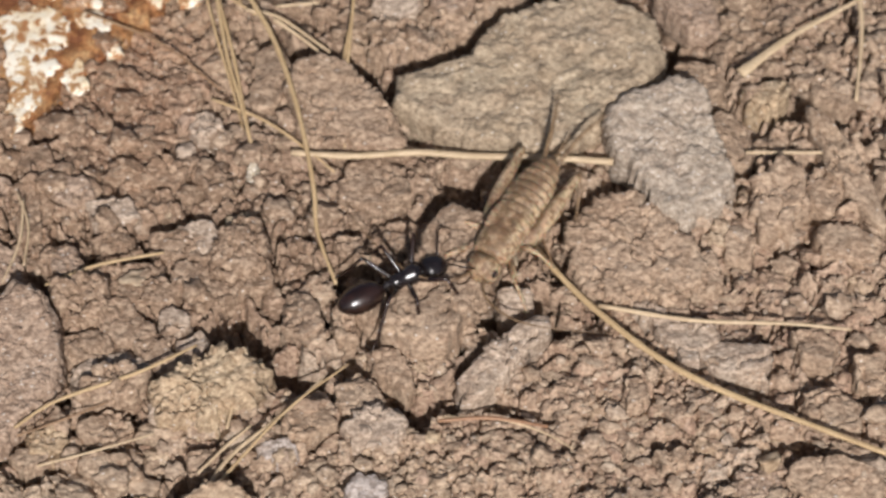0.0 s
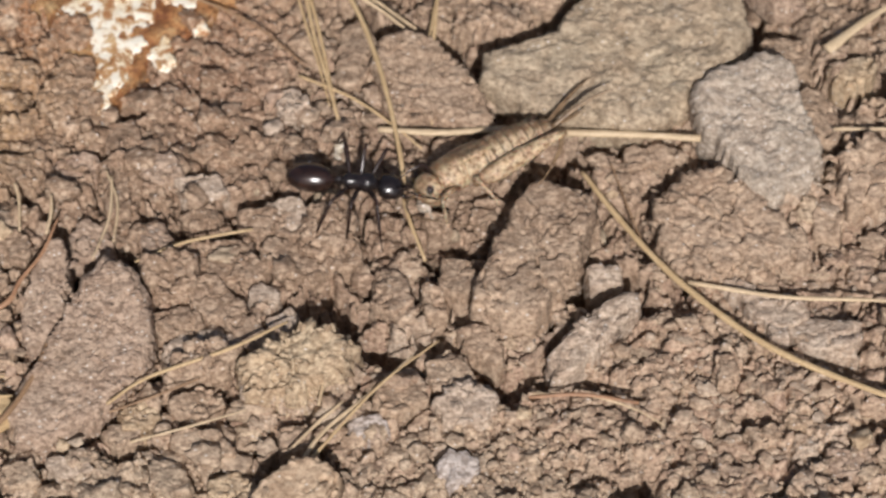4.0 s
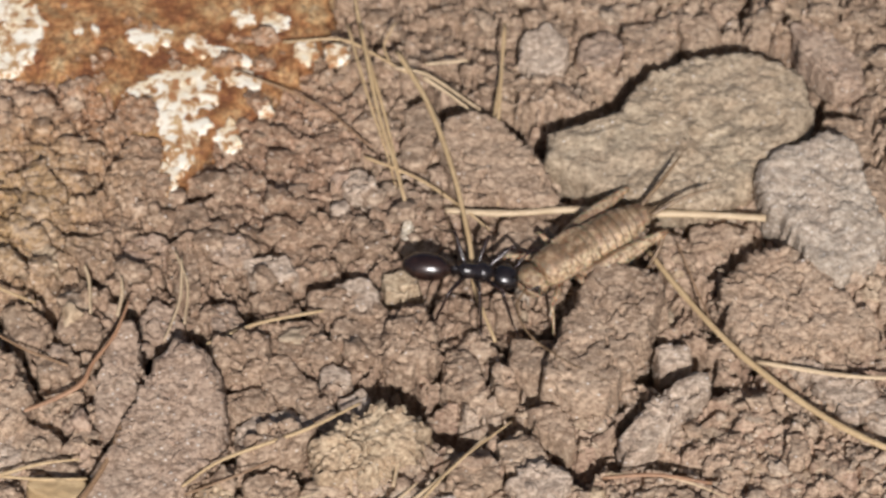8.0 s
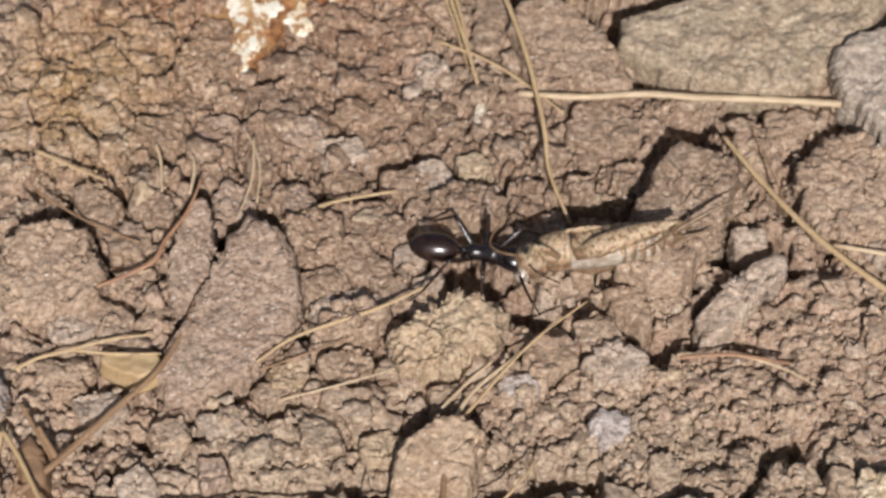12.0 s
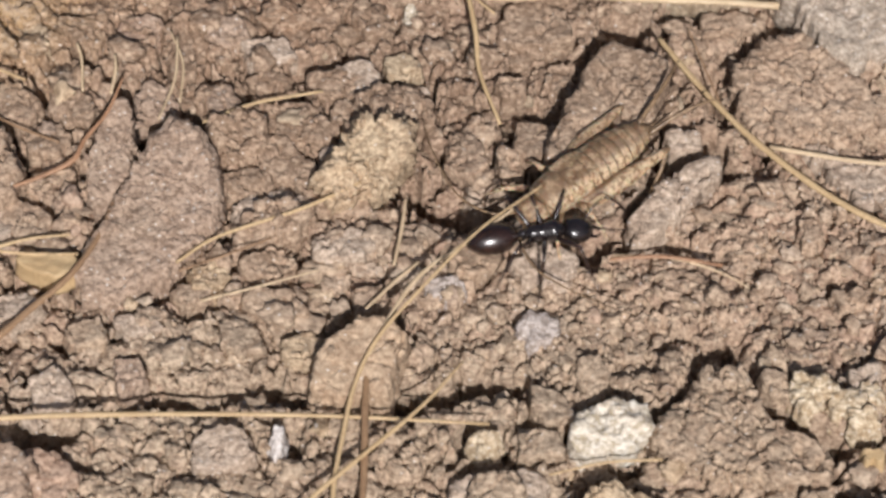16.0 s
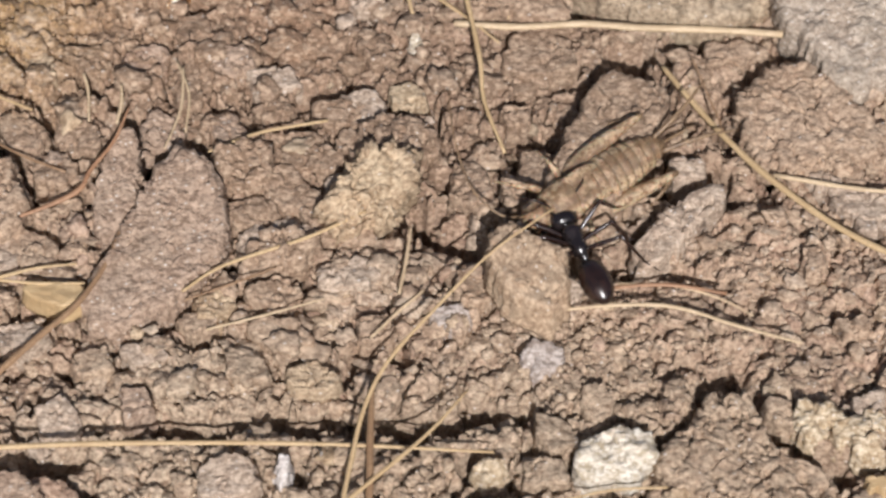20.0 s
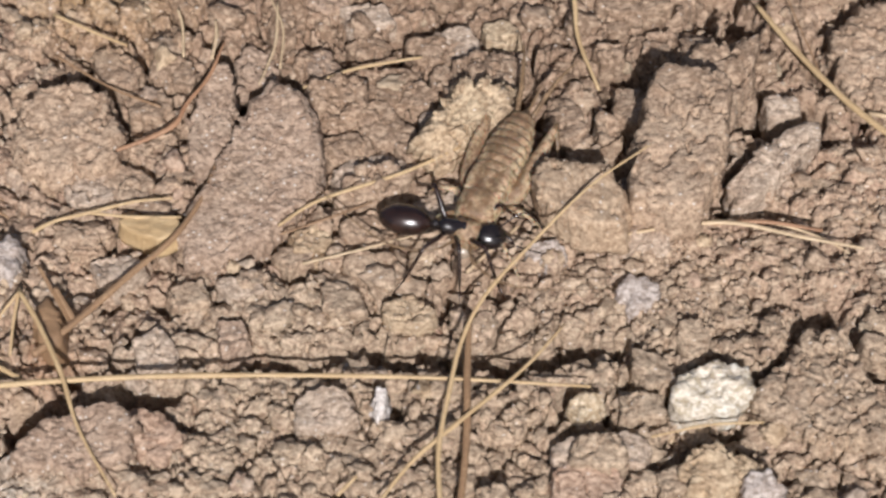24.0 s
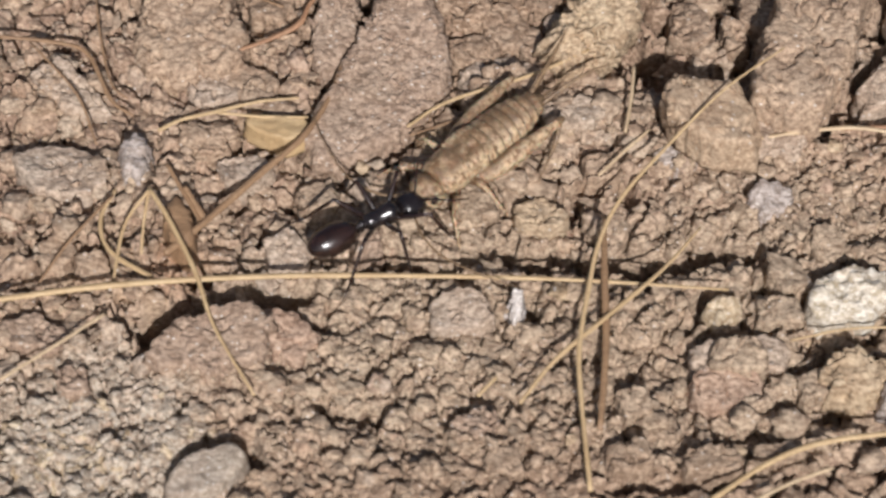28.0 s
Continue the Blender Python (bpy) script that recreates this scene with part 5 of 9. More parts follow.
pale_clod = rock("clod", -15.01, 0.86, (2.02, 2.16, 2.48, 2.64, 3.1, 2.78, 2.66, 2.34, 2.19, 2.17, 1.98, 1.97, 2.14, 2.56, 2.87, 2.92, 2.67, 2.59, 2.33, 2.28, 2.28, 2.06), 1.2, CLOD, "loose lump of tan soil beside the ant", "clod", flat=2.4, rough=0.4)
iron = rock("iron_sheet", -38.48, 30.49, (16.93, 17.76, 19.38, 17.03, 13.62, 11.84, 10.96, 10.7, 10.99, 11.91, 13.75, 17.28, 21.25, 19.08, 18.13, 18.15, 19.12, 11.7, 8.86, 8.76, 9.12, 10.26, 20.17, 17.01, 15.81, 15.79, 16.37, 16.66), 0.6, RUST, "rusted iron plate with flaking white paint", "metal plate", flat=8, rough=0.35, ragged=1.2, lumpy=0.5)
rock("paint_flake", -49.39, 27.44, (4.21, 4, 4.46, 4.53, 4.55, 4.93, 5.59, 4.02, 3.55, 3.69, 4.57, 4.97, 4.6, 4.99, 4.82, 4.39), 0.12, PAINT, "", parent=iron, z=0.6, deep=0.3, rough=0.16, ragged=0.4, flat=8.0)
rock("paint_flake", -36.3, 26.6, (1.93, 1.83, 1.44, 1.13, 1.06, 1.18, 1.58, 1.95, 1.89, 1.39, 1.25, 1.29, 1.48, 1.53, 1.27, 1.61), 0.12, PAINT, "", parent=iron, z=0.6, deep=0.3, rough=0.16, ragged=0.4, flat=8.0)
rock("paint_flake", -30.87, 25.19, (1.62, 0.74, 0.53, 0.47, 0.49, 0.61, 2.65, 2.87, 1.8, 1.18, 0.91, 0.84, 0.92, 1.2, 2.23, 3.41), 0.12, PAINT, "", parent=iron, z=0.6, deep=0.3, rough=0.16, ragged=0.4, flat=8.0)
rock("paint_flake", -33.87, 20.77, (3.46, 3.68, 3.46, 2.85, 2.68, 2.62, 2.6, 2.91, 4.48, 3.76, 2.66, 2.71, 2.64, 2.74, 3.13, 3.42), 0.12, PAINT, "", parent=iron, z=0.6, deep=0.3, rough=0.16, ragged=0.4, flat=8.0)
rock("paint_flake", -33.4, 16.2, (1.55, 1.6, 1.97, 2.74, 2.54, 2.76, 2.67, 1.63, 1.33, 1.32, 1.54, 2.25, 3.29, 2.61, 1.98, 1.77), 0.12, PAINT, "", parent=iron, z=0.6, deep=0.3, rough=0.16, ragged=0.4, flat=8.0)
rock("paint_flake", -34.31, 12.12, (1.26, 1.62, 1.5, 1.49, 1.48, 1.23, 1.21, 1.4, 1.49, 1.44, 1.51, 1.34, 1.4, 1.7, 1.28, 1.17), 0.12, PAINT, "", parent=iron, z=0.6, deep=0.3, rough=0.16, ragged=0.4, flat=8.0)
rock("paint_flake", -29.34, 16.46, (0.84, 0.83, 0.97, 1.28, 1.88, 0.73, 0.81, 1.09, 1.19, 1.05, 1.04, 1.12, 1.46, 1.3, 1.24, 1.01), 0.12, PAINT, "", parent=iron, z=0.6, deep=0.3, rough=0.16, ragged=0.4, flat=8.0)
rock("paint_flake", -26.88, 19.78, (0.56, 0.51, 0.54, 0.69, 0.99, 1.61, 0.96, 0.68, 0.6, 0.55, 0.58, 0.74, 1.3, 1.21, 1.31, 0.76), 0.12, PAINT, "", parent=iron, z=0.6, deep=0.3, rough=0.16, ragged=0.4, flat=8.0)
rock("paint_flake", -23.39, 25.07, (1, 0.93, 0.98, 1.24, 1.01, 0.9, 0.94, 1, 0.85, 0.85, 1, 1.1, 1.27, 0.93, 0.81, 0.83), 0.12, PAINT, "", parent=iron, z=0.6, deep=0.3, rough=0.16, ragged=0.4, flat=8.0)
rock("paint_flake", -20.81, 24.84, (0.76, 0.77, 0.88, 0.8, 0.85, 1.09, 1.09, 0.75, 0.64, 0.65, 0.78, 1.15, 0.95, 0.93, 1.06, 0.88), 0.12, PAINT, "", parent=iron, z=0.6, deep=0.3, rough=0.16, ragged=0.4, flat=8.0)
rock("paint_flake", -42.37, 27.56, (0.29, 0.3, 0.35, 0.53, 0.9, 0.73, 0.55, 0.36, 0.31, 0.31, 0.36, 0.54, 0.85, 0.78, 0.51, 0.35), 0.12, PAINT, "", parent=iron, z=0.6, deep=0.3, rough=0.16, ragged=0.4, flat=8.0)
rock("paint_flake", -40.78, 27.08, (0.26, 0.27, 0.32, 0.51, 0.72, 0.9, 0.43, 0.29, 0.25, 0.25, 0.3, 0.45, 0.8, 0.86, 0.42, 0.3), 0.12, PAINT, "", parent=iron, z=0.6, deep=0.3, rough=0.16, ragged=0.4, flat=8.0)
rock("paint_flake", -49.36, 34.62, (3.9, 3.27, 1.95, 1.56, 1.49, 1.67, 2.29, 4.28, 3.38, 3.19, 2.7, 1.93, 1.71, 1.77, 2.19, 3.3), 0.12, PAINT, "", parent=iron, z=0.6, deep=0.3, rough=0.16, ragged=0.4, flat=8.0)
rock("paint_flake", -32.79, 34.25, (4.05, 3.84, 2.73, 2, 1.79, 1.88, 2.36, 3.98, 4.11, 3.4, 2.63, 2.45, 2.18, 2.15, 2.49, 3.63), 0.12, PAINT, "", parent=iron, z=0.6, deep=0.3, rough=0.16, ragged=0.4, flat=8.0)
rock("paint_flake", -28.29, 22.23, (1.58, 1.07, 0.92, 0.92, 1.1, 1.2, 1.34, 1.82, 1.36, 1.09, 1, 0.91, 0.96, 1.21, 1.53, 1.53), 0.12, PAINT, "", parent=iron, z=0.6, deep=0.3, rough=0.16, ragged=0.4, flat=8.0)
rock("paint_flake", -25.92, 28.22, (1.24, 1.05, 1.04, 1.09, 0.91, 0.9, 1.05, 1.53, 1.17, 0.98, 0.97, 1.12, 1.02, 0.94, 1.02, 1.32), 0.12, PAINT, "", parent=iron, z=0.6, deep=0.3, rough=0.16, ragged=0.4, flat=8.0)
rock("paint_flake", -31.73, 17.39, (0.85, 0.85, 1, 0.9, 0.71, 0.68, 0.76, 1.03, 0.86, 0.77, 0.8, 1, 0.88, 0.73, 0.72, 0.83), 0.12, PAINT, "", parent=iron, z=0.6, deep=0.3, rough=0.16, ragged=0.4, flat=8.0)
rock("paint_flake", -28.71, 28.75, (0.89, 0.83, 0.92, 1.22, 0.99, 0.95, 1.08, 1.15, 0.88, 0.81, 0.87, 1.13, 1.05, 0.97, 1.05, 1.13), 0.12, PAINT, "", parent=iron, z=0.6, deep=0.3, rough=0.16, ragged=0.4, flat=8.0)
straw("straw", ((3.99, 4.84, 0.4), (6.09, 1.2, 0.63), (8.57, -2.61, 0.83), (11.44, -6.19, 0.94), (15.89, -10.47, 1.03), (20.31, -13.36, 1.09), (27.03, -16.54, 1.14), (32.23, -18.96, 1.2)), (0.2, 0.27, 0.26, 0.22), STRAW, "long yellow dry grass stem lying on soil", "straw")
straw("straw", ((11.74, -5.69, 0.7), (18.86, -7.02, 0.7), (25.94, -7.33, 0.7), (30.61, -7.87, 0.7)), (0.2, 0.17, 0.12), PALE_STRAW, "thin pale stem branching from a longer one", "straw")
straw("straw", ((-11.89, 8.6, 0.9), (-7.24, 8.27, 0.9), (-1.95, 8.6, 0.9), (2.03, 8.27, 0.9), (8.65, 8.05, 0.9), (13.28, 7.66, 0.9)), (0.26, 0.3, 0.32, 0.3), PALE_STRAW, "thick pale straw between stone and clods", "straw")
straw("straw", ((-18.81, 26.3, 2.6), (-17.33, 17.98, 1.93), (-16.05, 13.36, 1.27), (-14.97, 8.94, 0.6)), (0.17, 0.15, 0.08), STRAW, "thin yellow stem standing aslant", "straw")
straw("straw", ((-19.9, 26.56, 2.3), (-18.09, 19.34, 1.7), (-16.7, 14.63, 1.1), (-15.78, 11.13, 0.5)), (0.12, 0.12, 0.06), STRAW, "thin yellow stem standing aslant", "straw")
straw("straw", ((-15.77, 23.4, 2.6), (-13.34, 18.1, 2.7), (-11.34, 11.35, 2.6), (-10, 4.6, 1.9), (-9.63, 0.9, 1.1), (-8.1, -3.63, 0.5)), (0.22, 0.2, 0.13), STRAW, "curved dry stem bending over soil", "straw")
straw("straw", ((-6.99, 26.3, 2.6), (-7.44, 19.79, 1.87), (-7.73, 15.12, 1.2), (-7.72, 9.27, 0.6)), (0.16, 0.15, 0.07), STRAW, "upright thin yellow stem", "straw")
straw("straw", ((-7.38, 21.61, 1.8), (-7.99, 17.26, 1.4), (-8.38, 15.85, 1)), (0.12, 0.08), STRAW, "short thin yellow stem", "straw")
straw("straw", ((-28.97, 22.36, 1.6), (-22.41, 19.08, 1.3), (-17.69, 14.7, 1)), (0.13, 0.1), BROWN_STRAW, "thin grey brown stem over rust", "straw")
straw("straw", ((-18.33, 13.85, 1), (-13.99, 11.62, 0.97), (-10.8, 9.02, 0.93), (-8.45, 6.67, 0.9)), (0.13, 0.14, 0.1), STRAW, "thin yellow stem across soil", "straw")
straw("straw", ((-13.63, 21.48, 1.6), (-11.55, 20, 1.25), (-9.34, 18.12, 0.9)), (0.18, 0.12), PALE_STRAW, "short broken pale stem", "straw")
straw("grass_blade", ((23.75, 16.58, 0.8), (28.04, 20.15, 1.07), (32.82, 23.18, 1.33), (36.65, 25.35, 1.6)), (0.5, 0.3, 0.2, 0.12), PALE_STRAW, "flat tapering pale grass blade", "straw", flat=0.3)
straw("straw", ((23.7, 8.6, 0.9), (30.33, 8.6, 0.9)), (0.16, 0.14), PALE_STRAW, "short pale stem on dry soil", "straw")
straw("straw", ((-31.11, -17.16, 0.7), (-27.6, -15.7, 0.8), (-24.6, -14.3, 0.8)), (0.08, 0.1, 0.06), BROWN_STRAW, "thin brown stem among clods", "straw")
straw("straw", ((-17.74, -20.37, 0.8), (-15.79, -18.12, 0.85), (-14.01, -16.32, 0.9)), (0.1, 0.14, 0.1), PALE_STRAW, "short pale stem on dry soil", "straw")
straw("straw", ((-0.37, -15.98, 0.9), (3.56, -15.74, 0.9), (7.68, -16.47, 0.9)), (0.14, 0.17, 0.15), RED_STRAW, "reddish dry stalk on fine crumbs", "straw")
straw("straw", ((-0.17, -15.58, 0.8), (3.98, -15.75, 0.77), (7.27, -16.85, 0.73), (9.5, -18.27, 0.7)), (0.08, 0.11, 0.06), PALE_STRAW, "thin pale stem beside a reddish stalk", "straw")
straw("straw", ((-30.1, -3.97, 0.9), (-26.38, -2.15, 0.9), (-21.3, -0.95, 0.9)), (0.1, 0.15, 0.12), STRAW, "thin yellow stem across clods", "straw")
straw("straw", ((-60.87, -32.47, 1.2), (-58.59, -32.13, 1.47), (-51.03, -30.9, 1.6), (-41.49, -29.99, 1.6), (-31.88, -29.58, 1.47), (-20.29, -29.5, 1.27), (-9.06, -29.9, 1)), (0.2, 0.24, 0.2, 0.1), STRAW, "long straight pale stem spanning the soil", "straw")
straw("straw", ((-17.5, -24.2, 1.5), (-17.6, -29.0, 1.6), (-17.6, -34.8, 1.2), (-18.1, -41.0, 0.7)), (0.16, 0.26, 0.28, 0.2), BROWN_STRAW, "brown weathered stalk beside a yellow stem", "straw", flat=0.5)
long_straw = straw("straw", ((-18.82, -45.59, 0.6), (-19.3, -39.48, 1.12), (-19.45, -35.4, 1.65), (-18.82, -31.13, 2.05), (-18.01, -27.32, 2.6), (-16.44, -24.05, 3.38), (-13.26, -20.26, 4.22), (-9.21, -15.81, 4.96), (-4.77, -12.28, 5.4)), (0.17, 0.17, 0.15, 0.07), STRAW, "thin arching yellow stem", "straw")
straw("straw", ((-10.86, -25.2, 1.6), (-13.74, -29.02, 1.82), (-18.08, -33.28, 1.75), (-21.15, -36.17, 1.4), (-23.41, -39.12, 0.8)), (0.08, 0.16, 0.18, 0.12), STRAW, "straight yellow stem crossing another", "straw")
rock("stone", -12.15, -17.9, (1.5, 1.3, 1.1, 1.0, 1.2, 1.5, 1.4, 1.2, 1.0, 1.0, 1.1, 1.3), 0.25, BLUE_STONE, "flat lilac grey flake in the crumbs", "pebble", flat=3, z=-0.3, ragged=0.5)
straw("straw", ((-24.99, -37.13, 0.8), (-26.23, -38.48, 0.5)), (0.14, 0.14), STRAW, "short bit of yellow straw", "straw")
straw("straw", ((-31.3, -16.7, 1.1), (-28.4, -14.5, 1.25), (-22.4, -12.0, 1.35), (-18.3, -9.7, 1.4)), (0.12, 0.15, 0.15, 0.1), STRAW, "thin dry stem curving over clods", "straw")
straw("straw", ((-29.46, -19.71, 0.7), (-24.71, -18.22, 0.7), (-21.12, -16.97, 0.7)), (0.09, 0.1, 0.05), PALE_STRAW, "thin whitish root on dry soil", "straw")
straw("straw", ((-48.9, -17.35, 0.9), (-47.39, -16.36, 0.9), (-45.03, -15.6, 0.9), (-41.88, -14.58, 0.9), (-39.06, -14.2, 0.9)), (0.16, 0.16, 0.1), STRAW, "curved yellow stem on dry soil", "straw")
straw("straw", ((-45.03, -15.6, 0.9), (-41.77, -15.91, 0.9), (-38.33, -15.88, 0.9)), (0.12, 0.14, 0.1), STRAW, "straight yellow stem on dry soil", "straw")
straw("straw", ((-47.76, -27.97, 1.2), (-46.33, -26.57, 1.2), (-44.2, -24.22, 1.2), (-41.3, -20.94, 1.3), (-38.72, -18.09, 1.4), (-36.98, -14.5, 1.2), (-36.02, -10.83, 1)), (0.26, 0.28, 0.24, 0.14), BROWN_STRAW, "broad brown stalk lying over soil", "straw")
straw("straw", ((-48.98, -23.59, 2.6), (-47.46, -26.05, 2.45), (-45.5, -30.02, 2.2), (-43.94, -34.23, 1.75), (-41.09, -39.02, 1)), (0.17, 0.17, 0.1), STRAW, "yellow stem of a dry tuft", "straw")
straw("straw", ((-48.98, -23.59, 2.6), (-50.62, -26.01, 1.6), (-51.15, -30.15, 0.8)), (0.14, 0.13, 0.1), STRAW, "yellow stem of a dry tuft", "straw")
straw("straw", ((-51.44, -22.95, 1.6), (-52.33, -25.4, 1.33), (-51.5, -27.78, 1.07), (-48.48, -29.72, 0.8)), (0.12, 0.16, 0.2), STRAW, "curled yellow blade of a dry tuft", "straw")
straw("straw", ((-51.6, -23.43, 1.6), (-54.44, -27.24, 1.2), (-56.15, -30.27, 0.8)), (0.12, 0.1), BROWN_STRAW, "thin brown stem of a dry tuft", "straw")
straw("straw", ((-48.05, -20.69, 1.6), (-46.53, -23.33, 1.3), (-45.45, -25.24, 1)), (0.16, 0.12), BROWN_STRAW, "short brown stem of a dry tuft", "straw")
straw("straw", ((-49.01, -23.21, 2.4), (-49.29, -25.58, 1.7), (-49.37, -27.92, 1)), (0.12, 0.1), STRAW, "short yellow stem of a dry tuft", "straw")
straw("straw", ((-10.92, -46.18, 0.9), (-7.09, -43.43, 0.97), (-3.65, -41.91, 1.05), (0.81, -41.12, 1.12), (5.79, -40.71, 1.2)), (0.2, 0.22, 0.2), STRAW, "curving yellow stem on dry soil", "straw")
straw("straw", ((-8.35, -46.37, 0.9), (-5.68, -44.87, 0.95), (-2.83, -43.7, 1)), (0.16, 0.12), PALE_STRAW, "short pale stem on dry soil", "straw")
straw("straw", ((-5.01, -33.71, 0.7), (-1.11, -32.71, 0.7), (2.76, -32.44, 0.7)), (0.09, 0.11), STRAW, "thin pale stem by a white pebble", "straw")
straw("straw", ((-14.99, -10.75, 1), (-15.3, -13.63, 0.95), (-15.8, -16.67, 0.9)), (0.1, 0.14, 0.12), PALE_STRAW, "short whitish root standing in soil", "straw")
straw("straw", ((-58.06, -38.11, 0.9), (-54.55, -35.28, 0.9), (-51.52, -32.78, 0.9)), (0.13, 0.12), PALE_STRAW, "thin pale stem on dry soil", "straw")
straw("straw", ((-36.05, -0.71, 2.2), (-37.05, -3.73, 1.84), (-38.57, -6.11, 1.52), (-39.3, -7.75, 1.28), (-41.1, -8.87, 1.04), (-43.91, -10.1, 0.8)), (0.08, 0.18, 0.24, 0.14), RED_STRAW, "curled reddish stalk over a clod", "straw")
straw("straw", ((-49.29, 2.81, 0.9), (-45.71, 0.94, 0.9), (-43.5, -0.12, 0.9)), (0.14, 0.12), STRAW, "thin yellow stem on dry soil", "straw")
straw("straw", ((-48.9, -1.08, 0.9), (-44.42, -4.12, 0.9), (-40.52, -5.92, 0.9)), (0.12, 0.1), BROWN_STRAW, "thin brown stem on dry soil", "straw")
rock("leaf_flake", -40.41, -16.67, (2, 2.12, 1.63, 1.12, 0.91, 0.82, 0.81, 0.87, 1.02, 1.38, 2.43, 2.15, 1.51, 1.25, 1.07, 1, 1.02, 1.14, 1.41, 1.47, 1.63, 2.02), 0.35, STRAW, "yellow scrap of dry leaf on soil", "leaf", z=0.6, flat=6, rough=0.2)
rock("fluff", -50.33, -19.71, (1.01, 1, 1.07, 1.27, 1.41, 1.62, 2.03, 1.55, 1.34, 1.27, 1.16, 1.05, 1.03, 1.11, 1.3, 1.45, 1.59, 1.88, 1.58, 1.47, 1.35, 1.11), 1.6, BLUE_STONE, "pale greyish tuft of dry fluff", "fluff", flat=1.5, rough=0.6)
rock("seed_husk", -46.93, -25.36, (0.95, 0.94, 1.01, 1.2, 1.4, 1.71, 2.46, 1.9, 1.64, 1.36, 1.08, 0.96, 0.93, 0.98, 1.13, 1.48, 1.78, 2.15, 1.98, 1.77, 1.27, 1.04), 1.6, BROWN_STRAW, "brown oval seed husk beside dry stems", "husk", flat=1.2, rough=0.2)
straw("straw", ((-32.36, 3.82, 1.4), (-32.36, 0.02, 1.1), (-33.39, -3.69, 0.8)), (0.09, 0.12, 0.08), PALE_STRAW, "thin pale stem standing in soil", "straw")
straw("straw", ((-39.89, 3.19, 1.2), (-39.47, 1.79, 0.9), (-39.22, -0.92, 0.6)), (0.1, 0.12, 0.1), PALE_STRAW, "short pale stub of stem", "straw")
straw("straw", ((-36.91, 1.82, 1.6), (-36.79, 0.37, 1.4), (-37.03, -1.6, 1.2)), (0.08, 0.14, 0.14), PALE_STRAW, "short pale stub of stem", "straw")
straw("straw", ((-32.98, 4.69, 1), (-31.86, 1.58, 0.85), (-31.92, -2.01, 0.7)), (0.08, 0.1, 0.08), PALE_STRAW, "short pale stub of stem", "straw")
straw("straw", ((-25.22, 25.28, 1.6), (-20.59, 25.61, 1.53), (-17.79, 24.15, 1.47), (-15, 22.1, 1.4)), (0.1, 0.14, 0.1), STRAW, "thin yellow stem over rust", "straw")
straw("straw", ((-15.92, 22.53, 1.6), (-13.16, 21.88, 1.3), (-9.05, 18.57, 1)), (0.14, 0.17, 0.12), PALE_STRAW, "broken pale stem by a dark hollow", "straw")
straw("straw", ((-19.75, 32.67, 2.6), (-18.72, 25.76, 2.07), (-16.8, 17.97, 1.43), (-15.03, 9.44, 0.7)), (0.13, 0.16, 0.1), STRAW, "thin yellow stem standing aslant", "straw")
straw("straw", ((-15.97, 27.52, 1.4), (-16.88, 25.27, 1.2), (-16.4, 23.63, 1)), (0.08, 0.1), STRAW, "short bent yellow stem", "straw")
straw("straw", ((33.83, 24.75, 1.6), (33.73, 20.33, 1.2), (32.77, 13.72, 0.8)), (0.2, 0.2, 0.12), PALE_STRAW, "upright pale stem by the soil ridge", "straw")
straw("straw", ((-46.67, -22.62, 1.6), (-45.78, -24.06, 1.3), (-45.13, -25.04, 1)), (0.2, 0.25), BROWN_STRAW, "stout brown stub of stalk", "straw")
straw("straw", ((-61.14, -9.41, 1.2), (-56.98, -9.8, 1.15), (-54.43, -10.74, 1.1), (-52.45, -14.76, 1.05), (-50.71, -16.19, 1)), (0.14, 0.18, 0.12), BROWN_STRAW, "curved brown stem over clods", "straw")
straw("straw", ((-54.32, -4.27, 1.6), (-53.78, -8.35, 1.4), (-52.55, -13.34, 1.2), (-51.24, -14.69, 1)), (0.07, 0.09, 0.07), BROWN_STRAW, "thin dark stem over clods", "straw")
straw("straw", ((-58.62, -9.88, 1.2), (-54.94, -14.27, 1), (-53.16, -18.61, 0.8)), (0.08, 0.1, 0.08), BROWN_STRAW, "thin dark stem over clods", "straw")
straw("straw", ((6.14, 5.25, 1.2), (7.24, 1.6, 1), (8.69, -3.05, 0.8)), (0.06, 0.08, 0.06), BROWN_STRAW, "thin dark rootlet on a clod", "straw")
loose_straw = straw("straw", ((-6.32, -17.05, 1), (-2.66, -16.26, 1), (1.39, -15.96, 1), (6.18, -17.13, 1), (10.54, -18.06, 1)), (0.12, 0.17, 0.16, 0.1), PALE_STRAW, "loose curved pale stem", "straw")
straw("straw", ((-13.51, 23.04, 1.4), (-10.04, 23.44, 1.4)), (0.12, 0.14), PALE_STRAW, "short pale stem by a hollow", "straw")
rock("stone", -14.86, 7.4, (0.35, 0.48, 0.47, 0.37, 0.42, 0.41, 0.45, 0.47, 0.34, 0.33, 0.48, 0.41), 0.5, WHITE_STONE, "tiny white chip on the soil", "pebble", flat=2, rough=0.3, ragged=0.2)
rock("stone", 14.08, -26.43, (1.16, 1.22, 1.24, 1.05, 0.97, 1.30, 0.87, 1.08, 1.31, 1.17, 1.04, 0.73, 1.09, 0.98), 0.5, PALE_GRIT, "cream gritty pebble by a dark crack", "pebble", flat=2.5, rough=0.5, lumpy=0.2, ragged=0.4, group="cream pebbles by the crack")
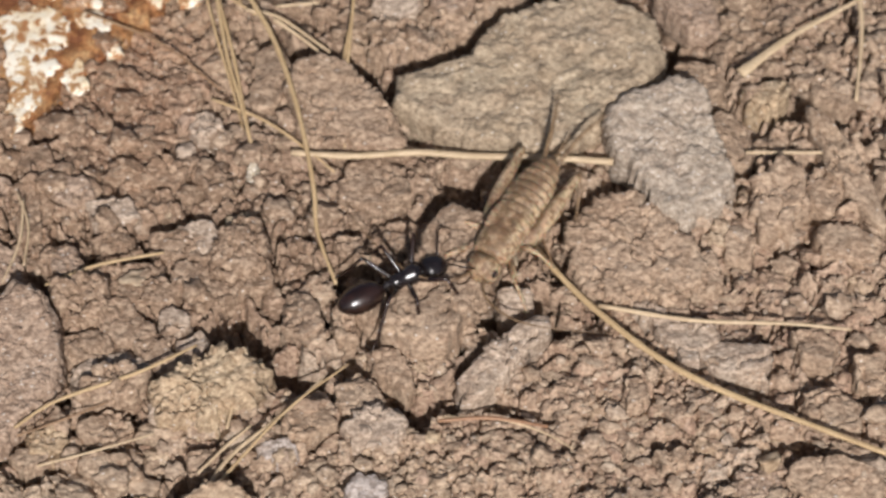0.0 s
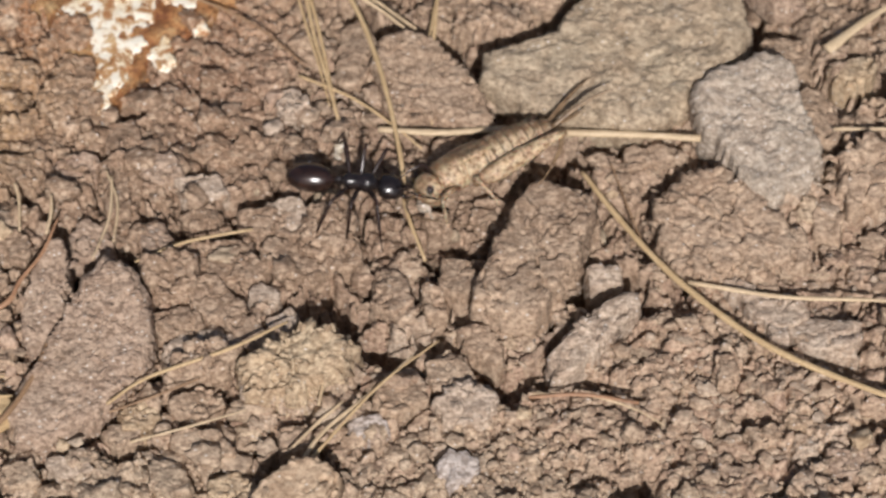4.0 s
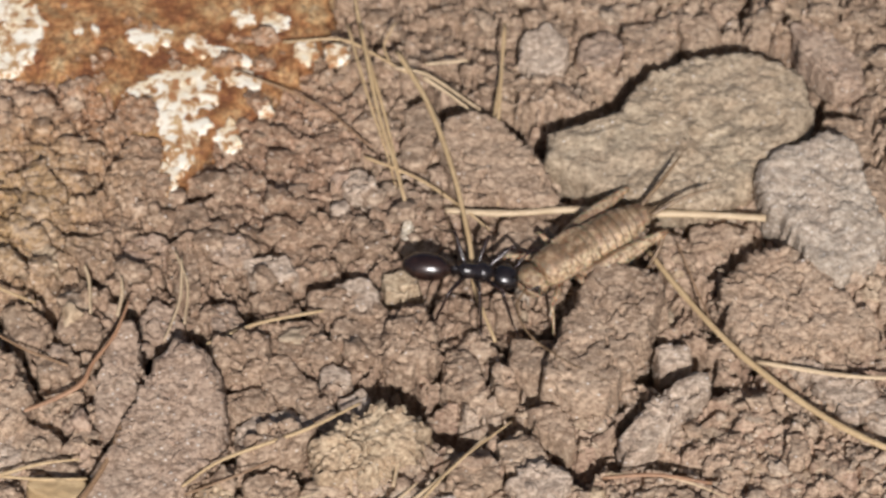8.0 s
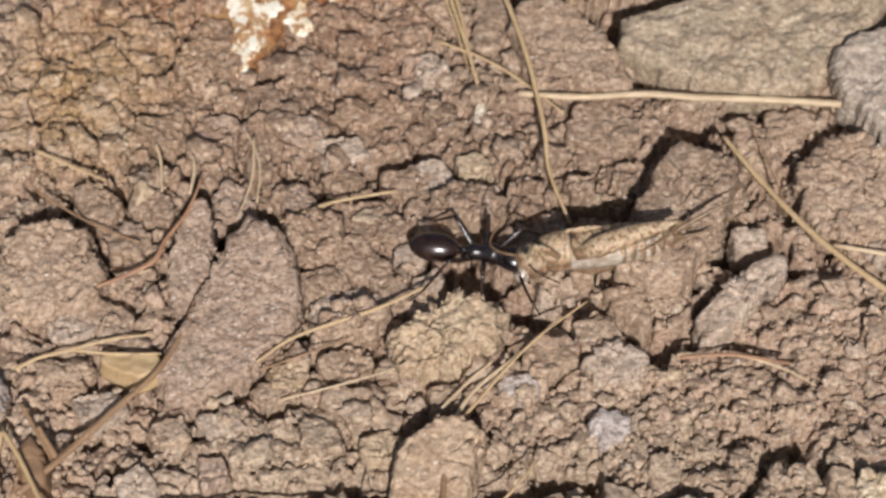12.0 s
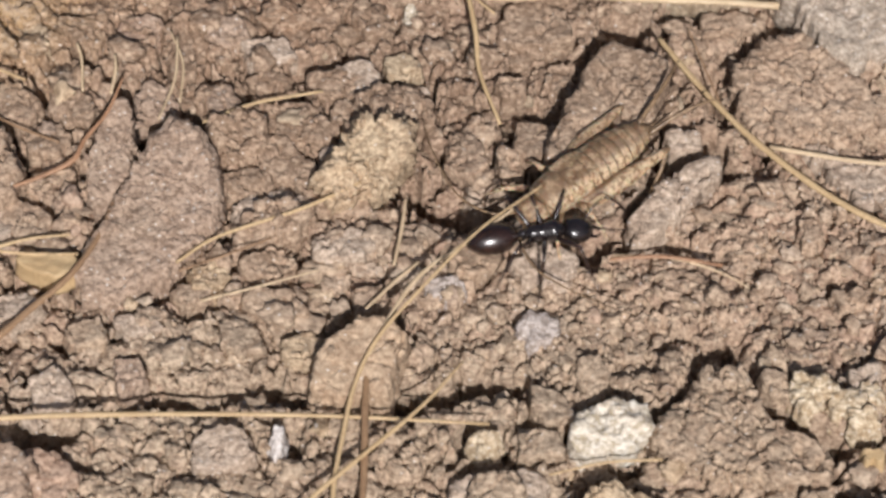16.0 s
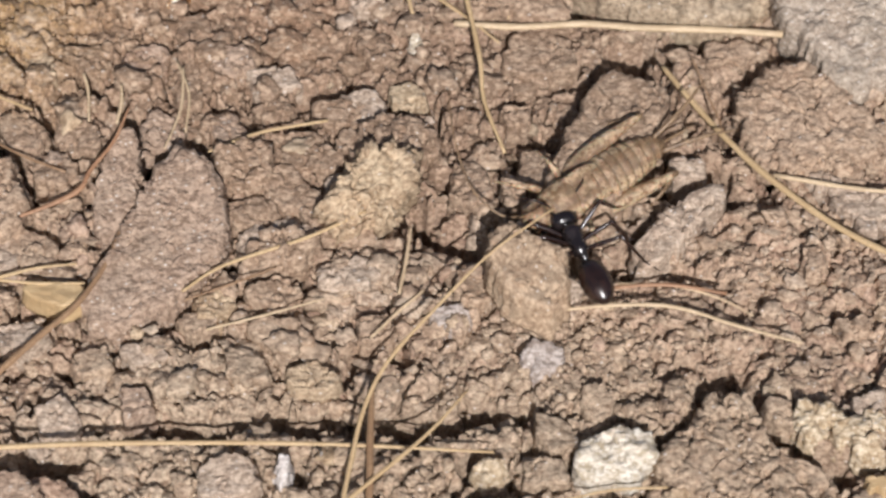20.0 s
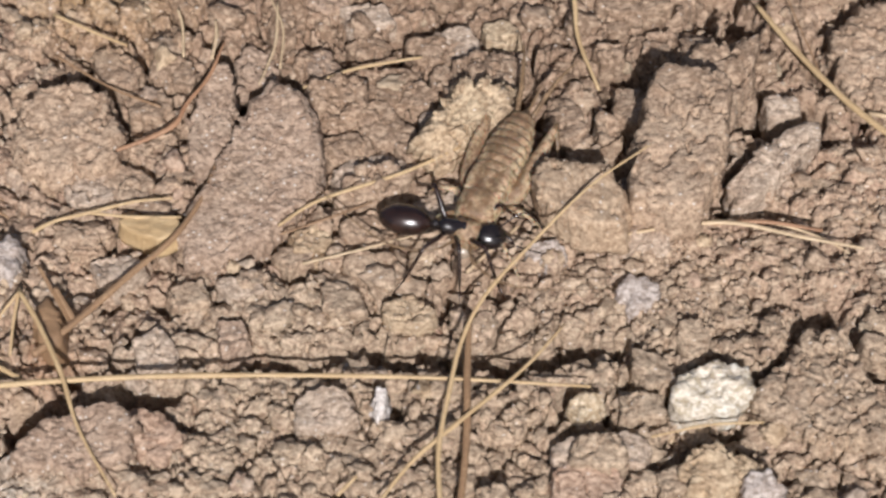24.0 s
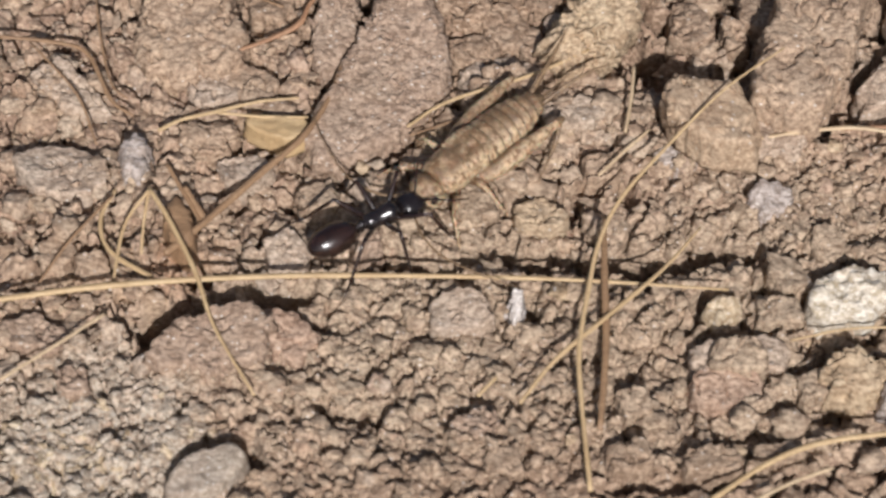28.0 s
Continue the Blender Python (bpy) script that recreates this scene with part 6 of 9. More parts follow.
rock("stone", 15.69, -27.48, (1.47, 1.48, 1.29, 0.93, 0.81, 1.39, 1.28, 1.45, 1.23, 1.45, 0.94, 1.18, 1.43, 1.25), 0.6, PALE_GRIT, "cream gritty pebble by a dark crack", "pebble", flat=2.5, rough=0.5, lumpy=0.2, ragged=0.4, group="cream pebbles by the crack")
rock("stone", 17.44, -26.73, (0.92, 0.85, 1.07, 0.65, 0.81, 0.94, 0.81, 1.00, 0.80, 0.97, 0.65, 0.66, 0.97, 1.14), 0.7, PALE_GRIT, "cream gritty pebble by a dark crack", "pebble", flat=2.5, rough=0.5, lumpy=0.2, ragged=0.4, group="cream pebbles by the crack")
rock("stone", 16.75, -28.94, (0.79, 1.08, 0.75, 0.78, 0.59, 0.80, 1.10, 0.78, 0.96, 0.88, 0.71, 0.72, 0.78, 1.03), 0.8, PALE_GRIT, "cream gritty pebble by a dark crack", "pebble", flat=2.5, rough=0.5, lumpy=0.2, ragged=0.4, group="cream pebbles by the crack")
rock("leaf_flake", 17.3, -31.65, (0.69, 0.66, 0.59, 0.49, 0.33, 0.70, 0.82, 0.57, 0.72, 0.74, 0.34, 0.40, 0.76, 0.69), 0.3, STRAW, "yellow scrap of dry leaf by a crack", "leaf", flat=5, rough=0.15)
rock("crust_piece", -36.8, 18.31, (1.89, 1.73, 1.79, 2.07, 1.57, 1.87, 1.89, 1.86, 1.65, 1.37, 1.54, 2.14, 1.45, 1.62, 1.92, 1.56), 0.7, CLOD, z=0.5, flat=5.0, rough=0.45, deep=2.0, crackle=0.3, parent=ground)
rock("crust_piece", -36.07, 14.28, (1.45, 1.84, 1.80, 1.85, 1.64, 2.11, 1.93, 1.71, 1.70, 1.50, 1.33, 1.76, 1.94, 1.52, 1.92, 1.50), 0.7, CLOD, z=0.5, flat=5.0, rough=0.45, deep=2.0, crackle=0.3, parent=ground)
rock("crust_piece", -37.26, 12.02, (1.92, 1.35, 1.26, 2.15, 1.52, 1.47, 1.71, 1.49, 1.87, 1.41, 1.92, 1.62, 1.84, 2.09, 1.73, 1.90), 0.7, CLOD, z=0.5, flat=5.0, rough=0.45, deep=2.0, crackle=0.3, parent=ground)
rock("crust_piece", -34.76, 11.44, (1.19, 1.20, 1.17, 0.90, 1.14, 1.06, 1.01, 0.84, 0.86, 0.98, 0.88, 1.08, 0.87, 0.90, 1.09, 0.97), 0.7, CLOD, z=0.5, flat=5.0, rough=0.45, deep=2.0, crackle=0.3, parent=ground)


def piece(x, y, radii, high, material, lean):
    """A loose piece of the dried crust, part of the ground."""
    near = sorted(soil_at(x + dx, y + dy) for dx in (-0.8, 0, 0.8) for dy in (-0.8, 0, 0.8))[4]
    return rock("crust_piece", x, y, radii, high, material, flat=7.0, rough=0.3, z=max(-0.35, min(0.25, 0.4 * near)), lean=lean, deep=2.4, crackle=0.45, parent=ground)


piece(-27.93, -5.17, (1.47, 1.35, 1.35, 1.47, 1.77, 2.11, 2.06, 2.18, 2.54, 2.47, 1.82, 1.54, 1.45, 1.49, 1.67, 2.08, 1.52, 1.69, 2.11, 3.17, 2.29, 1.71), 0.34, CLOD, (-0.08, 0.10))
piece(-24.98, -11.19, (2.49, 2.62, 2.52, 2.64, 2.16, 1.83, 1.71, 1.66, 1.68, 1.79, 2.02, 2.56, 2.74, 2.59, 2.44, 2.19, 1.79, 1.62, 1.61, 1.73, 2.05, 2.16), 0.56, GREY_CLOD, (-0.13, -0.02))
piece(-21.38, -9.71, (1.4, 1.24, 1.21, 1.28, 1.48, 1.44, 1.44, 1.57, 1.84, 2.02, 1.63, 1.17, 0.97, 0.89, 0.91, 1.05, 1.38, 2.06, 1.92, 1.73, 1.5, 1.43), 0.52, CLOD, (-0.11, 0.08))
piece(-20.31, -6.6, (1.04, 1.02, 0.97, 0.94, 1, 1.15, 1.39, 1.18, 1.11, 1.13, 1.25, 1.25, 1.01, 0.9, 0.89, 0.94, 1.1, 1.35, 1.22, 1.2, 1.29, 1.17), 0.35, GREY_CLOD, (-0.03, 0.01))
piece(-18.8, -8.9, (0.94, 1.11, 1.31, 1.31, 1.43, 1.16, 0.98, 0.91, 0.92, 1.01, 1.2, 1.06, 1.03, 1.08, 1.24, 1.51, 1.21, 1.08, 1.05, 0.97, 0.88, 0.87), 0.49, GREY_CLOD, (0.03, 0.08))
piece(-24.21, -6.68, (1.72, 1.53, 1.48, 1.5, 1.63, 1.96, 2.33, 2.19, 2.24, 2.37, 1.85, 1.63, 1.56, 1.63, 1.71, 1.76, 1.97, 2.12, 2.12, 2.3, 2.25, 2.16), 0.73, CLOD, (-0.07, 0.05))
piece(-26.4, -9.07, (1.48, 1.91, 1.64, 1.55, 1.19, 0.92, 0.8, 0.77, 0.79, 0.9, 1.15, 1.37, 1.73, 1.76, 1.64, 1.53, 0.75, 0.52, 0.5, 0.53, 0.63, 0.84), 0.61, CLOD, (-0.07, -0.16))
piece(-19.66, 0.21, (2.91, 2.05, 1.6, 1.36, 1.28, 1.3, 1.45, 1.64, 1.79, 2.17, 3.06, 2.78, 2.4, 1.75, 1.37, 1.21, 1.15, 1.19, 1.34, 1.68, 2.56, 2.97), 0.74, CLOD, (-0.06, -0.06))
piece(-22.41, -3.9, (2.6, 1.82, 1.41, 1.17, 1.08, 1.08, 1.18, 1.43, 1.87, 2.14, 2.75, 2.24, 1.86, 1.65, 1.35, 1.22, 1.2, 1.29, 1.52, 1.64, 1.9, 2.51), 0.7, CLOD, (0.03, -0.01))
piece(-19.17, -2.57, (1.52, 1.46, 1.52, 1.32, 1.2, 1.18, 1.27, 1.5, 1.58, 1.45, 1.45, 1.58, 1.68, 1.38, 1.25, 1.24, 1.34, 1.36, 1.31, 1.37, 1.56, 1.73), 0.65, CLOD, (-0.15, 0.07))
piece(-33.76, -1.46, (1.57, 1.47, 1.5, 1.66, 1.76, 1.77, 1.93, 2.09, 1.76, 1.63, 1.63, 1.54, 1.57, 1.76, 2.13, 1.78, 1.63, 1.64, 1.65, 1.79, 2.15, 1.85), 0.47, BROWN_CLOD, (-0.13, 0.05))
piece(-29.48, -0.89, (1.42, 1.26, 1.23, 1.29, 1.49, 1.23, 1.13, 1.13, 1.22, 1.33, 1.26, 1.29, 1.44, 1.49, 1.24, 1.14, 1.15, 1.25, 1.22, 1.18, 1.23, 1.42), 0.72, CLOD, (-0.09, 0.04))
piece(-25.29, 0.93, (1.44, 1.29, 1.25, 1.32, 1.26, 1, 0.89, 0.86, 0.91, 1.06, 1.39, 1.68, 1.35, 1.2, 1.18, 1.25, 1.04, 0.94, 0.92, 0.98, 1.15, 1.55), 0.43, CLOD, (0.08, 0.07))
piece(-40.16, -1.8, (1.74, 1.71, 1.49, 1.43, 1.49, 1.69, 1.81, 1.66, 1.67, 1.82, 1.75, 1.64, 1.67, 1.61, 1.52, 1.55, 1.73, 1.63, 1.63, 1.77, 1.83, 1.71), 0.4, CLOD, (0.11, 0.05))
piece(-44.21, -1.49, (1.93, 1.59, 1.45, 1.44, 1.56, 1.86, 2.01, 2.04, 2.25, 2.35, 1.77, 1.51, 1.42, 1.46, 1.63, 1.81, 1.78, 1.91, 2.25, 2.19, 1.95, 1.89), 0.61, CLOD, (0.10, -0.02))
piece(-41.52, -5.14, (1.69, 1.49, 1.43, 1.49, 1.64, 1.41, 1.33, 1.36, 1.53, 1.91, 1.73, 1.52, 1.45, 1.52, 1.48, 1.34, 1.32, 1.41, 1.67, 1.71, 1.58, 1.6), 0.64, CLOD, (0.12, -0.13))
piece(-44.52, -7.56, (1.41, 1.28, 1.27, 1.36, 1.62, 1.93, 2.11, 2.54, 1.83, 1.35, 1.15, 1.07, 1.09, 1.2, 1.48, 2.15, 2.08, 1.94, 1.97, 1.92, 1.63, 1.52), 0.68, CLOD, (-0.03, -0.01))
piece(-43.04, -12.09, (2.38, 2.2, 1.79, 1.61, 1.59, 1.7, 1.67, 1.76, 2.04, 2.7, 2.33, 2.17, 2.21, 2.08, 1.72, 1.58, 1.54, 1.54, 1.68, 2.03, 2.6, 2.38), 0.37, CLOD, (0.06, -0.07))
piece(-43.79, 10.83, (1.54, 1.69, 1.7, 1.74, 1.94, 2.34, 2.14, 2.13, 2.13, 1.75, 1.59, 1.58, 1.7, 1.64, 1.71, 1.97, 2.17, 2.17, 2.36, 1.98, 1.66, 1.53), 0.69, CLOD, (-0.07, 0.02))
piece(-31.96, 8.72, (1.28, 1.24, 1.31, 1.52, 1.79, 1.51, 1.41, 1.43, 1.57, 1.58, 1.36, 1.29, 1.32, 1.48, 1.55, 1.43, 1.44, 1.57, 1.67, 1.5, 1.48, 1.44), 0.48, CLOD, (0.04, -0.10))
piece(-35.29, 5.77, (1.54, 1.71, 1.69, 1.46, 1.39, 1.29, 1.13, 1.09, 1.13, 1.29, 1.66, 1.83, 1.57, 1.47, 1.51, 1.45, 1.22, 1.14, 1.16, 1.28, 1.57, 1.51), 0.38, RED_CLOD, (0.08, 0.08))
piece(-32.07, 3.65, (0.9, 0.9, 0.99, 1.2, 1.7, 3.4, 3.42, 2.43, 1.45, 1.1, 0.94, 0.89, 0.91, 1.02, 1.28, 1.92, 2.97, 3.36, 2.86, 1.6, 1.16, 0.97), 0.56, CLOD, (0.13, -0.09))
piece(-28.71, 5.28, (1.61, 1.47, 1.45, 1.56, 1.51, 1.33, 1.29, 1.35, 1.55, 1.61, 1.52, 1.55, 1.73, 1.5, 1.42, 1.46, 1.56, 1.36, 1.29, 1.33, 1.5, 1.9), 0.68, BROWN_CLOD, (-0.11, 0.15))
piece(-21.65, 7.44, (1.79, 1.5, 1.33, 1.29, 1.35, 1.56, 1.61, 1.48, 1.49, 1.63, 1.78, 1.56, 1.5, 1.56, 1.44, 1.31, 1.29, 1.39, 1.65, 1.7, 1.59, 1.61), 0.58, CLOD, (0.03, 0.15))
piece(-18.77, 11.85, (1.34, 1.23, 1.22, 1.33, 1.59, 1.44, 1.38, 1.43, 1.63, 1.43, 1.29, 1.27, 1.37, 1.49, 1.34, 1.31, 1.39, 1.62, 1.44, 1.38, 1.45, 1.62), 0.65, GREY_CLOD, (0.09, -0.14))
piece(-39.81, 5.63, (1.57, 1.43, 1.43, 1.55, 1.58, 1.37, 1.31, 1.35, 1.52, 1.93, 2.01, 1.52, 1.31, 1.23, 1.27, 1.42, 1.77, 1.58, 1.5, 1.54, 1.74, 1.9), 0.47, CLOD, (-0.13, -0.10))
piece(-43.48, 5.1, (0.89, 0.86, 0.89, 1.02, 1.1, 1.1, 1.21, 1.46, 1.77, 1.17, 0.93, 0.83, 0.81, 0.85, 0.99, 1.3, 1.23, 1.23, 1.34, 1.62, 1.29, 1.01), 0.4, YELLOW_CLOD, (0.11, -0.12))
piece(-25.97, 3.62, (1.6, 1.43, 1.39, 1.47, 1.28, 1.1, 1.04, 1.07, 1.2, 1.49, 1.71, 1.42, 1.31, 1.32, 1.44, 1.53, 1.21, 1.08, 1.05, 1.11, 1.28, 1.68), 0.43, GREY_CLOD, (-0.00, 0.11))
piece(-5.65, -4.79, (1.57, 1.51, 1.57, 1.79, 1.72, 1.69, 1.8, 2.11, 1.94, 1.57, 1.42, 1.39, 1.49, 1.75, 1.74, 1.72, 1.86, 2.07, 1.77, 1.66, 1.7, 1.78), 0.73, CLOD, (0.07, -0.09))
piece(-10.69, -6.09, (1.49, 1.44, 1.51, 1.73, 2.05, 2.02, 2.17, 2.56, 1.94, 1.59, 1.45, 1.44, 1.56, 1.86, 1.91, 1.89, 2.04, 2.16, 2.01, 2.04, 2.14, 1.68), 0.55, CLOD, (0.07, -0.14))
piece(-7.41, -6.88, (0.91, 0.9, 0.97, 1.14, 1.21, 1.21, 1.32, 1.6, 1.43, 1.03, 0.86, 0.8, 0.8, 0.88, 1.06, 1.5, 1.4, 1.29, 1.29, 1.4, 1.24, 1.01), 0.61, CLOD, (-0.04, 0.03))
piece(-3.79, -10.65, (1.27, 1.16, 1.16, 1.25, 1.5, 1.72, 1.63, 1.67, 1.88, 2.36, 1.72, 1.36, 1.2, 1.16, 1.14, 1.16, 1.28, 1.58, 2.3, 2.11, 1.86, 1.54), 0.6, CLOD, (0.05, 0.01))
piece(-6.24, -13.57, (1.85, 1.77, 1.63, 1.64, 1.8, 1.61, 1.53, 1.57, 1.76, 2.17, 1.79, 1.64, 1.63, 1.77, 1.74, 1.55, 1.51, 1.6, 1.86, 1.85, 1.7, 1.7), 0.55, CLOD, (-0.10, -0.00))
piece(-4.6, -15.85, (1.62, 1.54, 1.6, 1.81, 1.56, 1.28, 1.17, 1.16, 1.25, 1.48, 1.9, 1.71, 1.69, 1.81, 1.69, 1.32, 1.16, 1.11, 1.16, 1.33, 1.71, 1.86), 0.36, GREY_CLOD, (-0.01, 0.01))
piece(-9.93, -15.09, (1.98, 1.88, 1.94, 2.19, 1.88, 1.73, 1.73, 1.89, 2.27, 1.95, 1.81, 1.82, 2, 1.97, 1.97, 2.15, 1.99, 1.73, 1.64, 1.7, 1.92, 2.29), 0.65, CLOD, (-0.03, -0.15))
piece(5.53, -4.63, (1.27, 1.3, 1.46, 1.57, 1.19, 1.03, 0.97, 1, 1.12, 1.4, 1.42, 1.29, 1.28, 1.38, 1.64, 1.24, 1.06, 1, 1.02, 1.14, 1.42, 1.35), 0.54, GREY_CLOD, (-0.09, 0.08))
piece(16.55, -4.58, (1.8, 1.44, 1.14, 1.01, 0.98, 1.04, 1.2, 1.39, 1.67, 2.35, 1.86, 1.61, 1.52, 1.5, 1.18, 1.04, 1, 1.04, 1.2, 1.55, 2.44, 1.99), 0.47, CLOD, (-0.04, 0.13))
piece(18.33, -7.54, (2.3, 2.19, 2.09, 1.6, 1.39, 1.32, 1.37, 1.54, 1.95, 2.99, 2.52, 2.17, 1.93, 1.65, 1.55, 1.59, 1.78, 1.83, 1.79, 1.9, 2.22, 2.65), 0.48, GREY_CLOD, (-0.05, -0.05))
piece(14.33, -12.89, (0.92, 0.87, 0.89, 1, 1.25, 1.35, 1.21, 1.19, 1.26, 1, 0.85, 0.79, 0.8, 0.89, 1.09, 1.57, 1.29, 1.1, 1.03, 1.05, 1.16, 1.06), 0.52, CLOD, (-0.13, 0.01))
piece(20.06, -2.34, (1.13, 1.12, 1.2, 1.42, 1.94, 1.92, 1.76, 1.77, 1.61, 1.31, 1.18, 1.16, 1.24, 1.35, 1.47, 1.76, 2.04, 1.74, 1.62, 1.65, 1.52, 1.24), 0.71, CLOD, (0.02, 0.08))
piece(-3.78, 25.29, (1.93, 2.07, 2.31, 2.31, 2.52, 2.99, 2.58, 2.45, 2.52, 2.28, 2.02, 1.94, 2.04, 2.33, 2.28, 2.42, 2.83, 2.74, 2.53, 2.54, 2.14, 1.95), 0.73, GREY_CLOD, (0.11, 0.08))
piece(0.89, 25.6, (2.02, 1.82, 1.79, 1.91, 2.24, 1.91, 1.78, 1.8, 1.98, 1.83, 1.73, 1.76, 1.97, 2.07, 1.91, 1.92, 2.1, 1.87, 1.68, 1.65, 1.75, 2.05), 0.67, BROWN_CLOD, (0.10, -0.08))
piece(5.04, 26.55, (2.32, 2.2, 2.27, 2.55, 2.53, 2.21, 2.11, 2.19, 2.49, 2.65, 2.25, 2.1, 2.13, 2.36, 2.54, 2.26, 2.2, 2.32, 2.69, 2.41, 2.2, 2.19), 0.52, CLOD, (-0.05, -0.08))
piece(9.31, 27.67, (1.63, 1.55, 1.61, 1.82, 1.89, 1.5, 1.33, 1.28, 1.35, 1.56, 1.89, 1.64, 1.56, 1.61, 1.81, 1.89, 1.5, 1.33, 1.29, 1.35, 1.56, 1.88), 0.56, CLOD, (-0.06, 0.04))
piece(19.69, 25.12, (2.08, 1.8, 1.72, 1.77, 2.01, 2.54, 3.74, 3.83, 4.28, 3.34, 2.49, 2.09, 1.81, 1.72, 1.78, 2, 2.53, 3.56, 3.88, 4.69, 3.23, 2.6), 0.56, BROWN_CLOD, (-0.13, -0.02))
piece(-13.82, 16.88, (1.93, 1.98, 2.01, 2.23, 2.75, 3.74, 3.42, 2.92, 1.97, 1.58, 1.42, 1.39, 1.48, 1.72, 2.29, 3.56, 3.58, 3.26, 2.32, 1.93, 1.77, 1.77), 0.48, CLOD, (0.07, -0.13))
piece(-5.39, 6.9, (2.33, 2.46, 2.11, 1.98, 2.03, 2.27, 2.07, 2.01, 2.12, 2.45, 2.38, 2.11, 2.05, 2.16, 2.49, 2.21, 1.93, 1.85, 1.93, 2.2, 2.42, 2.28), 0.38, CLOD, (0.00, -0.03))
piece(9.39, 6.71, (2.94, 2.38, 1.99, 1.46, 1.14, 0.99, 0.95, 0.99, 1.13, 1.45, 2.18, 2.13, 2.25, 2.62, 1.56, 1.12, 0.93, 0.85, 0.85, 0.92, 1.11, 1.55), 0.6, CLOD, (-0.05, -0.10))
piece(22.77, 10.47, (1.74, 1.63, 1.56, 1.62, 1.85, 2.36, 2.9, 2.88, 2.81, 1.92, 1.55, 1.4, 1.37, 1.46, 1.61, 1.89, 2.53, 3.03, 2.95, 2.28, 1.89, 1.74), 0.72, CLOD, (-0.08, -0.11))
piece(20.65, 16.85, (1.88, 1.78, 1.84, 1.81, 1.59, 1.54, 1.61, 1.85, 2.4, 2.39, 1.89, 1.67, 1.61, 1.7, 1.67, 1.75, 2, 1.96, 1.86, 1.93, 2.17, 2.17), 0.43, CLOD, (-0.05, -0.09))
piece(25.74, 14.88, (1.95, 1.92, 2.06, 1.92, 1.48, 1.29, 1.23, 1.28, 1.45, 1.86, 2, 1.8, 1.77, 1.74, 1.68, 1.76, 1.86, 1.51, 1.36, 1.34, 1.44, 1.69), 0.54, YELLOW_CLOD, (0.14, -0.12))
piece(31.12, 15.51, (1.83, 1.51, 1.38, 1.38, 1.49, 1.78, 1.92, 1.77, 1.79, 1.96, 1.92, 1.74, 1.72, 1.67, 1.46, 1.39, 1.44, 1.64, 2.09, 1.98, 1.89, 1.96), 0.49, CLOD, (0.05, 0.12))
piece(29.8, 5.65, (1.51, 1.5, 1.61, 1.9, 2.59, 2.44, 2.13, 2.03, 1.98, 1.6, 1.44, 1.41, 1.5, 1.76, 2.23, 2.24, 2.43, 2.43, 1.92, 1.7, 1.65, 1.67), 0.75, CLOD, (-0.11, 0.01))
piece(31.26, 0.57, (2.65, 2.35, 2.04, 1.94, 2.01, 1.78, 1.7, 1.77, 2.01, 2.57, 2.68, 2.38, 2.31, 2.44, 1.92, 1.68, 1.61, 1.67, 1.9, 2.44, 2.44, 2.44), 0.7, CLOD, (-0.14, 0.03))
piece(22.68, 0.35, (1.31, 1.49, 1.37, 1.19, 1.13, 1.17, 1.32, 1.67, 1.67, 1.33, 1.19, 1.16, 1.23, 1.44, 1.4, 1.27, 1.25, 1.34, 1.59, 1.53, 1.33, 1.27), 0.38, CLOD, (0.09, 0.14))
piece(27.97, -8.72, (1.78, 1.73, 1.49, 1.41, 1.45, 1.55, 1.49, 1.57, 1.8, 2.11, 1.67, 1.48, 1.43, 1.5, 1.66, 1.5, 1.48, 1.59, 1.87, 1.73, 1.6, 1.62), 0.54, CLOD, (-0.16, -0.14))
piece(21.74, -9.73, (2.81, 2.95, 1.85, 1.44, 1.25, 1.2, 1.25, 1.42, 1.89, 3.36, 2.78, 2.55, 2.16, 1.92, 1.87, 1.84, 1.61, 1.55, 1.61, 1.84, 2.36, 2.71), 0.49, GREY_CLOD, (0.11, -0.08))
piece(18.48, -9.56, (0.67, 0.69, 0.77, 0.97, 1.15, 0.94, 0.86, 0.85, 0.91, 1.05, 0.84, 0.76, 0.74, 0.78, 0.91, 1.01, 0.93, 0.93, 1.01, 1.09, 0.83, 0.71), 0.6, GREY_CLOD, (-0.03, -0.08))
piece(28.89, -14.4, (2.53, 1.96, 1.71, 1.63, 1.69, 1.92, 1.84, 1.89, 2.12, 2.66, 2.46, 2.41, 1.95, 1.74, 1.69, 1.69, 1.65, 1.74, 2.03, 2.5, 2.33, 2.36), 0.62, CLOD, (-0.06, -0.04))
piece(31.88, -11.18, (1.06, 1.13, 1.33, 1.8, 1.75, 1.5, 1.42, 1.45, 1.63, 1.48, 1.26, 1.18, 1.2, 1.33, 1.64, 1.55, 1.53, 1.65, 1.95, 1.46, 1.19, 1.07), 0.64, CLOD, (-0.00, 0.09))
piece(14.05, -13.35, (0.7, 0.7, 0.75, 0.9, 1.23, 1.19, 0.95, 0.85, 0.83, 0.89, 0.83, 0.75, 0.73, 0.78, 0.92, 1.24, 1.13, 0.96, 0.9, 0.91, 0.94, 0.77), 0.53, CLOD, (-0.11, -0.02))
piece(28.55, -20.43, (3.54, 3.12, 2.29, 1.93, 1.8, 1.82, 1.85, 1.97, 2.31, 3.08, 3.54, 3.68, 2.96, 2.43, 2.21, 1.85, 1.7, 1.7, 1.85, 2.23, 3.12, 3.6), 0.69, CLOD, (0.02, 0.15))
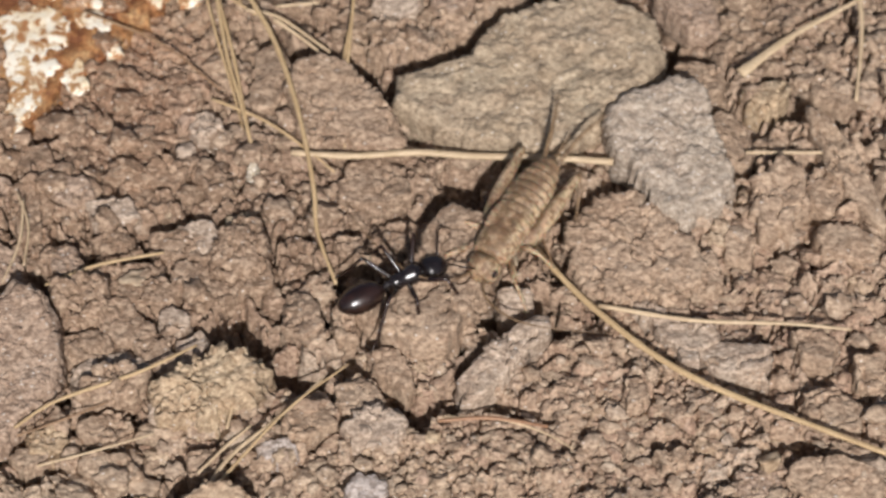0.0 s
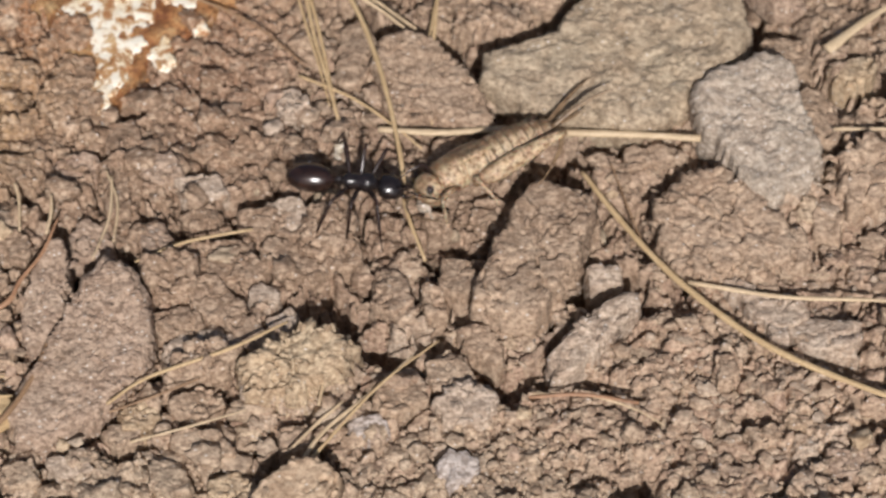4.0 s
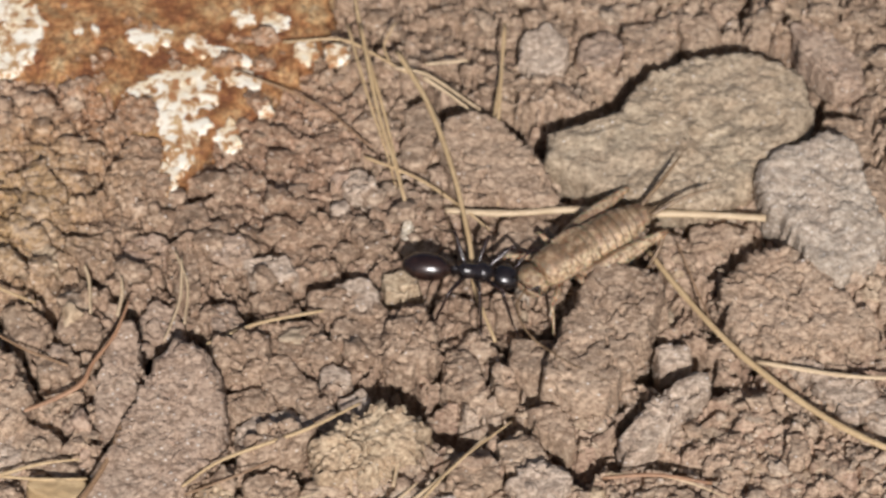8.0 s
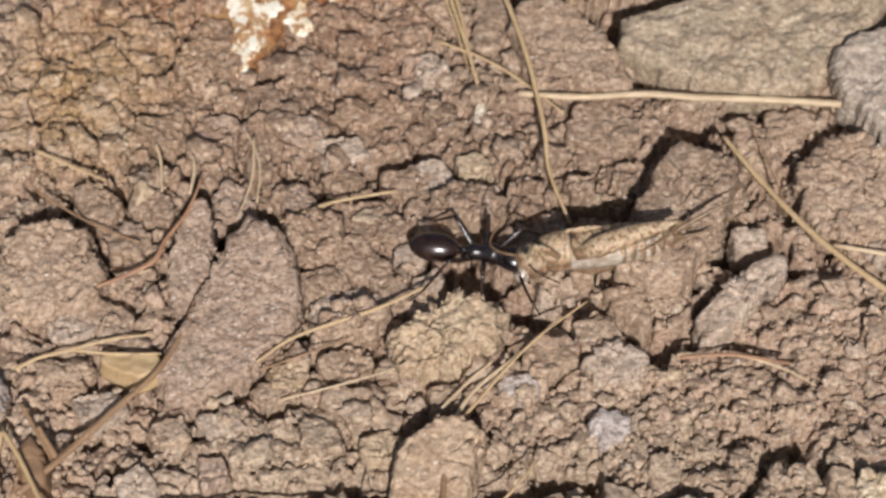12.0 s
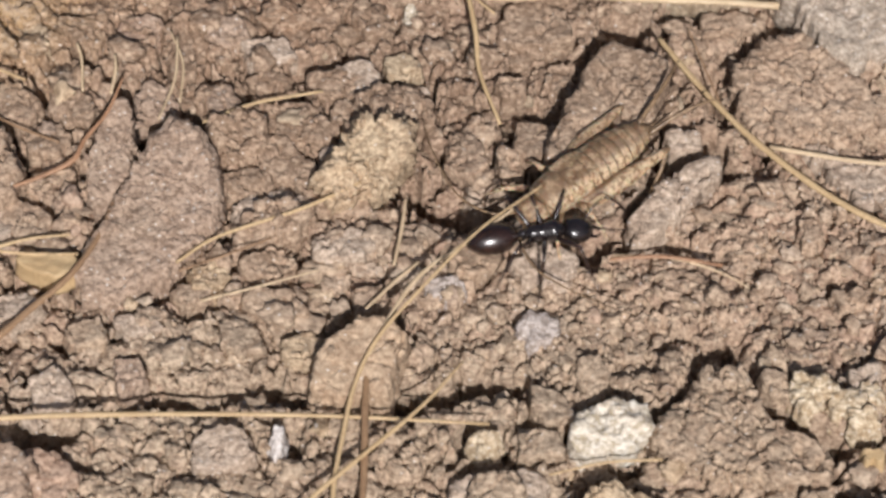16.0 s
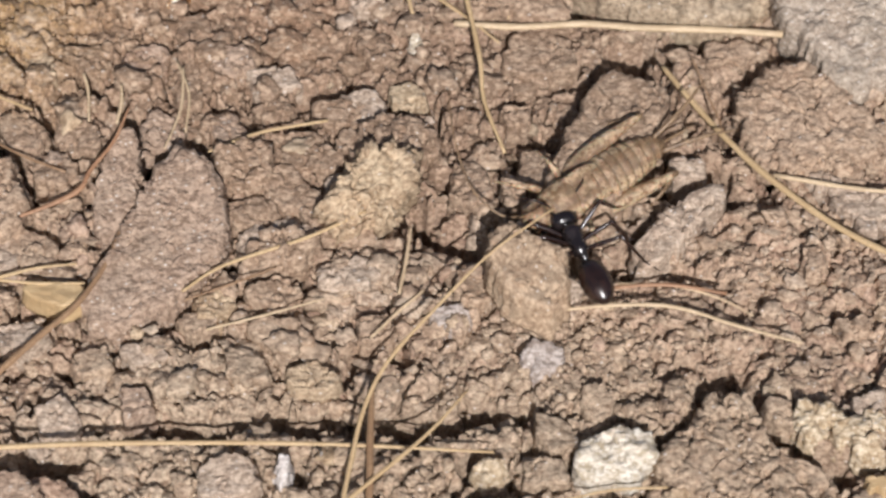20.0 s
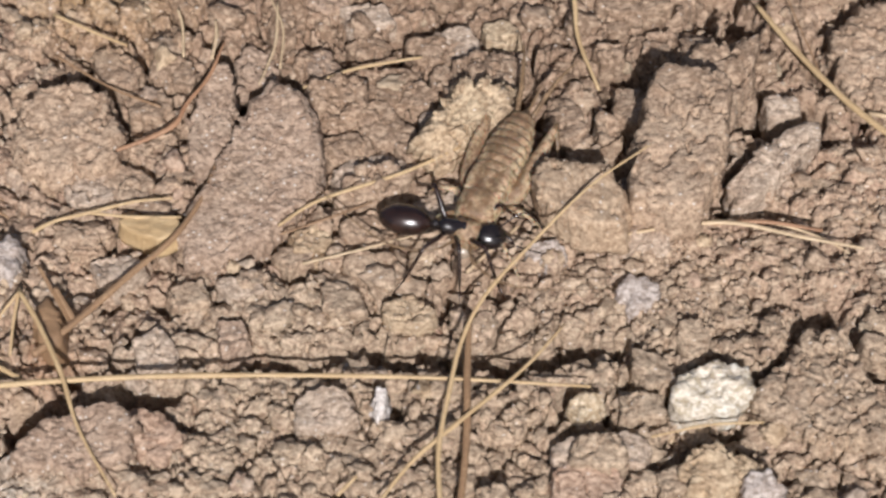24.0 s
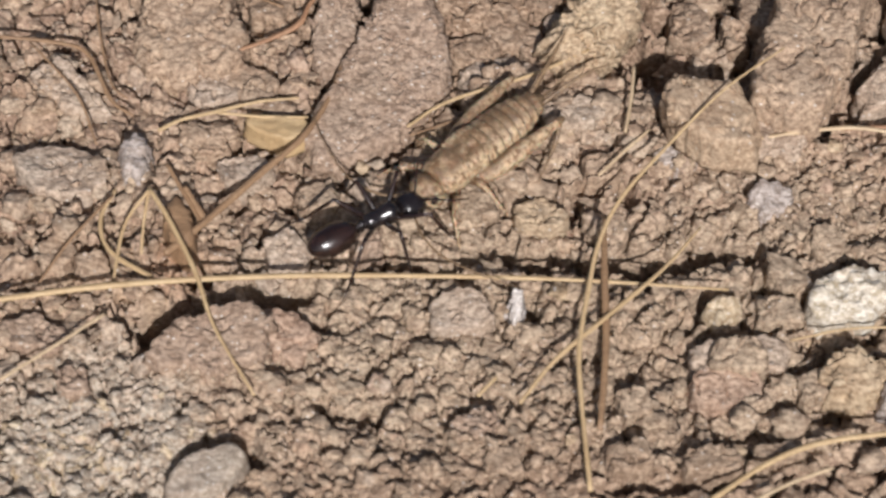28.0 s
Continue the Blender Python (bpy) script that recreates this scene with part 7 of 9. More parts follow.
piece(22.91, -20.7, (1.72, 1.72, 1.87, 1.42, 1.18, 1.08, 1.08, 1.18, 1.42, 1.98, 1.72, 1.6, 1.61, 1.77, 1.63, 1.27, 1.12, 1.07, 1.12, 1.27, 1.64, 1.88), 0.3, BROWN_CLOD, (-0.05, 0.09))
piece(15.54, -5.68, (1.26, 0.82, 0.65, 0.58, 0.56, 0.59, 0.68, 0.85, 0.9, 1.04, 1.38, 1.19, 0.84, 0.69, 0.63, 0.63, 0.68, 0.75, 0.74, 0.81, 0.97, 1.36), 0.61, GREY_CLOD, (0.02, 0.05))
piece(-5.36, 5.65, (2.77, 2.72, 2.29, 1.83, 1.64, 1.6, 1.65, 1.69, 1.88, 2.35, 2.86, 2.73, 2.82, 2.32, 1.89, 1.72, 1.59, 1.52, 1.58, 1.79, 2.29, 3.08), 0.69, CLOD, (0.06, 0.02))
piece(-15.39, 2.16, (1.58, 1.37, 1.3, 1.34, 1.2, 1.06, 1.02, 1.07, 1.23, 1.6, 1.41, 1.33, 1.37, 1.44, 1.24, 1.18, 1.21, 1.2, 1.1, 1.11, 1.21, 1.46), 0.55, YELLOW_CLOD, (0.05, -0.06))
piece(-18.58, 0.99, (1.65, 1.66, 1.45, 1.39, 1.44, 1.63, 1.64, 1.61, 1.71, 2, 1.95, 1.62, 1.49, 1.49, 1.58, 1.41, 1.38, 1.46, 1.7, 2.25, 1.89, 1.69), 0.6, GREY_CLOD, (0.04, 0.09))
piece(-24.69, -3.43, (3.86, 3.79, 4.05, 3.1, 2.46, 2.09, 1.91, 1.9, 2.06, 2.46, 3.03, 3.72, 4.59, 3.6, 2.57, 2.14, 1.96, 1.96, 2.14, 2.45, 2.68, 3.24), 0.52, CLOD, (-0.15, 0.01))
piece(-7.26, 0.2, (1.02, 1.06, 1.17, 0.95, 0.86, 0.85, 0.91, 1.08, 1.46, 1.26, 1.02, 0.91, 0.89, 0.94, 1.1, 1.06, 0.97, 0.97, 1.06, 1.27, 1.23, 1.07), 0.69, CLOD, (0.04, 0.05))
piece(-24.89, 3.59, (1.24, 1.1, 1.06, 1.11, 1.16, 0.98, 0.91, 0.92, 1.01, 1.24, 1.57, 1.24, 1.1, 1.06, 1.11, 1.16, 0.98, 0.91, 0.92, 1.01, 1.24, 1.57), 0.48, GREY_CLOD, (-0.05, 0.07))
piece(-31.97, 4.35, (1.76, 1.64, 1.66, 1.84, 2.22, 2.04, 2.04, 2.22, 2.58, 1.91, 1.62, 1.52, 1.54, 1.71, 2.1, 2.11, 2.11, 2.3, 2.07, 1.94, 1.98, 2.08), 0.34, CLOD, (0.12, 0.12))
piece(-17.8, 6.47, (1.27, 1.11, 1.06, 1.11, 1.26, 1.33, 1.24, 1.26, 1.38, 1.69, 1.63, 1.27, 1.11, 1.06, 1.1, 1.26, 1.34, 1.24, 1.26, 1.39, 1.7, 1.63), 0.73, CLOD, (-0.12, -0.12))
piece(-28.9, -1.19, (1.28, 1.17, 1.16, 1.25, 1.49, 1.4, 1.3, 1.32, 1.45, 1.78, 1.39, 1.17, 1.09, 1.1, 1.21, 1.49, 1.56, 1.35, 1.28, 1.32, 1.49, 1.56), 0.7, BROWN_CLOD, (-0.03, -0.07))
piece(-17.53, -4, (1.99, 1.55, 1.36, 1.31, 1.34, 1.15, 1.09, 1.11, 1.25, 1.56, 1.98, 1.64, 1.5, 1.5, 1.63, 1.35, 1.11, 1.02, 1.02, 1.1, 1.32, 1.83), 0.47, CLOD, (0.05, -0.11))
piece(-15.72, -1.94, (2.61, 2.59, 2.4, 2.05, 1.93, 1.96, 1.87, 1.94, 2.19, 2.79, 3.1, 2.76, 2.46, 2.1, 1.97, 2, 2.05, 1.95, 2.02, 2.29, 2.92, 2.85), 0.52, CLOD, (0.05, 0.07))
piece(-24.06, -11.18, (2.38, 2.43, 2.1, 1.99, 1.4, 1.15, 1.05, 1.05, 1.13, 1.35, 1.85, 2.2, 2.68, 2.26, 1.61, 1.21, 1.03, 0.97, 0.99, 1.11, 1.37, 2.03), 0.31, GREY_CLOD, (0.10, -0.02))
piece(-23.04, -7.43, (1.24, 1.19, 1.24, 1.1, 0.98, 0.96, 1.01, 1.18, 1.56, 1.62, 1.22, 1.05, 0.99, 1.02, 1.14, 1.42, 1.21, 1.13, 1.14, 1.25, 1.53, 1.42), 0.5, CLOD, (0.02, -0.07))
piece(-26.63, -9.01, (2.05, 1.87, 1.65, 1.59, 1.66, 1.63, 1.44, 1.39, 1.46, 1.68, 2.04, 1.81, 1.76, 1.85, 1.83, 1.51, 1.39, 1.38, 1.5, 1.67, 1.64, 1.75), 0.7, CLOD, (-0.09, 0.01))
piece(-19.38, -10.54, (1.61, 1.42, 1.37, 1.43, 1.45, 1.18, 1.06, 1.04, 1.11, 1.3, 1.75, 1.84, 1.54, 1.42, 1.42, 1.23, 1.07, 1.01, 1.04, 1.17, 1.48, 2.06), 0.38, CLOD, (0.04, 0.13))
piece(-29.02, -17.18, (1.56, 1.41, 1.39, 1.49, 1.64, 1.35, 1.23, 1.23, 1.33, 1.58, 1.61, 1.42, 1.38, 1.45, 1.59, 1.39, 1.33, 1.39, 1.46, 1.35, 1.37, 1.51), 0.7, YELLOW_CLOD, (-0.12, 0.04))
piece(-24.75, -16.01, (2.05, 1.85, 1.63, 1.56, 1.63, 1.46, 1.25, 1.18, 1.2, 1.34, 1.67, 2.18, 1.88, 1.78, 1.53, 1.33, 1.26, 1.3, 1.47, 1.41, 1.45, 1.63), 0.7, CLOD, (-0.10, -0.03))
piece(-19.48, -14.47, (2.41, 2.18, 1.92, 1.85, 1.75, 1.44, 1.32, 1.31, 1.41, 1.69, 2.33, 2.17, 2.12, 2.24, 1.78, 1.48, 1.36, 1.35, 1.47, 1.65, 1.7, 1.91), 0.62, GREY_CLOD, (0.08, -0.02))
piece(-39.1, -2.34, (1.2, 1.26, 1.09, 1.03, 1.06, 1.19, 1.28, 1.23, 1.28, 1.47, 1.16, 1.02, 0.97, 1.01, 1.15, 1.22, 1.19, 1.26, 1.45, 1.2, 1.1, 1.1), 0.59, CLOD, (0.05, -0.05))
piece(-44.1, -1.49, (0.97, 0.93, 0.97, 1.11, 1.15, 1.15, 1.26, 1.52, 1.57, 1.16, 0.98, 0.92, 0.93, 1.03, 1.26, 1.28, 1.18, 1.17, 1.27, 1.53, 1.41, 1.1), 0.59, CLOD, (0.02, 0.06))
piece(-24.27, -19.37, (2.12, 1.86, 1.77, 1.48, 1.23, 1.13, 1.12, 1.22, 1.46, 2.04, 2.32, 2.2, 1.93, 1.57, 1.42, 1.41, 1.26, 1.21, 1.25, 1.42, 1.82, 2.74), 0.53, CLOD, (-0.05, -0.02))
piece(-26.48, -22.28, (1.46, 1.37, 1.4, 1.55, 1.67, 1.53, 1.53, 1.66, 1.99, 1.77, 1.52, 1.44, 1.48, 1.64, 1.48, 1.46, 1.56, 1.81, 1.68, 1.69, 1.85, 1.71), 0.72, CLOD, (-0.10, -0.11))
piece(-30.36, -21.82, (1.41, 1.34, 1.34, 1.05, 0.93, 0.89, 0.94, 1.08, 1.4, 1.9, 1.41, 1.19, 1.11, 1.13, 1.25, 1.28, 1.1, 1.03, 1.06, 1.18, 1.47, 1.63), 0.31, CLOD, (0.11, 0.16))
piece(-21.79, -23.12, (1.9, 1.5, 1.33, 1.29, 1.35, 1.56, 1.36, 1.29, 1.34, 1.51, 1.82, 1.72, 1.78, 1.67, 1.35, 1.22, 1.19, 1.28, 1.29, 1.34, 1.51, 1.92), 0.41, YELLOW_CLOD, (-0.07, -0.10))
piece(-17.42, -18.95, (1.26, 1.23, 1.31, 1.53, 1.23, 1.05, 0.99, 1.02, 1.13, 1.41, 1.41, 1.26, 1.23, 1.31, 1.52, 1.23, 1.06, 1, 1.02, 1.14, 1.42, 1.4), 0.57, CLOD, (-0.00, 0.10))
piece(-37.45, -21.88, (1.36, 1.31, 1.37, 1.56, 1.19, 1.03, 0.98, 1.01, 1.14, 1.43, 1.71, 1.4, 1.27, 1.26, 1.35, 1.28, 1.1, 1.03, 1.06, 1.18, 1.47, 1.54), 0.39, CLOD, (0.12, -0.01))
piece(-27.37, -31.45, (2.08, 2.04, 2.17, 1.97, 1.78, 1.74, 1.81, 1.72, 1.78, 2.02, 2.16, 2.04, 2.09, 2.34, 1.97, 1.78, 1.74, 1.69, 1.65, 1.74, 2.02, 2.31), 0.66, GREY_CLOD, (0.10, 0.13))
piece(-40.35, -32.98, (2.86, 2.19, 1.76, 1.58, 1.55, 1.48, 1.42, 1.48, 1.68, 2.14, 2.67, 2.49, 2.53, 2.2, 1.56, 1.3, 1.19, 1.19, 1.29, 1.55, 2.15, 2.81), 0.52, RED_CLOD, (0.04, 0.02))
piece(-39.54, -26.83, (1.59, 1.37, 1.29, 1.33, 1.49, 1.86, 1.61, 1.53, 1.57, 1.77, 1.57, 1.4, 1.35, 1.42, 1.64, 1.55, 1.43, 1.42, 1.55, 1.85, 1.69, 1.58), 0.39, GREY_CLOD, (0.00, 0.14))
piece(-34.11, -25.44, (1.1, 1.06, 1.11, 1.27, 1.4, 1.18, 1.1, 1.11, 1.23, 1.42, 1.14, 1.01, 0.99, 1.04, 1.21, 1.6, 1.28, 1.11, 1.06, 1.09, 1.23, 1.25), 0.71, BROWN_CLOD, (-0.15, 0.05))
piece(-4.66, -27.79, (1.33, 1.27, 1.32, 1.49, 1.36, 1.32, 1.39, 1.62, 2.12, 1.67, 1.47, 1.42, 1.36, 1.25, 1.26, 1.37, 1.61, 1.51, 1.53, 1.69, 1.99, 1.53), 0.45, CLOD, (-0.12, -0.12))
piece(-5.58, -30.9, (1.6, 1.58, 1.69, 1.28, 1.06, 0.97, 0.97, 1.05, 1.27, 1.76, 1.69, 1.54, 1.52, 1.64, 1.38, 1.11, 0.99, 0.97, 1.03, 1.2, 1.6, 1.77), 0.66, CLOD, (0.15, 0.01))
piece(-1.81, -24.92, (1.18, 1.1, 1.12, 1.24, 1.53, 1.47, 1.35, 1.35, 1.46, 1.24, 1.1, 1.06, 1.11, 1.28, 1.29, 1.33, 1.5, 1.56, 1.3, 1.2, 1.2, 1.3), 0.47, CLOD, (0.00, 0.11))
piece(11.03, -25.74, (0.84, 0.85, 0.94, 1.15, 1.1, 1.01, 1.01, 1.09, 1.31, 1.37, 1.03, 0.88, 0.83, 0.85, 0.95, 1.01, 1, 1.09, 1.32, 1.45, 1.07, 0.9), 0.64, CLOD, (-0.14, -0.09))
piece(16.79, -18.48, (1.04, 1.11, 1.31, 1.14, 0.86, 0.74, 0.7, 0.71, 0.8, 1, 1.38, 1.14, 1.04, 1.03, 1.12, 1.04, 0.87, 0.79, 0.79, 0.86, 1.03, 1.06), 0.69, CLOD, (-0.00, 0.05))
piece(17.32, -26.15, (0.98, 1.05, 1.23, 1.66, 2.04, 1.75, 1.65, 1.69, 1.82, 1.37, 1.17, 1.11, 1.13, 1.27, 1.58, 1.67, 1.76, 2.03, 1.97, 1.35, 1.1, 0.99), 0.65, GREY_CLOD, (0.04, 0.07))
piece(-45.12, -12.7, (1.89, 2.13, 2.41, 1.91, 1.7, 1.65, 1.74, 1.65, 1.69, 1.88, 2.34, 2.02, 1.89, 1.92, 2.12, 1.98, 1.7, 1.6, 1.64, 1.83, 1.92, 1.83), 0.55, GREY_CLOD, (-0.09, -0.10))
piece(-55.57, -13.09, (1.89, 1.51, 1.35, 1.31, 1.39, 1.61, 2.13, 2.87, 2.64, 2.65, 2.89, 2.14, 1.69, 1.5, 1.46, 1.53, 1.77, 1.89, 2.14, 2.73, 3.5, 2.45), 0.75, GREY_CLOD, (-0.16, 0.06))
piece(-55.53, -20.27, (3.23, 2.88, 2.8, 2.62, 2.27, 2.16, 2.23, 2.51, 2.84, 3.06, 3.65, 3.2, 2.7, 2.52, 2.55, 2.37, 2.27, 2.35, 2.67, 2.96, 2.98, 3.28), 0.7, GREY_CLOD, (-0.09, -0.14))
piece(-45.44, -17.3, (1.64, 1.68, 1.56, 1.26, 1.13, 1.11, 1.18, 1.3, 1.29, 1.4, 1.67, 1.85, 1.52, 1.39, 1.39, 1.37, 1.16, 1.09, 1.11, 1.23, 1.51, 1.74), 0.48, CLOD, (-0.05, -0.01))
piece(-42.76, -19.75, (2, 1.97, 1.6, 1.45, 1.37, 1.18, 1.11, 1.14, 1.28, 1.6, 2.18, 1.8, 1.65, 1.64, 1.64, 1.35, 1.23, 1.23, 1.32, 1.41, 1.44, 1.61), 0.49, GREY_CLOD, (0.14, -0.12))
piece(-42.3, -13.08, (0.72, 0.74, 0.83, 1.04, 1.19, 1.09, 1.08, 1.17, 0.94, 0.78, 0.72, 0.72, 0.78, 0.94, 1.31, 1.09, 0.99, 0.98, 1.06, 1.17, 0.89, 0.76), 0.72, CLOD, (-0.15, 0.14))
piece(-30.2, -18.42, (1.43, 1.25, 1.19, 1.23, 1.35, 1.06, 0.93, 0.9, 0.94, 1.08, 1.4, 1.6, 1.25, 1.1, 1.06, 1.1, 1.26, 1.08, 1.01, 1.02, 1.12, 1.37), 0.45, CLOD, (0.07, -0.16))
piece(-33.76, -21.14, (1.56, 1.42, 1.41, 1.51, 1.11, 0.94, 0.87, 0.88, 0.97, 1.18, 1.7, 1.81, 1.41, 1.23, 1.18, 1.19, 1.01, 0.95, 0.97, 1.07, 1.33, 1.91), 0.5, GREY_CLOD, (0.06, 0.04))
piece(-55.32, -27.4, (1.1, 1.31, 1.59, 1.43, 1.4, 1.49, 1.72, 1.38, 1.23, 1.2, 1.27, 1.2, 1.15, 1.19, 1.35, 1.72, 1.61, 1.6, 1.41, 1.15, 1.04, 1.03), 0.66, CLOD, (-0.11, -0.03))
piece(-52.77, -28.19, (1.09, 0.99, 0.98, 1.05, 1.24, 1.11, 1.03, 1.03, 1.13, 1.38, 1.34, 1.09, 0.99, 0.98, 1.05, 1.24, 1.11, 1.03, 1.04, 1.14, 1.38, 1.33), 0.58, CLOD, (-0.15, 0.11))
piece(-56.3, -33.73, (2.46, 1.98, 1.54, 1.35, 1.3, 1.36, 1.54, 1.49, 1.56, 1.79, 2.32, 2.14, 1.93, 1.89, 1.62, 1.34, 1.22, 1.21, 1.31, 1.56, 1.98, 2.11), 0.49, BROWN_CLOD, (-0.08, -0.09))
piece(-53.27, -37.47, (0.94, 0.91, 0.96, 1.11, 1.33, 1.12, 1.04, 1.05, 1.15, 1.4, 1.17, 1.02, 0.98, 1.01, 1.15, 1.13, 1.03, 1.02, 1.1, 1.32, 1.35, 1.06), 0.59, BROWN_CLOD, (-0.14, -0.08))
piece(-39.4, -33.42, (2.24, 1.84, 1.68, 1.67, 1.8, 1.65, 1.64, 1.77, 2.11, 2.91, 2.33, 1.86, 1.66, 1.52, 1.43, 1.45, 1.61, 1.99, 2.5, 2.19, 2.09, 2.17), 0.44, RED_CLOD, (-0.08, 0.07))
piece(-10.33, -34.59, (1.67, 1.65, 1.41, 1.32, 1.34, 1.29, 1.16, 1.13, 1.21, 1.41, 1.61, 1.46, 1.44, 1.55, 1.55, 1.27, 1.16, 1.15, 1.25, 1.27, 1.27, 1.38), 0.57, GREY_CLOD, (0.13, 0.06))
piece(-6.48, -34.13, (1.67, 1.46, 1.26, 1.19, 1.23, 1.38, 1.44, 1.49, 1.69, 1.75, 1.46, 1.35, 1.36, 1.48, 1.45, 1.29, 1.25, 1.31, 1.51, 1.73, 1.57, 1.55), 0.43, GREY_CLOD, (-0.06, -0.12))
piece(-15.65, -38.25, (1.06, 0.98, 1, 1.1, 1.2, 1.02, 0.94, 0.95, 1.05, 1.28, 1.26, 1.06, 0.98, 0.99, 1.09, 1.2, 1.02, 0.95, 0.96, 1.05, 1.29, 1.25), 0.41, CLOD, (0.03, 0.07))
piece(-9.43, -36.9, (2.28, 2.31, 2.56, 2.17, 1.71, 1.51, 1.46, 1.53, 1.76, 2.29, 2.56, 2.36, 2.36, 2.23, 1.95, 1.87, 1.89, 1.71, 1.69, 1.81, 2.13, 2.45), 0.43, RED_CLOD, (-0.05, 0.10))
piece(-3.61, -36.89, (1.07, 1.06, 1.15, 1.38, 1.3, 1.09, 1.02, 1.03, 1.13, 1.27, 1.06, 0.98, 0.99, 1.09, 1.32, 1.49, 1.15, 1, 0.96, 0.99, 1.13, 1.17), 0.73, CLOD, (-0.13, -0.14))
piece(-0.26, -36.47, (1.86, 1.88, 1.79, 1.26, 1.03, 0.94, 0.94, 1.01, 1.21, 1.67, 2.08, 1.8, 1.72, 1.77, 1.41, 1.12, 1, 0.98, 1.04, 1.21, 1.6, 1.99), 0.64, YELLOW_CLOD, (-0.00, -0.02))
piece(-0.19, -34.84, (1.05, 0.93, 0.9, 0.89, 0.65, 0.55, 0.51, 0.52, 0.57, 0.7, 1, 1.24, 1.12, 0.88, 0.62, 0.51, 0.46, 0.46, 0.5, 0.59, 0.82, 1.35), 0.59, CLOD, (0.08, -0.14))
piece(-16.21, -42.54, (1.49, 1.42, 1.46, 1.65, 1.37, 1.19, 1.13, 1.16, 1.3, 1.64, 1.6, 1.46, 1.46, 1.58, 1.68, 1.3, 1.13, 1.08, 1.12, 1.27, 1.61, 1.72), 0.73, CLOD, (0.15, -0.03))
piece(-10.56, -42.55, (1.89, 1.77, 1.79, 1.38, 1.07, 0.94, 0.9, 0.93, 1.06, 1.36, 2.05, 1.85, 1.83, 1.97, 1.31, 1.03, 0.9, 0.87, 0.91, 1.04, 1.34, 2.13), 0.51, CLOD, (-0.07, 0.03))
piece(-24.45, -42.75, (1.17, 1.15, 1.24, 1.41, 1.26, 1.23, 1.31, 1.52, 1.46, 1.21, 1.11, 1.11, 1.2, 1.45, 1.52, 1.25, 1.14, 1.13, 1.22, 1.46, 1.56, 1.28), 0.39, CLOD, (0.01, 0.13))
piece(-26.19, -40.06, (1.54, 1.33, 1.22, 1.21, 1.31, 1.18, 0.99, 0.92, 0.92, 1.01, 1.24, 1.76, 1.37, 1.15, 1.06, 1.06, 1.16, 1.23, 1.08, 1.03, 1.07, 1.21), 0.53, BROWN_CLOD, (0.10, -0.10))
piece(-6.12, -41.86, (1.75, 1.61, 1.49, 0.96, 0.68, 0.56, 0.52, 0.51, 0.56, 0.67, 0.93, 1.75, 1.61, 1.48, 0.96, 0.68, 0.56, 0.52, 0.51, 0.56, 0.67, 0.93), 0.7, CLOD, (-0.12, -0.09))


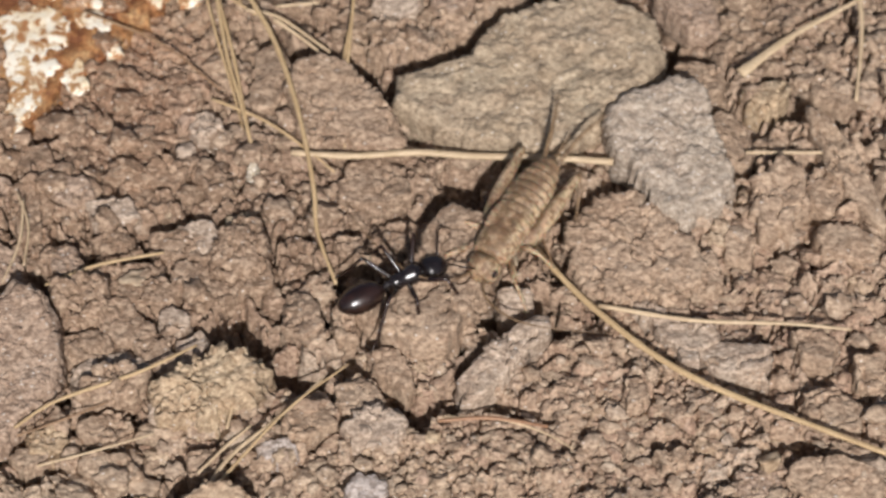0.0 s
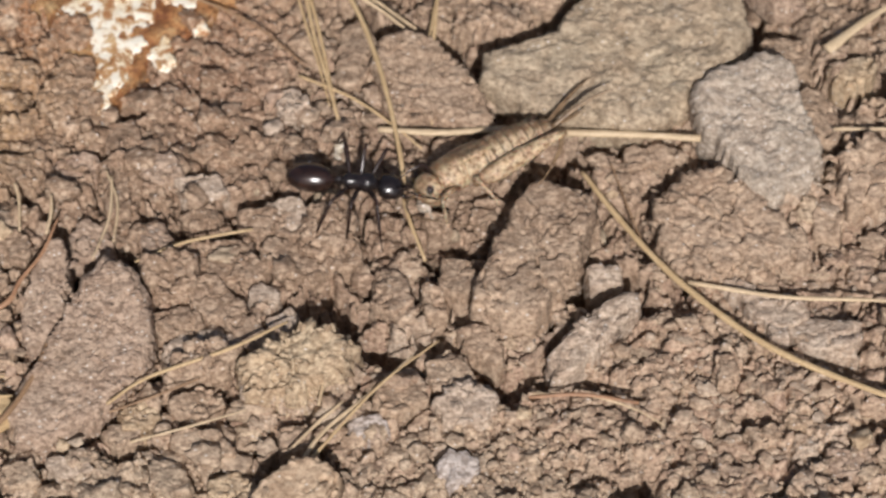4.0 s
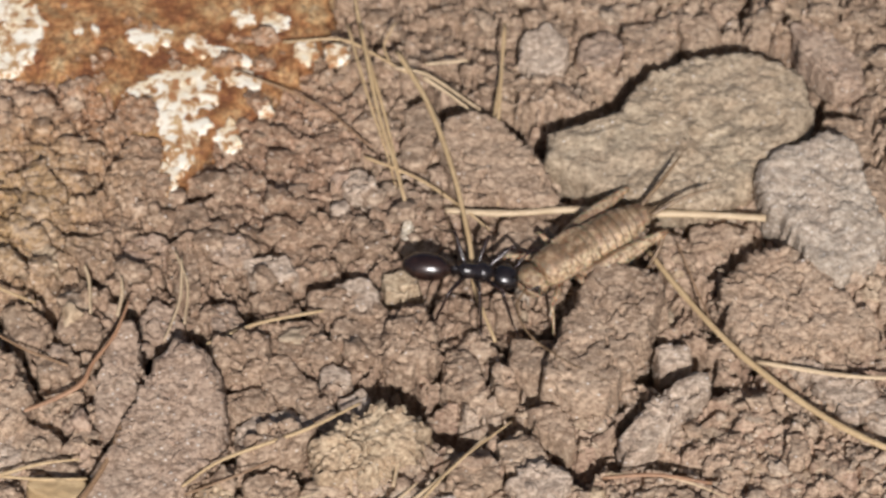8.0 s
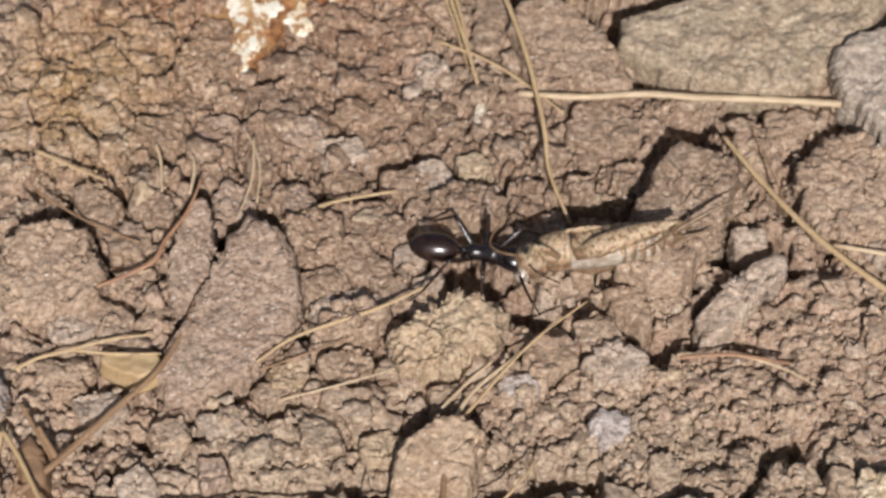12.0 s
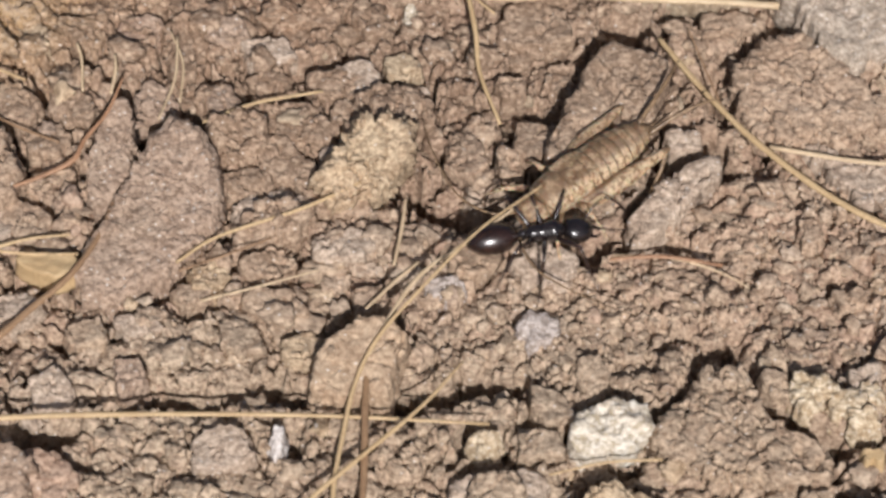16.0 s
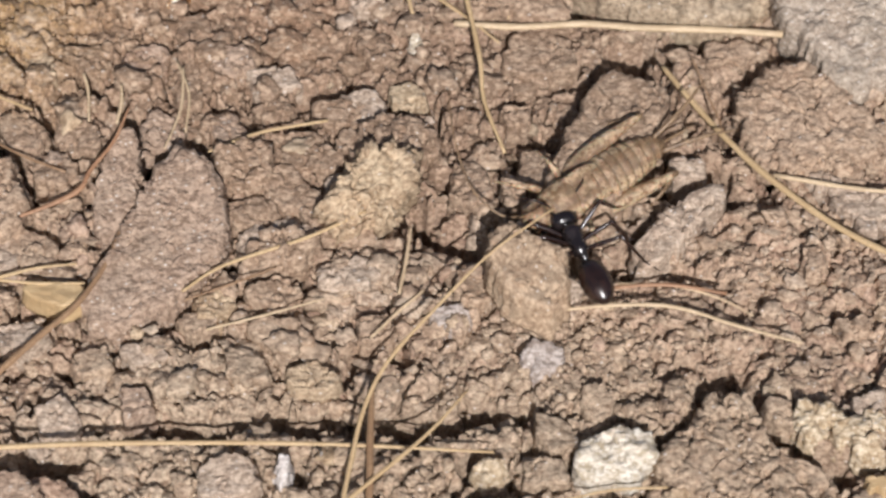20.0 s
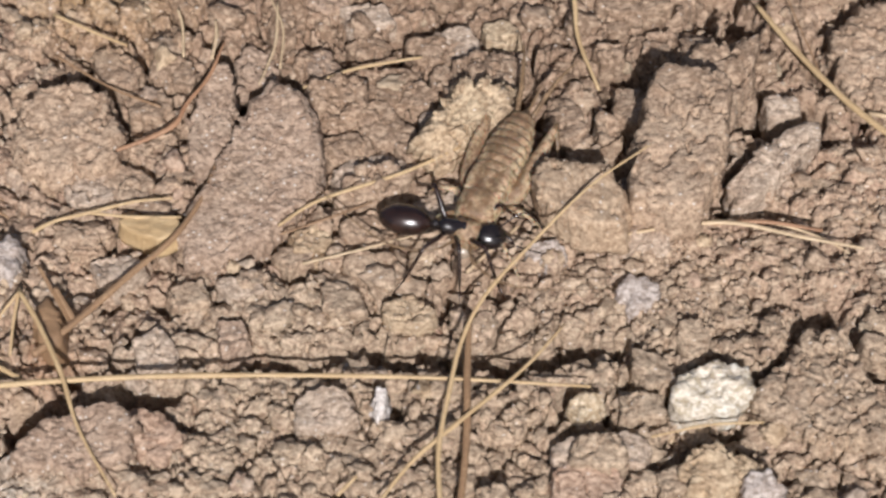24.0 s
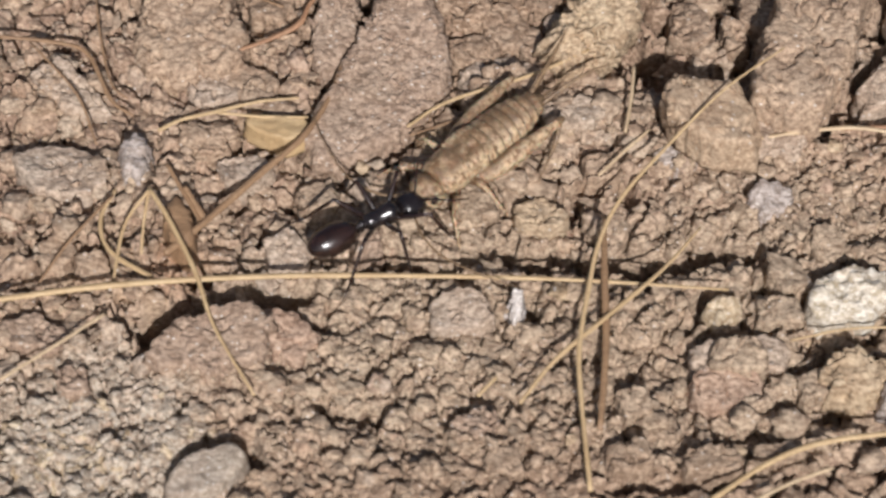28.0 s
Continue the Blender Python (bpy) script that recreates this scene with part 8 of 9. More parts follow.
# ---- the ant ----
def build_ant():
    ant = tagged(new("ant"), "large shiny black ant dragging a cricket", "ant")
    z = 1.9
    part("gaster", spindle(bmesh.new(), [(-5.45, 0.1), (-5.25, 0.5), (-4.5, 1.0), (-3.4, 1.16), (-2.3, 0.92), (-1.65, 0.3)], tall=0.92, centre=(0, 0, z + 0.1), ridge=0.02), ANT_BROWN, ant, "glossy dark brown gaster")
    part("petiole", spindle(bmesh.new(), [(-1.75, 0.16), (-1.5, 0.3), (-1.25, 0.38), (-1.0, 0.2)], tall=1.5, centre=(0, 0, z + 0.05)), ANT_BLACK, ant)
    part("thorax", spindle(bmesh.new(), [(-1.2, 0.25), (-0.7, 0.62), (0.0, 0.6), (0.5, 0.72), (1.0, 0.82), (1.5, 0.55), (1.75, 0.25)], tall=1.05, centre=(0, 0, z + 0.15)), ANT_BLACK, ant)
    head = part("head", spindle(bmesh.new(), [(0, 0.3), (0.3, 0.9), (1.0, 1.06), (1.7, 0.86), (2.15, 0.4)], tall=0.8), ANT_BLACK, ant, m=mm_pose(1.65, 0, z + 0.05, 0, 12, 0))
    for s in (-1, 1):
        part("eye", ball(0.2, (0.95, 0.92 * s, 0.32), (1.2, 0.6, 1)), EYE_DARK, head)
        part("mandible", tube(bmesh.new(), smooth_line([(1.9, 0.42 * s, -0.15), (2.5, 0.42 * s, -0.25), (2.9, 0.1 * s, -0.3)]), (0.16, 0.13, 0.04), 6), ANT_BROWN, head)
        feeler = part("antenna", tube(bmesh.new(), smooth_line([(0, 0, 0), (0.8, 0.9 * s, 0.7), (1.5, 1.5 * s, 0.8), (2.4, 1.5 * s, 0.2), (3.1, 1.3 * s, -0.5)], 4), (0.08, 0.07, 0.07, 0.06), 6), ANT_BROWN, ant, m=mm_pose(3.2, 0.35 * s, z + 0.4))
        FEELERS.append((feeler, 3.2, 0.35 * s, z + 0.4, s))
    # hip, knee, ankle and toe of the legs of one side
    for hip, knee, ankle, toe in ((0.95, (1.6, 1.9, 1.3), (2.5, 3.2, -1.0), (3.1, 4.0, -1.75)), (0.25, (0.1, 2.3, 1.4), (0.0, 3.8, -1.1), (-0.1, 4.8, -1.75)), (-0.5, (-1.3, 2.1, 1.5), (-2.7, 3.5, -1.0), (-3.5, 4.3, -1.75))):
        for s in (-1, 1):
            f = lambda q: (q[0], q[1] * s, q[2])
            bm = tube(bmesh.new(), smooth_line([(0, 0, 0), f(tuple(0.5 * v for v in knee)), f(knee)], 3), (0.17, 0.22, 0.14), 6)
            tube(bm, smooth_line([f(knee), f(tuple(0.5 * (a + b) for a, b in zip(knee, ankle))), f(ankle)], 3), (0.13, 0.14, 0.09), 6)
            tube(bm, [f(ankle), f(tuple(0.5 * (a + b) for a, b in zip(ankle, toe))), f(toe)], (0.08, 0.06, 0.04), 5)
            leg = part("leg", bm, ANT_BROWN, ant, m=mm_pose(hip, 0.42 * s, z - 0.1))
            LEGS.append((leg, hip, 0.42 * s, z - 0.1, s, len(LEGS)))
    return ant


LEGS, FEELERS = [], []
ant = build_ant()


# ---- the cricket ----
def build_cricket():
    bug = tagged(new("cricket"), "tan mottled cricket with banded abdomen, limp", "cricket")
    z = 1.9

    def plump(bm, rows, *more):
        return spindle(bm, [(x, 1.08 * r) for x, r in rows], *more)

    # abdomen in overlapping rings, each with a darker hind edge, tapering to the tail
    for i in range(9):
        u = i / 8
        x = -0.5 - 0.68 * i
        r = 1.42 + 0.2 * math.sin(math.pi * u * 0.8) - 0.66 * u ** 2.6
        ring = part("abdomen_ring", plump(bmesh.new(), [(x - 0.84, r * 0.8), (x - 0.74, r * 1.0), (x - 0.45, r * 1.04), (x + 0.1, r * 0.9)], 20, 0.9, (0, 0, z)), CRICKET_TAN, bug)
        part("ring_edge", plump(bmesh.new(), [(x - 0.82, r * 0.86), (x - 0.75, r * 1.02), (x - 0.66, r * 1.035), (x - 0.56, r * 1.0)], 20, 0.9, (0, 0, z)), CRICKET_EDGE, ring, "darker hind edge")
    part("belly", plump(bmesh.new(), [(-6.6, 0.2), (-5.2, 0.85), (-3.0, 1.22), (-1.0, 1.2), (0.8, 0.95), (1.4, 0.3)], 16, 0.66, (0, 0, z - 0.68)), CRICKET_PALE, bug, "pale glossy underside")
    part("tail", plump(bmesh.new(), [(-7.5, 0.15), (-7.0, 0.55), (-6.2, 0.85)], 14, 0.8, (0, 0, z - 0.05)), CRICKET_BROWN, bug)
    part("ovipositor", tube(bmesh.new(), smooth_line([(-7.1, 0, z - 0.1), (-8.6, 0.1, z), (-9.8, 0.1, z + 0.25)], 4), (0.14, 0.1, 0.04), 6), CRICKET_BROWN, bug, "dark pointed spike at the tail")
    part("thorax", plump(bmesh.new(), [(-0.9, 1.3), (-0.2, 1.44), (0.6, 1.38), (1.3, 1.15)], 20, 0.9, (0, 0, z)), CRICKET_TAN, bug)
    part("pronotum", plump(bmesh.new(), [(0.45, 1.40), (0.6, 1.52), (1.4, 1.46), (2.1, 1.3), (2.4, 1.12)], 24, 0.92, (0, 0, z + 0.06)), CRICKET_TAN, bug, "saddle-shaped tan neck shield")
    head = part("head", plump(bmesh.new(), [(0, 0.85), (0.35, 1.2), (1.0, 1.22), (1.55, 0.95), (1.9, 0.45)], 22, 1.08), CRICKET_TAN, bug, "round honey-brown head", m=mm_pose(2.25, 0, z - 0.1, 0, 24, 0))
    part("face", plump(bmesh.new(), [(1.2, 0.3), (1.75, 0.55), (2.2, 0.5), (2.45, 0.15)], 12, 1.0, (0, 0, -0.45)), CRICKET_PALE, head, "pale mouth plate")
    for s in (-1, 1):
        part("eye", ball(0.43, (0.9, 1.0 * s, 0.42), (1, 0.72, 1.15)), EYE_DARK, head, "dark glossy eye")
        part("palp", tube(bmesh.new(), smooth_line([(1.7, 0.4 * s, -0.7), (2.1, 0.6 * s, -1.1), (2.2, 0.55 * s, -1.5)], 3), (0.1, 0.09, 0.12), 6), CRICKET_PALE, head)
        part("antenna", tube(bmesh.new(), smooth_line([(1.5, 0.5 * s, 0.7), (2.8, 1.6 * s, 1.6), (3.4, 4.4 * s, 1.8), (2.6, 8.0 * s, 1.5), (1.2, 11.5 * s, 0.5)], 5), (0.12, 0.09, 0.06, 0.03), 5), CRICKET_BROWN, head)
        part("cercus", tube(bmesh.new(), smooth_line([(-6.7, 0.55 * s, z + 0.1), (-8.6, 1.0 * s, z + 0.9), (-10.4, 1.6 * s, z + 1.4), (-12.0, 2.3 * s, z + 1.5)], 4), (0.2, 0.19, 0.12, 0.03), 7), CRICKET_BROWN, bug)
        part("wing_pad", plump(bmesh.new(), [(-2.2, 0.1), (-1.6, 0.55), (-0.6, 0.72), (0.6, 0.6)], 12, 0.3, (0, 0.75 * s, z + 1.12)), CRICKET_TAN, bug)
        part("flank", plump(bmesh.new(), [(-5.9, 0.1), (-4.6, 0.34), (-2.4, 0.5), (-0.4, 0.5), (0.6, 0.2)], 12, 1.1, (0, 1.02 * s, z - 0.4)), CRICKET_PALE, bug, "pale glossy flank")
        # jumping leg: thick thigh along the abdomen, thin spined shin folded under it, foot
        leg = part("hind_thigh", tube(bmesh.new(), smooth_line([(0, 0, 0), (-1.5, 0.6 * s, 0.3), (-3.6, 1.0 * s, 0.7), (-5.6, 1.2 * s, 1.0), (-7.0, 1.3 * s, 1.1)], 5), (0.34, 0.74, 0.68, 0.42, 0.27), 14, 1.15), CRICKET_TAN, bug, m=mm_pose(0.2, 1.2 * s, z - 0.95))
        part("knee", ball(0.34, (-7.0, 1.3 * s, 1.1), (1.1, 0.8, 1.0)), CRICKET_BROWN, leg, "dark knee")
        shin = tube(bmesh.new(), smooth_line([(-7.0, 1.3 * s, 1.1), (-6.2, 1.8 * s, 0.1), (-5.0, 2.3 * s, -0.7)], 5), (0.2, 0.16, 0.12), 7)
        tube(shin, smooth_line([(-5.0, 2.3 * s, -0.7), (-4.2, 2.6 * s, -1.1), (-3.5, 2.8 * s, -1.2)], 3), (0.09, 0.07, 0.03), 6)
        for k in range(5):
            q = Vector((-6.5 + 0.33 * k, 1.5 * s + 0.15 * k * s, 0.5 - 0.25 * k))
            tube(shin, [q, q + Vector((0.2, 0.4 * s, 0.12))], (0.05, 0.012), 5)
        part("shin", shin, CRICKET_BROWN, leg)
        for x0, knee, foot in ((1.6, (1.9, 1.7, 0.5), (2.6, 3.1, -1.3)), (0.4, (0.2, 1.9, 0.6), (-0.2, 3.4, -1.3))):
            bm = tube(bmesh.new(), smooth_line([(0, 0, 0), (knee[0] * 0.5, knee[1] * 0.55 * s, knee[2] * 0.8), (knee[0], knee[1] * s, knee[2])], 3), (0.24, 0.27, 0.15), 7)
            tube(bm, smooth_line([(knee[0], knee[1] * s, knee[2]), (0.5 * (knee[0] + foot[0]), 0.5 * (knee[1] + foot[1]) * s, -0.3), (foot[0], foot[1] * s, foot[2])], 3), (0.14, 0.12, 0.06), 6)
            part("leg", bm, CRICKET_TAN, bug, m=mm_pose(x0 - 0.3, 1.15 * s, z - 0.8))
    # slender build: all of it drawn out along the body
    for ob in bug.children_recursive:
        ob.data.transform(Matrix.Diagonal((1.1, 1, 1, 1)))
        ob.location.x *= 1.1
    return bug


cricket = build_cricket()


# ---- loose crumbs on the soil ----
def coarseness(x, y):
    c = 0.6
    for px, py, r, k, up in PATCHES:
        c += math.exp(-((x - px) ** 2 + (y - py) ** 2) / (r * r)) * (k - c)
    return c


def lump_shape(seed, div):
    """A broken lump of soil one millimetre across: flat faces, blunt corners, a grainy skin."""
    rng = random.Random(seed)
    bm = bmesh.new()
    bmesh.ops.create_icosphere(bm, subdivisions=div, radius=0.5)
    off = Vector((seed * 3.7, seed * 1.9, 0))
    cuts = [(Vector((rng.gauss(0, 1), rng.gauss(0, 1), rng.gauss(0, 0.7))).normalized(), rng.uniform(0.27, 0.4)) for _ in range(9)] + [(Vector((rng.gauss(0, 0.22), rng.gauss(0, 0.22), 1)).normalized(), rng.uniform(0.2, 0.3))]
    for v in bm.verts:
        co = v.co.copy()
        for way, far in cuts:
            over = co.dot(way) - far
            if over > 0:
                co -= 0.85 * over * way
        v.co = co * (1 + 0.36 * noise.noise(co * 4.5 + off) + 0.3 * noise.noise(co * 9 + off))
    bmesh.ops.recalc_face_normals(bm, faces=bm.faces)
    bm.verts.index_update()
    return bm


def joined(name, shapes, rows, material, smooth):
    """One mesh of many lumps: rows of (shape, x, y, z, width, depth, height, turn, tip, lean)."""
    vs, fs, base = [], [], 0
    for k, x, y, z, w, d, h, turn, tip, lean in rows:
        co, tri = shapes[k]
        m = np.array(Euler((tip, lean, turn)).to_matrix())
        vs.append((co * (w, d, h)) @ m.T + (x, y, z))
        fs.append(tri + base)
        base += len(co)
    vs, fs = np.concatenate(vs) * MM, np.concatenate(fs).ravel()
    me = bpy.data.meshes.new(name)
    me.vertices.add(len(vs))
    me.vertices.foreach_set("co", vs.astype(np.float32).ravel())
    me.loops.add(len(fs))
    me.loops.foreach_set("vertex_index", fs.astype(np.int32))
    me.polygons.add(len(fs) // 3)
    me.polygons.foreach_set("loop_start", np.arange(0, len(fs), 3, dtype=np.int32))
    me.polygons.foreach_set("use_smooth", np.full(len(fs) // 3, smooth, dtype=bool))
    me.update(calc_edges=True)
    me.materials.append(material)
    return me


def as_arrays(bm):
    out = np.array([v.co[:] for v in bm.verts]), np.array([[v.index for v in f.verts] for f in bm.faces])
    bm.free()
    return out


def scatter_crumbs():
    rng = np.random.default_rng(4)
    kinds = [mesh_of(lump_shape(i, 3), "crumb") for i in range(12)]
    for k, me in enumerate(kinds):
        me.materials.append((CLOD, SOIL_CRUMB, YELLOW_CLOD, BROWN_CLOD, GREY_CLOD, SOIL_CRUMB, CLOD, TAN_STONE, CLOD, RED_CLOD, GREY_CLOD, CLOD)[k])
    pale = mesh_of(crumb_mesh(40), "crumb", smooth=False)
    pale.materials.append(PALE_GRIT)
    for made in range(300):
        x, y = rng.uniform(-50, 25), rng.uniform(-42, 20)
        s = (0.8 + 1.6 * rng.random() ** 1.5) * (0.55 + 0.6 * coarseness(x, y))
        chip = made >= 200  # pale chips of a weathered stone
        if chip:
            x, y, s = rng.normal(-52.5, 4.0), rng.normal(-43.5, 2.3), 0.5 + 0.6 * rng.random()
        ob = new("crumb", pale if chip else kinds[made % 12])
        ob.parent = ground
        ob.matrix_basis = mm_pose(x, y, soil_at(x, y) + 0.1 * s, *rng.uniform(-25, 25, 2), rng.uniform(0, 360)) @ Matrix.Diagonal((s * rng.uniform(0.9, 1.5), s, s * 0.8, 1))
    # lumps of broken crust, past counting
    shapes = [as_arrays(lump_shape(100 + k, 3 if k < 6 else 2)) for k in range(12)]
    rows = []
    xs, ys = rng.uniform(-66, 42, 7400), rng.uniform(-52, 36, 7400)
    loose = fbm(xs / 7.0, ys / 7.0, 400, 3)
    for width, depth, pts in CRACKS:
        if width > 0.5:
            loose[to_line(xs, ys, pts) < 0.5 * width + 0.5] = 0
    for i, (x, y) in enumerate(zip(xs, ys)):
        if loose[i] < 0.38:
            continue
        c = coarseness(x, y)
        s = (0.7 + 2.2 * rng.random() ** 2.6) * (0.28 + 1.05 * c)
        tip, lean = rng.normal(0.1, 0.25), rng.normal(0, 0.22)
        bed = (2 * soil_at(x, y) + soil_at(x - 0.5 * s, y) + soil_at(x + 0.5 * s, y) + soil_at(x, y - 0.5 * s) + soil_at(x, y + 0.5 * s)) / 6
        rows.append((i % 6 if s > 1.3 else 6 + i % 6, x, y, bed + rng.uniform(0.12, 0.42) * s, s * rng.uniform(0.95, 1.5), s * rng.uniform(0.75, 1.0), s * rng.uniform(0.6, 0.95), rng.uniform(-0.9, 0.9) + (math.pi if i % 2 else 0), tip, lean))
    tagged(new("broken_crust", joined("broken_crust", shapes, rows, LOOSE_LUMP, True)), "broken lumps of dry tan soil crust", "soil", kind="stuff")
    # the finer grit
    shapes = []
    for k in range(5):
        bm = crumb_mesh(20 + k, 9)
        bmesh.ops.recalc_face_normals(bm, faces=bm.faces)
        bm.verts.index_update()
        shapes.append(as_arrays(bm))
    rows = []
    for i in range(34000):
        x, y = rng.uniform(-64, 40), rng.uniform(-50, 34)
        if rng.random() > 1.08 - coarseness(x, y) ** 0.7:
            continue
        s = 0.3 + 0.95 * rng.random() ** 2.2
        rows.append((i % 5, x, y, soil_at(x, y) + 0.06 * s, s * rng.uniform(0.9, 1.7), s, s, rng.normal(0, 0.7), 0.0, 0.0))
    tagged(new("grit", joined("grit", shapes, rows, LOOSE_LUMP, False)), "fine loose grit of tan soil", "grit", kind="stuff")


scatter_crumbs()


# ---- what moves ----
def motions():
    # seconds; place in millimetres; heading, pitch and roll in degrees
    walk(ant, [(t, mm_pose(x, y, z, 0, 0, turn)) for t, x, y, z, turn in (
        (0.0, -3.06, -4.39, 0.3, 29.2),
        (0.5, -3.83, -4.70, 0.3, 48.1),
        (1.0, -5.49, -1.35, 0.3, 64.9),
        (1.5, -7.91, -0.23, 0.3, 21.2),
        (2.0, -10.69, 1.14, 0.3, -19.7),
        (2.5, -12.63, 2.72, 0.3, -3.6),
        (3.0, -11.47, 2.78, 0.3, -11.0),
        (3.5, -12.47, 2.50, 0.3, -8.6),
        (5.5, -14.17, 2.53, 0.3, 1.3),
        (6.0, -13.17, 0.95, 0.3, 35.2),
        (6.5, -12.00, 0.33, 0.3, 58.0),
        (7.0, -13.13, 3.08, 0.3, 22.5),
        (7.5, -12.67, 3.04, 0.3, -3.4),
        (8.0, -9.87, 1.70, 0.3, -7.8),
        (8.5, -14.12, 2.75, 0.3, 9.5),
        (9.0, -13.07, 0.58, 0.3, 48.1),
        (9.5, -11.71, 0.68, 0.3, 63.3),
        (10.0, -11.49, -1.35, 0.3, 60.4),
        (10.5, -10.33, 0.98, 0.3, 60.1),
        (11.0, -13.21, -5.92, 0.3, -25.8),
        (11.5, -14.09, -5.88, 0.3, -47.5),
        (12.0, -14.88, -7.71, 0.3, -8.6),
        (12.5, -16.07, -5.42, 0.3, -14.9),
        (14.5, -8.72, -4.52, 0.3, -70.6),
        (15.0, -8.55, -5.06, 0.3, -83.2),
        (15.5, -6.02, -8.56, 0.3, -64.2),
        (16.0, -5.37, -14.70, 0.3, 10.1),
        (16.5, -6.05, -17.91, 0.3, 97.6),
        (17.0, -9.78, -17.27, 0.3, 59.2),
        (17.5, -11.89, -17.18, 0.3, 38.4),
        (18.0, -12.88, -16.56, 0.3, 26.5),
        (18.5, -11.91, -15.23, 0.3, 32.4),
        (19.0, -7.05, -15.79, 0.3, 50.5),
        (19.5, -2.32, -15.96, 0.3, 114.2),
        (20.0, -3.03, -13.20, 0.3, 111.5),
        (20.5, -5.42, -11.67, 0.3, 105.0),
        (22.5, -19.88, -17.53, 0.3, 63.7),
        (23.0, -19.26, -19.91, 0.3, 20.4),
        (23.5, -19.87, -18.28, 0.3, 1.1),
        (24.0, -18.74, -17.54, 0.3, -10.8),
        (24.5, -19.30, -21.33, 0.3, 44.8),
        (25.0, -20.77, -21.36, 0.3, 44.6),
        (25.5, -22.68, -21.55, 0.3, 39.6),
        (26.0, -29.33, -25.23, 0.3, 26.5),
        (26.5, -29.87, -25.10, 0.3, 7.8),
        (27.0, -32.29, -25.45, 0.3, 26.7),
        (27.5, -33.71, -25.70, 0.3, 27.1),
        (28.0, -33.21, -25.44, 0.3, 31.4),
    )])
    # the cricket is turned about the middle of its body
    walk(cricket, [(t, mm_pose(x, y, z, roll, 0, turn) @ mm_pose(0, 0, -1.9)) for t, x, y, z, turn, roll in (
        (0.0, 4.67, -0.42, 2.7, -118.8, 0),
        (0.5, 2.22, 2.94, 2.7, -110.0, 0),
        (1.0, 0.81, 2.50, 2.7, -140.6, 0),
        (1.5, 0.16, 2.21, 2.7, -140.6, 0),
        (2.0, -3.33, 4.59, 2.2, -139.5, 0),
        (2.5, -4.75, 5.22, 2.2, -147.0, 30),
        (3.0, -3.86, 4.76, 2.2, -144.7, 35),
        (3.5, -5.0, 3.71, 2.2, -149.4, 35),
        (5.5, -5.05, 5.49, 2.2, -150.0, 35),
        (6.0, -5.32, 5.21, 2.2, -152.1, 35),
        (6.5, -4.11, 7.07, 2.2, -147.4, 35),
        (7.0, -5.36, 6.3, 2.2, -153.9, 35),
        (7.5, -5.00, 5.27, 2.2, -148.0, 35),
        (8.0, -2.47, 3.08, 2.2, -145.4, 0),
        (8.5, -5.51, 5.57, 2.2, -155.7, 20),
        (9.0, -5.53, 5.27, 2.2, -153.0, 25),
        (9.5, -4.60, 6.30, 2.2, -149.9, 20),
        (10.0, -4.06, 5.21, 2.2, -146.6, 10),
        (10.5, -3.65, 5.96, 2.2, -158.4, 30),
        (10.6, -4.00, 1.50, 2.2, -164.0, 95),
        (10.7, -4.60, -4.00, 2.2, -168.0, 160),
        (10.9, -7.50, -6.40, 2.2, -172.0, 160),
        (11.0, -7.94, -8.17, 2.2, -173.6, 155),
        (11.2, -8.30, -8.60, 2.2, -166.0, 95),
        (11.5, -8.68, -9.22, 2.6, -158.1, 95),
        (12.0, -7.92, -7.56, 2.6, -170.7, 75),
        (12.5, -8.75, -7.26, 2.6, -177.0, 80),
        (14.5, -4.27, -9.06, 2.6, -167.2, 45),
        (15.0, -4.64, -7.66, 2.6, -164.9, 30),
        (15.5, -4.24, -7.76, 2.2, -145.2, 20),
        (16.0, -3.38, -10.36, 2.2, -139.0, 0),
        (16.5, -5.60, -11.88, 2.2, -144.1, 0),
        (17.0, -6.71, -10.33, 2.2, -145.2, 0),
        (17.5, -5.82, -9.57, 2.2, -144.7, 0),
        (18.0, -6.72, -9.33, 2.2, -142.5, 0),
        (18.5, -6.42, -9.31, 2.2, -143.4, 15),
        (19.0, -3.40, -8.91, 2.2, -149.6, 25),
        (19.5, -3.32, -10.11, 2.2, -146.8, 15),
        (20.0, -2.99, -8.51, 2.0, -143.2, -25),
        (20.5, -4.73, -7.60, 2.2, -158.7, 35),
        (21.5, -9.00, -9.35, 2.2, -144.9, 90),
        (22.5, -12.87, -11.61, 3.0, -131.1, 150),
        (22.8, -12.90, -12.70, 3.0, -127.0, 145),
        (22.9, -14.00, -13.00, 2.2, -122.0, 75),
        (23.0, -14.71, -13.59, 2.2, -118.2, 20),
        (23.5, -15.05, -14.06, 2.2, -118.6, 0),
        (24.0, -16.47, -14.57, 2.2, -111.6, 0),
        (24.5, -16.20, -14.35, 2.2, -111.4, 0),
        (25.0, -16.96, -15.27, 2.2, -111.6, 0),
        (25.5, -17.88, -15.28, 2.2, -115.8, 0),
        (26.0, -22.29, -18.02, 2.2, -135.5, 0),
        (26.5, -22.02, -19.49, 2.2, -138.1, 0),
        (27.0, -24.72, -19.43, 2.2, -143.2, 0),
        (27.5, -26.54, -20.17, 2.2, -141.6, 0),
        (28.0, -27.50, -20.37, 2.2, -134.5, 0),
    )])
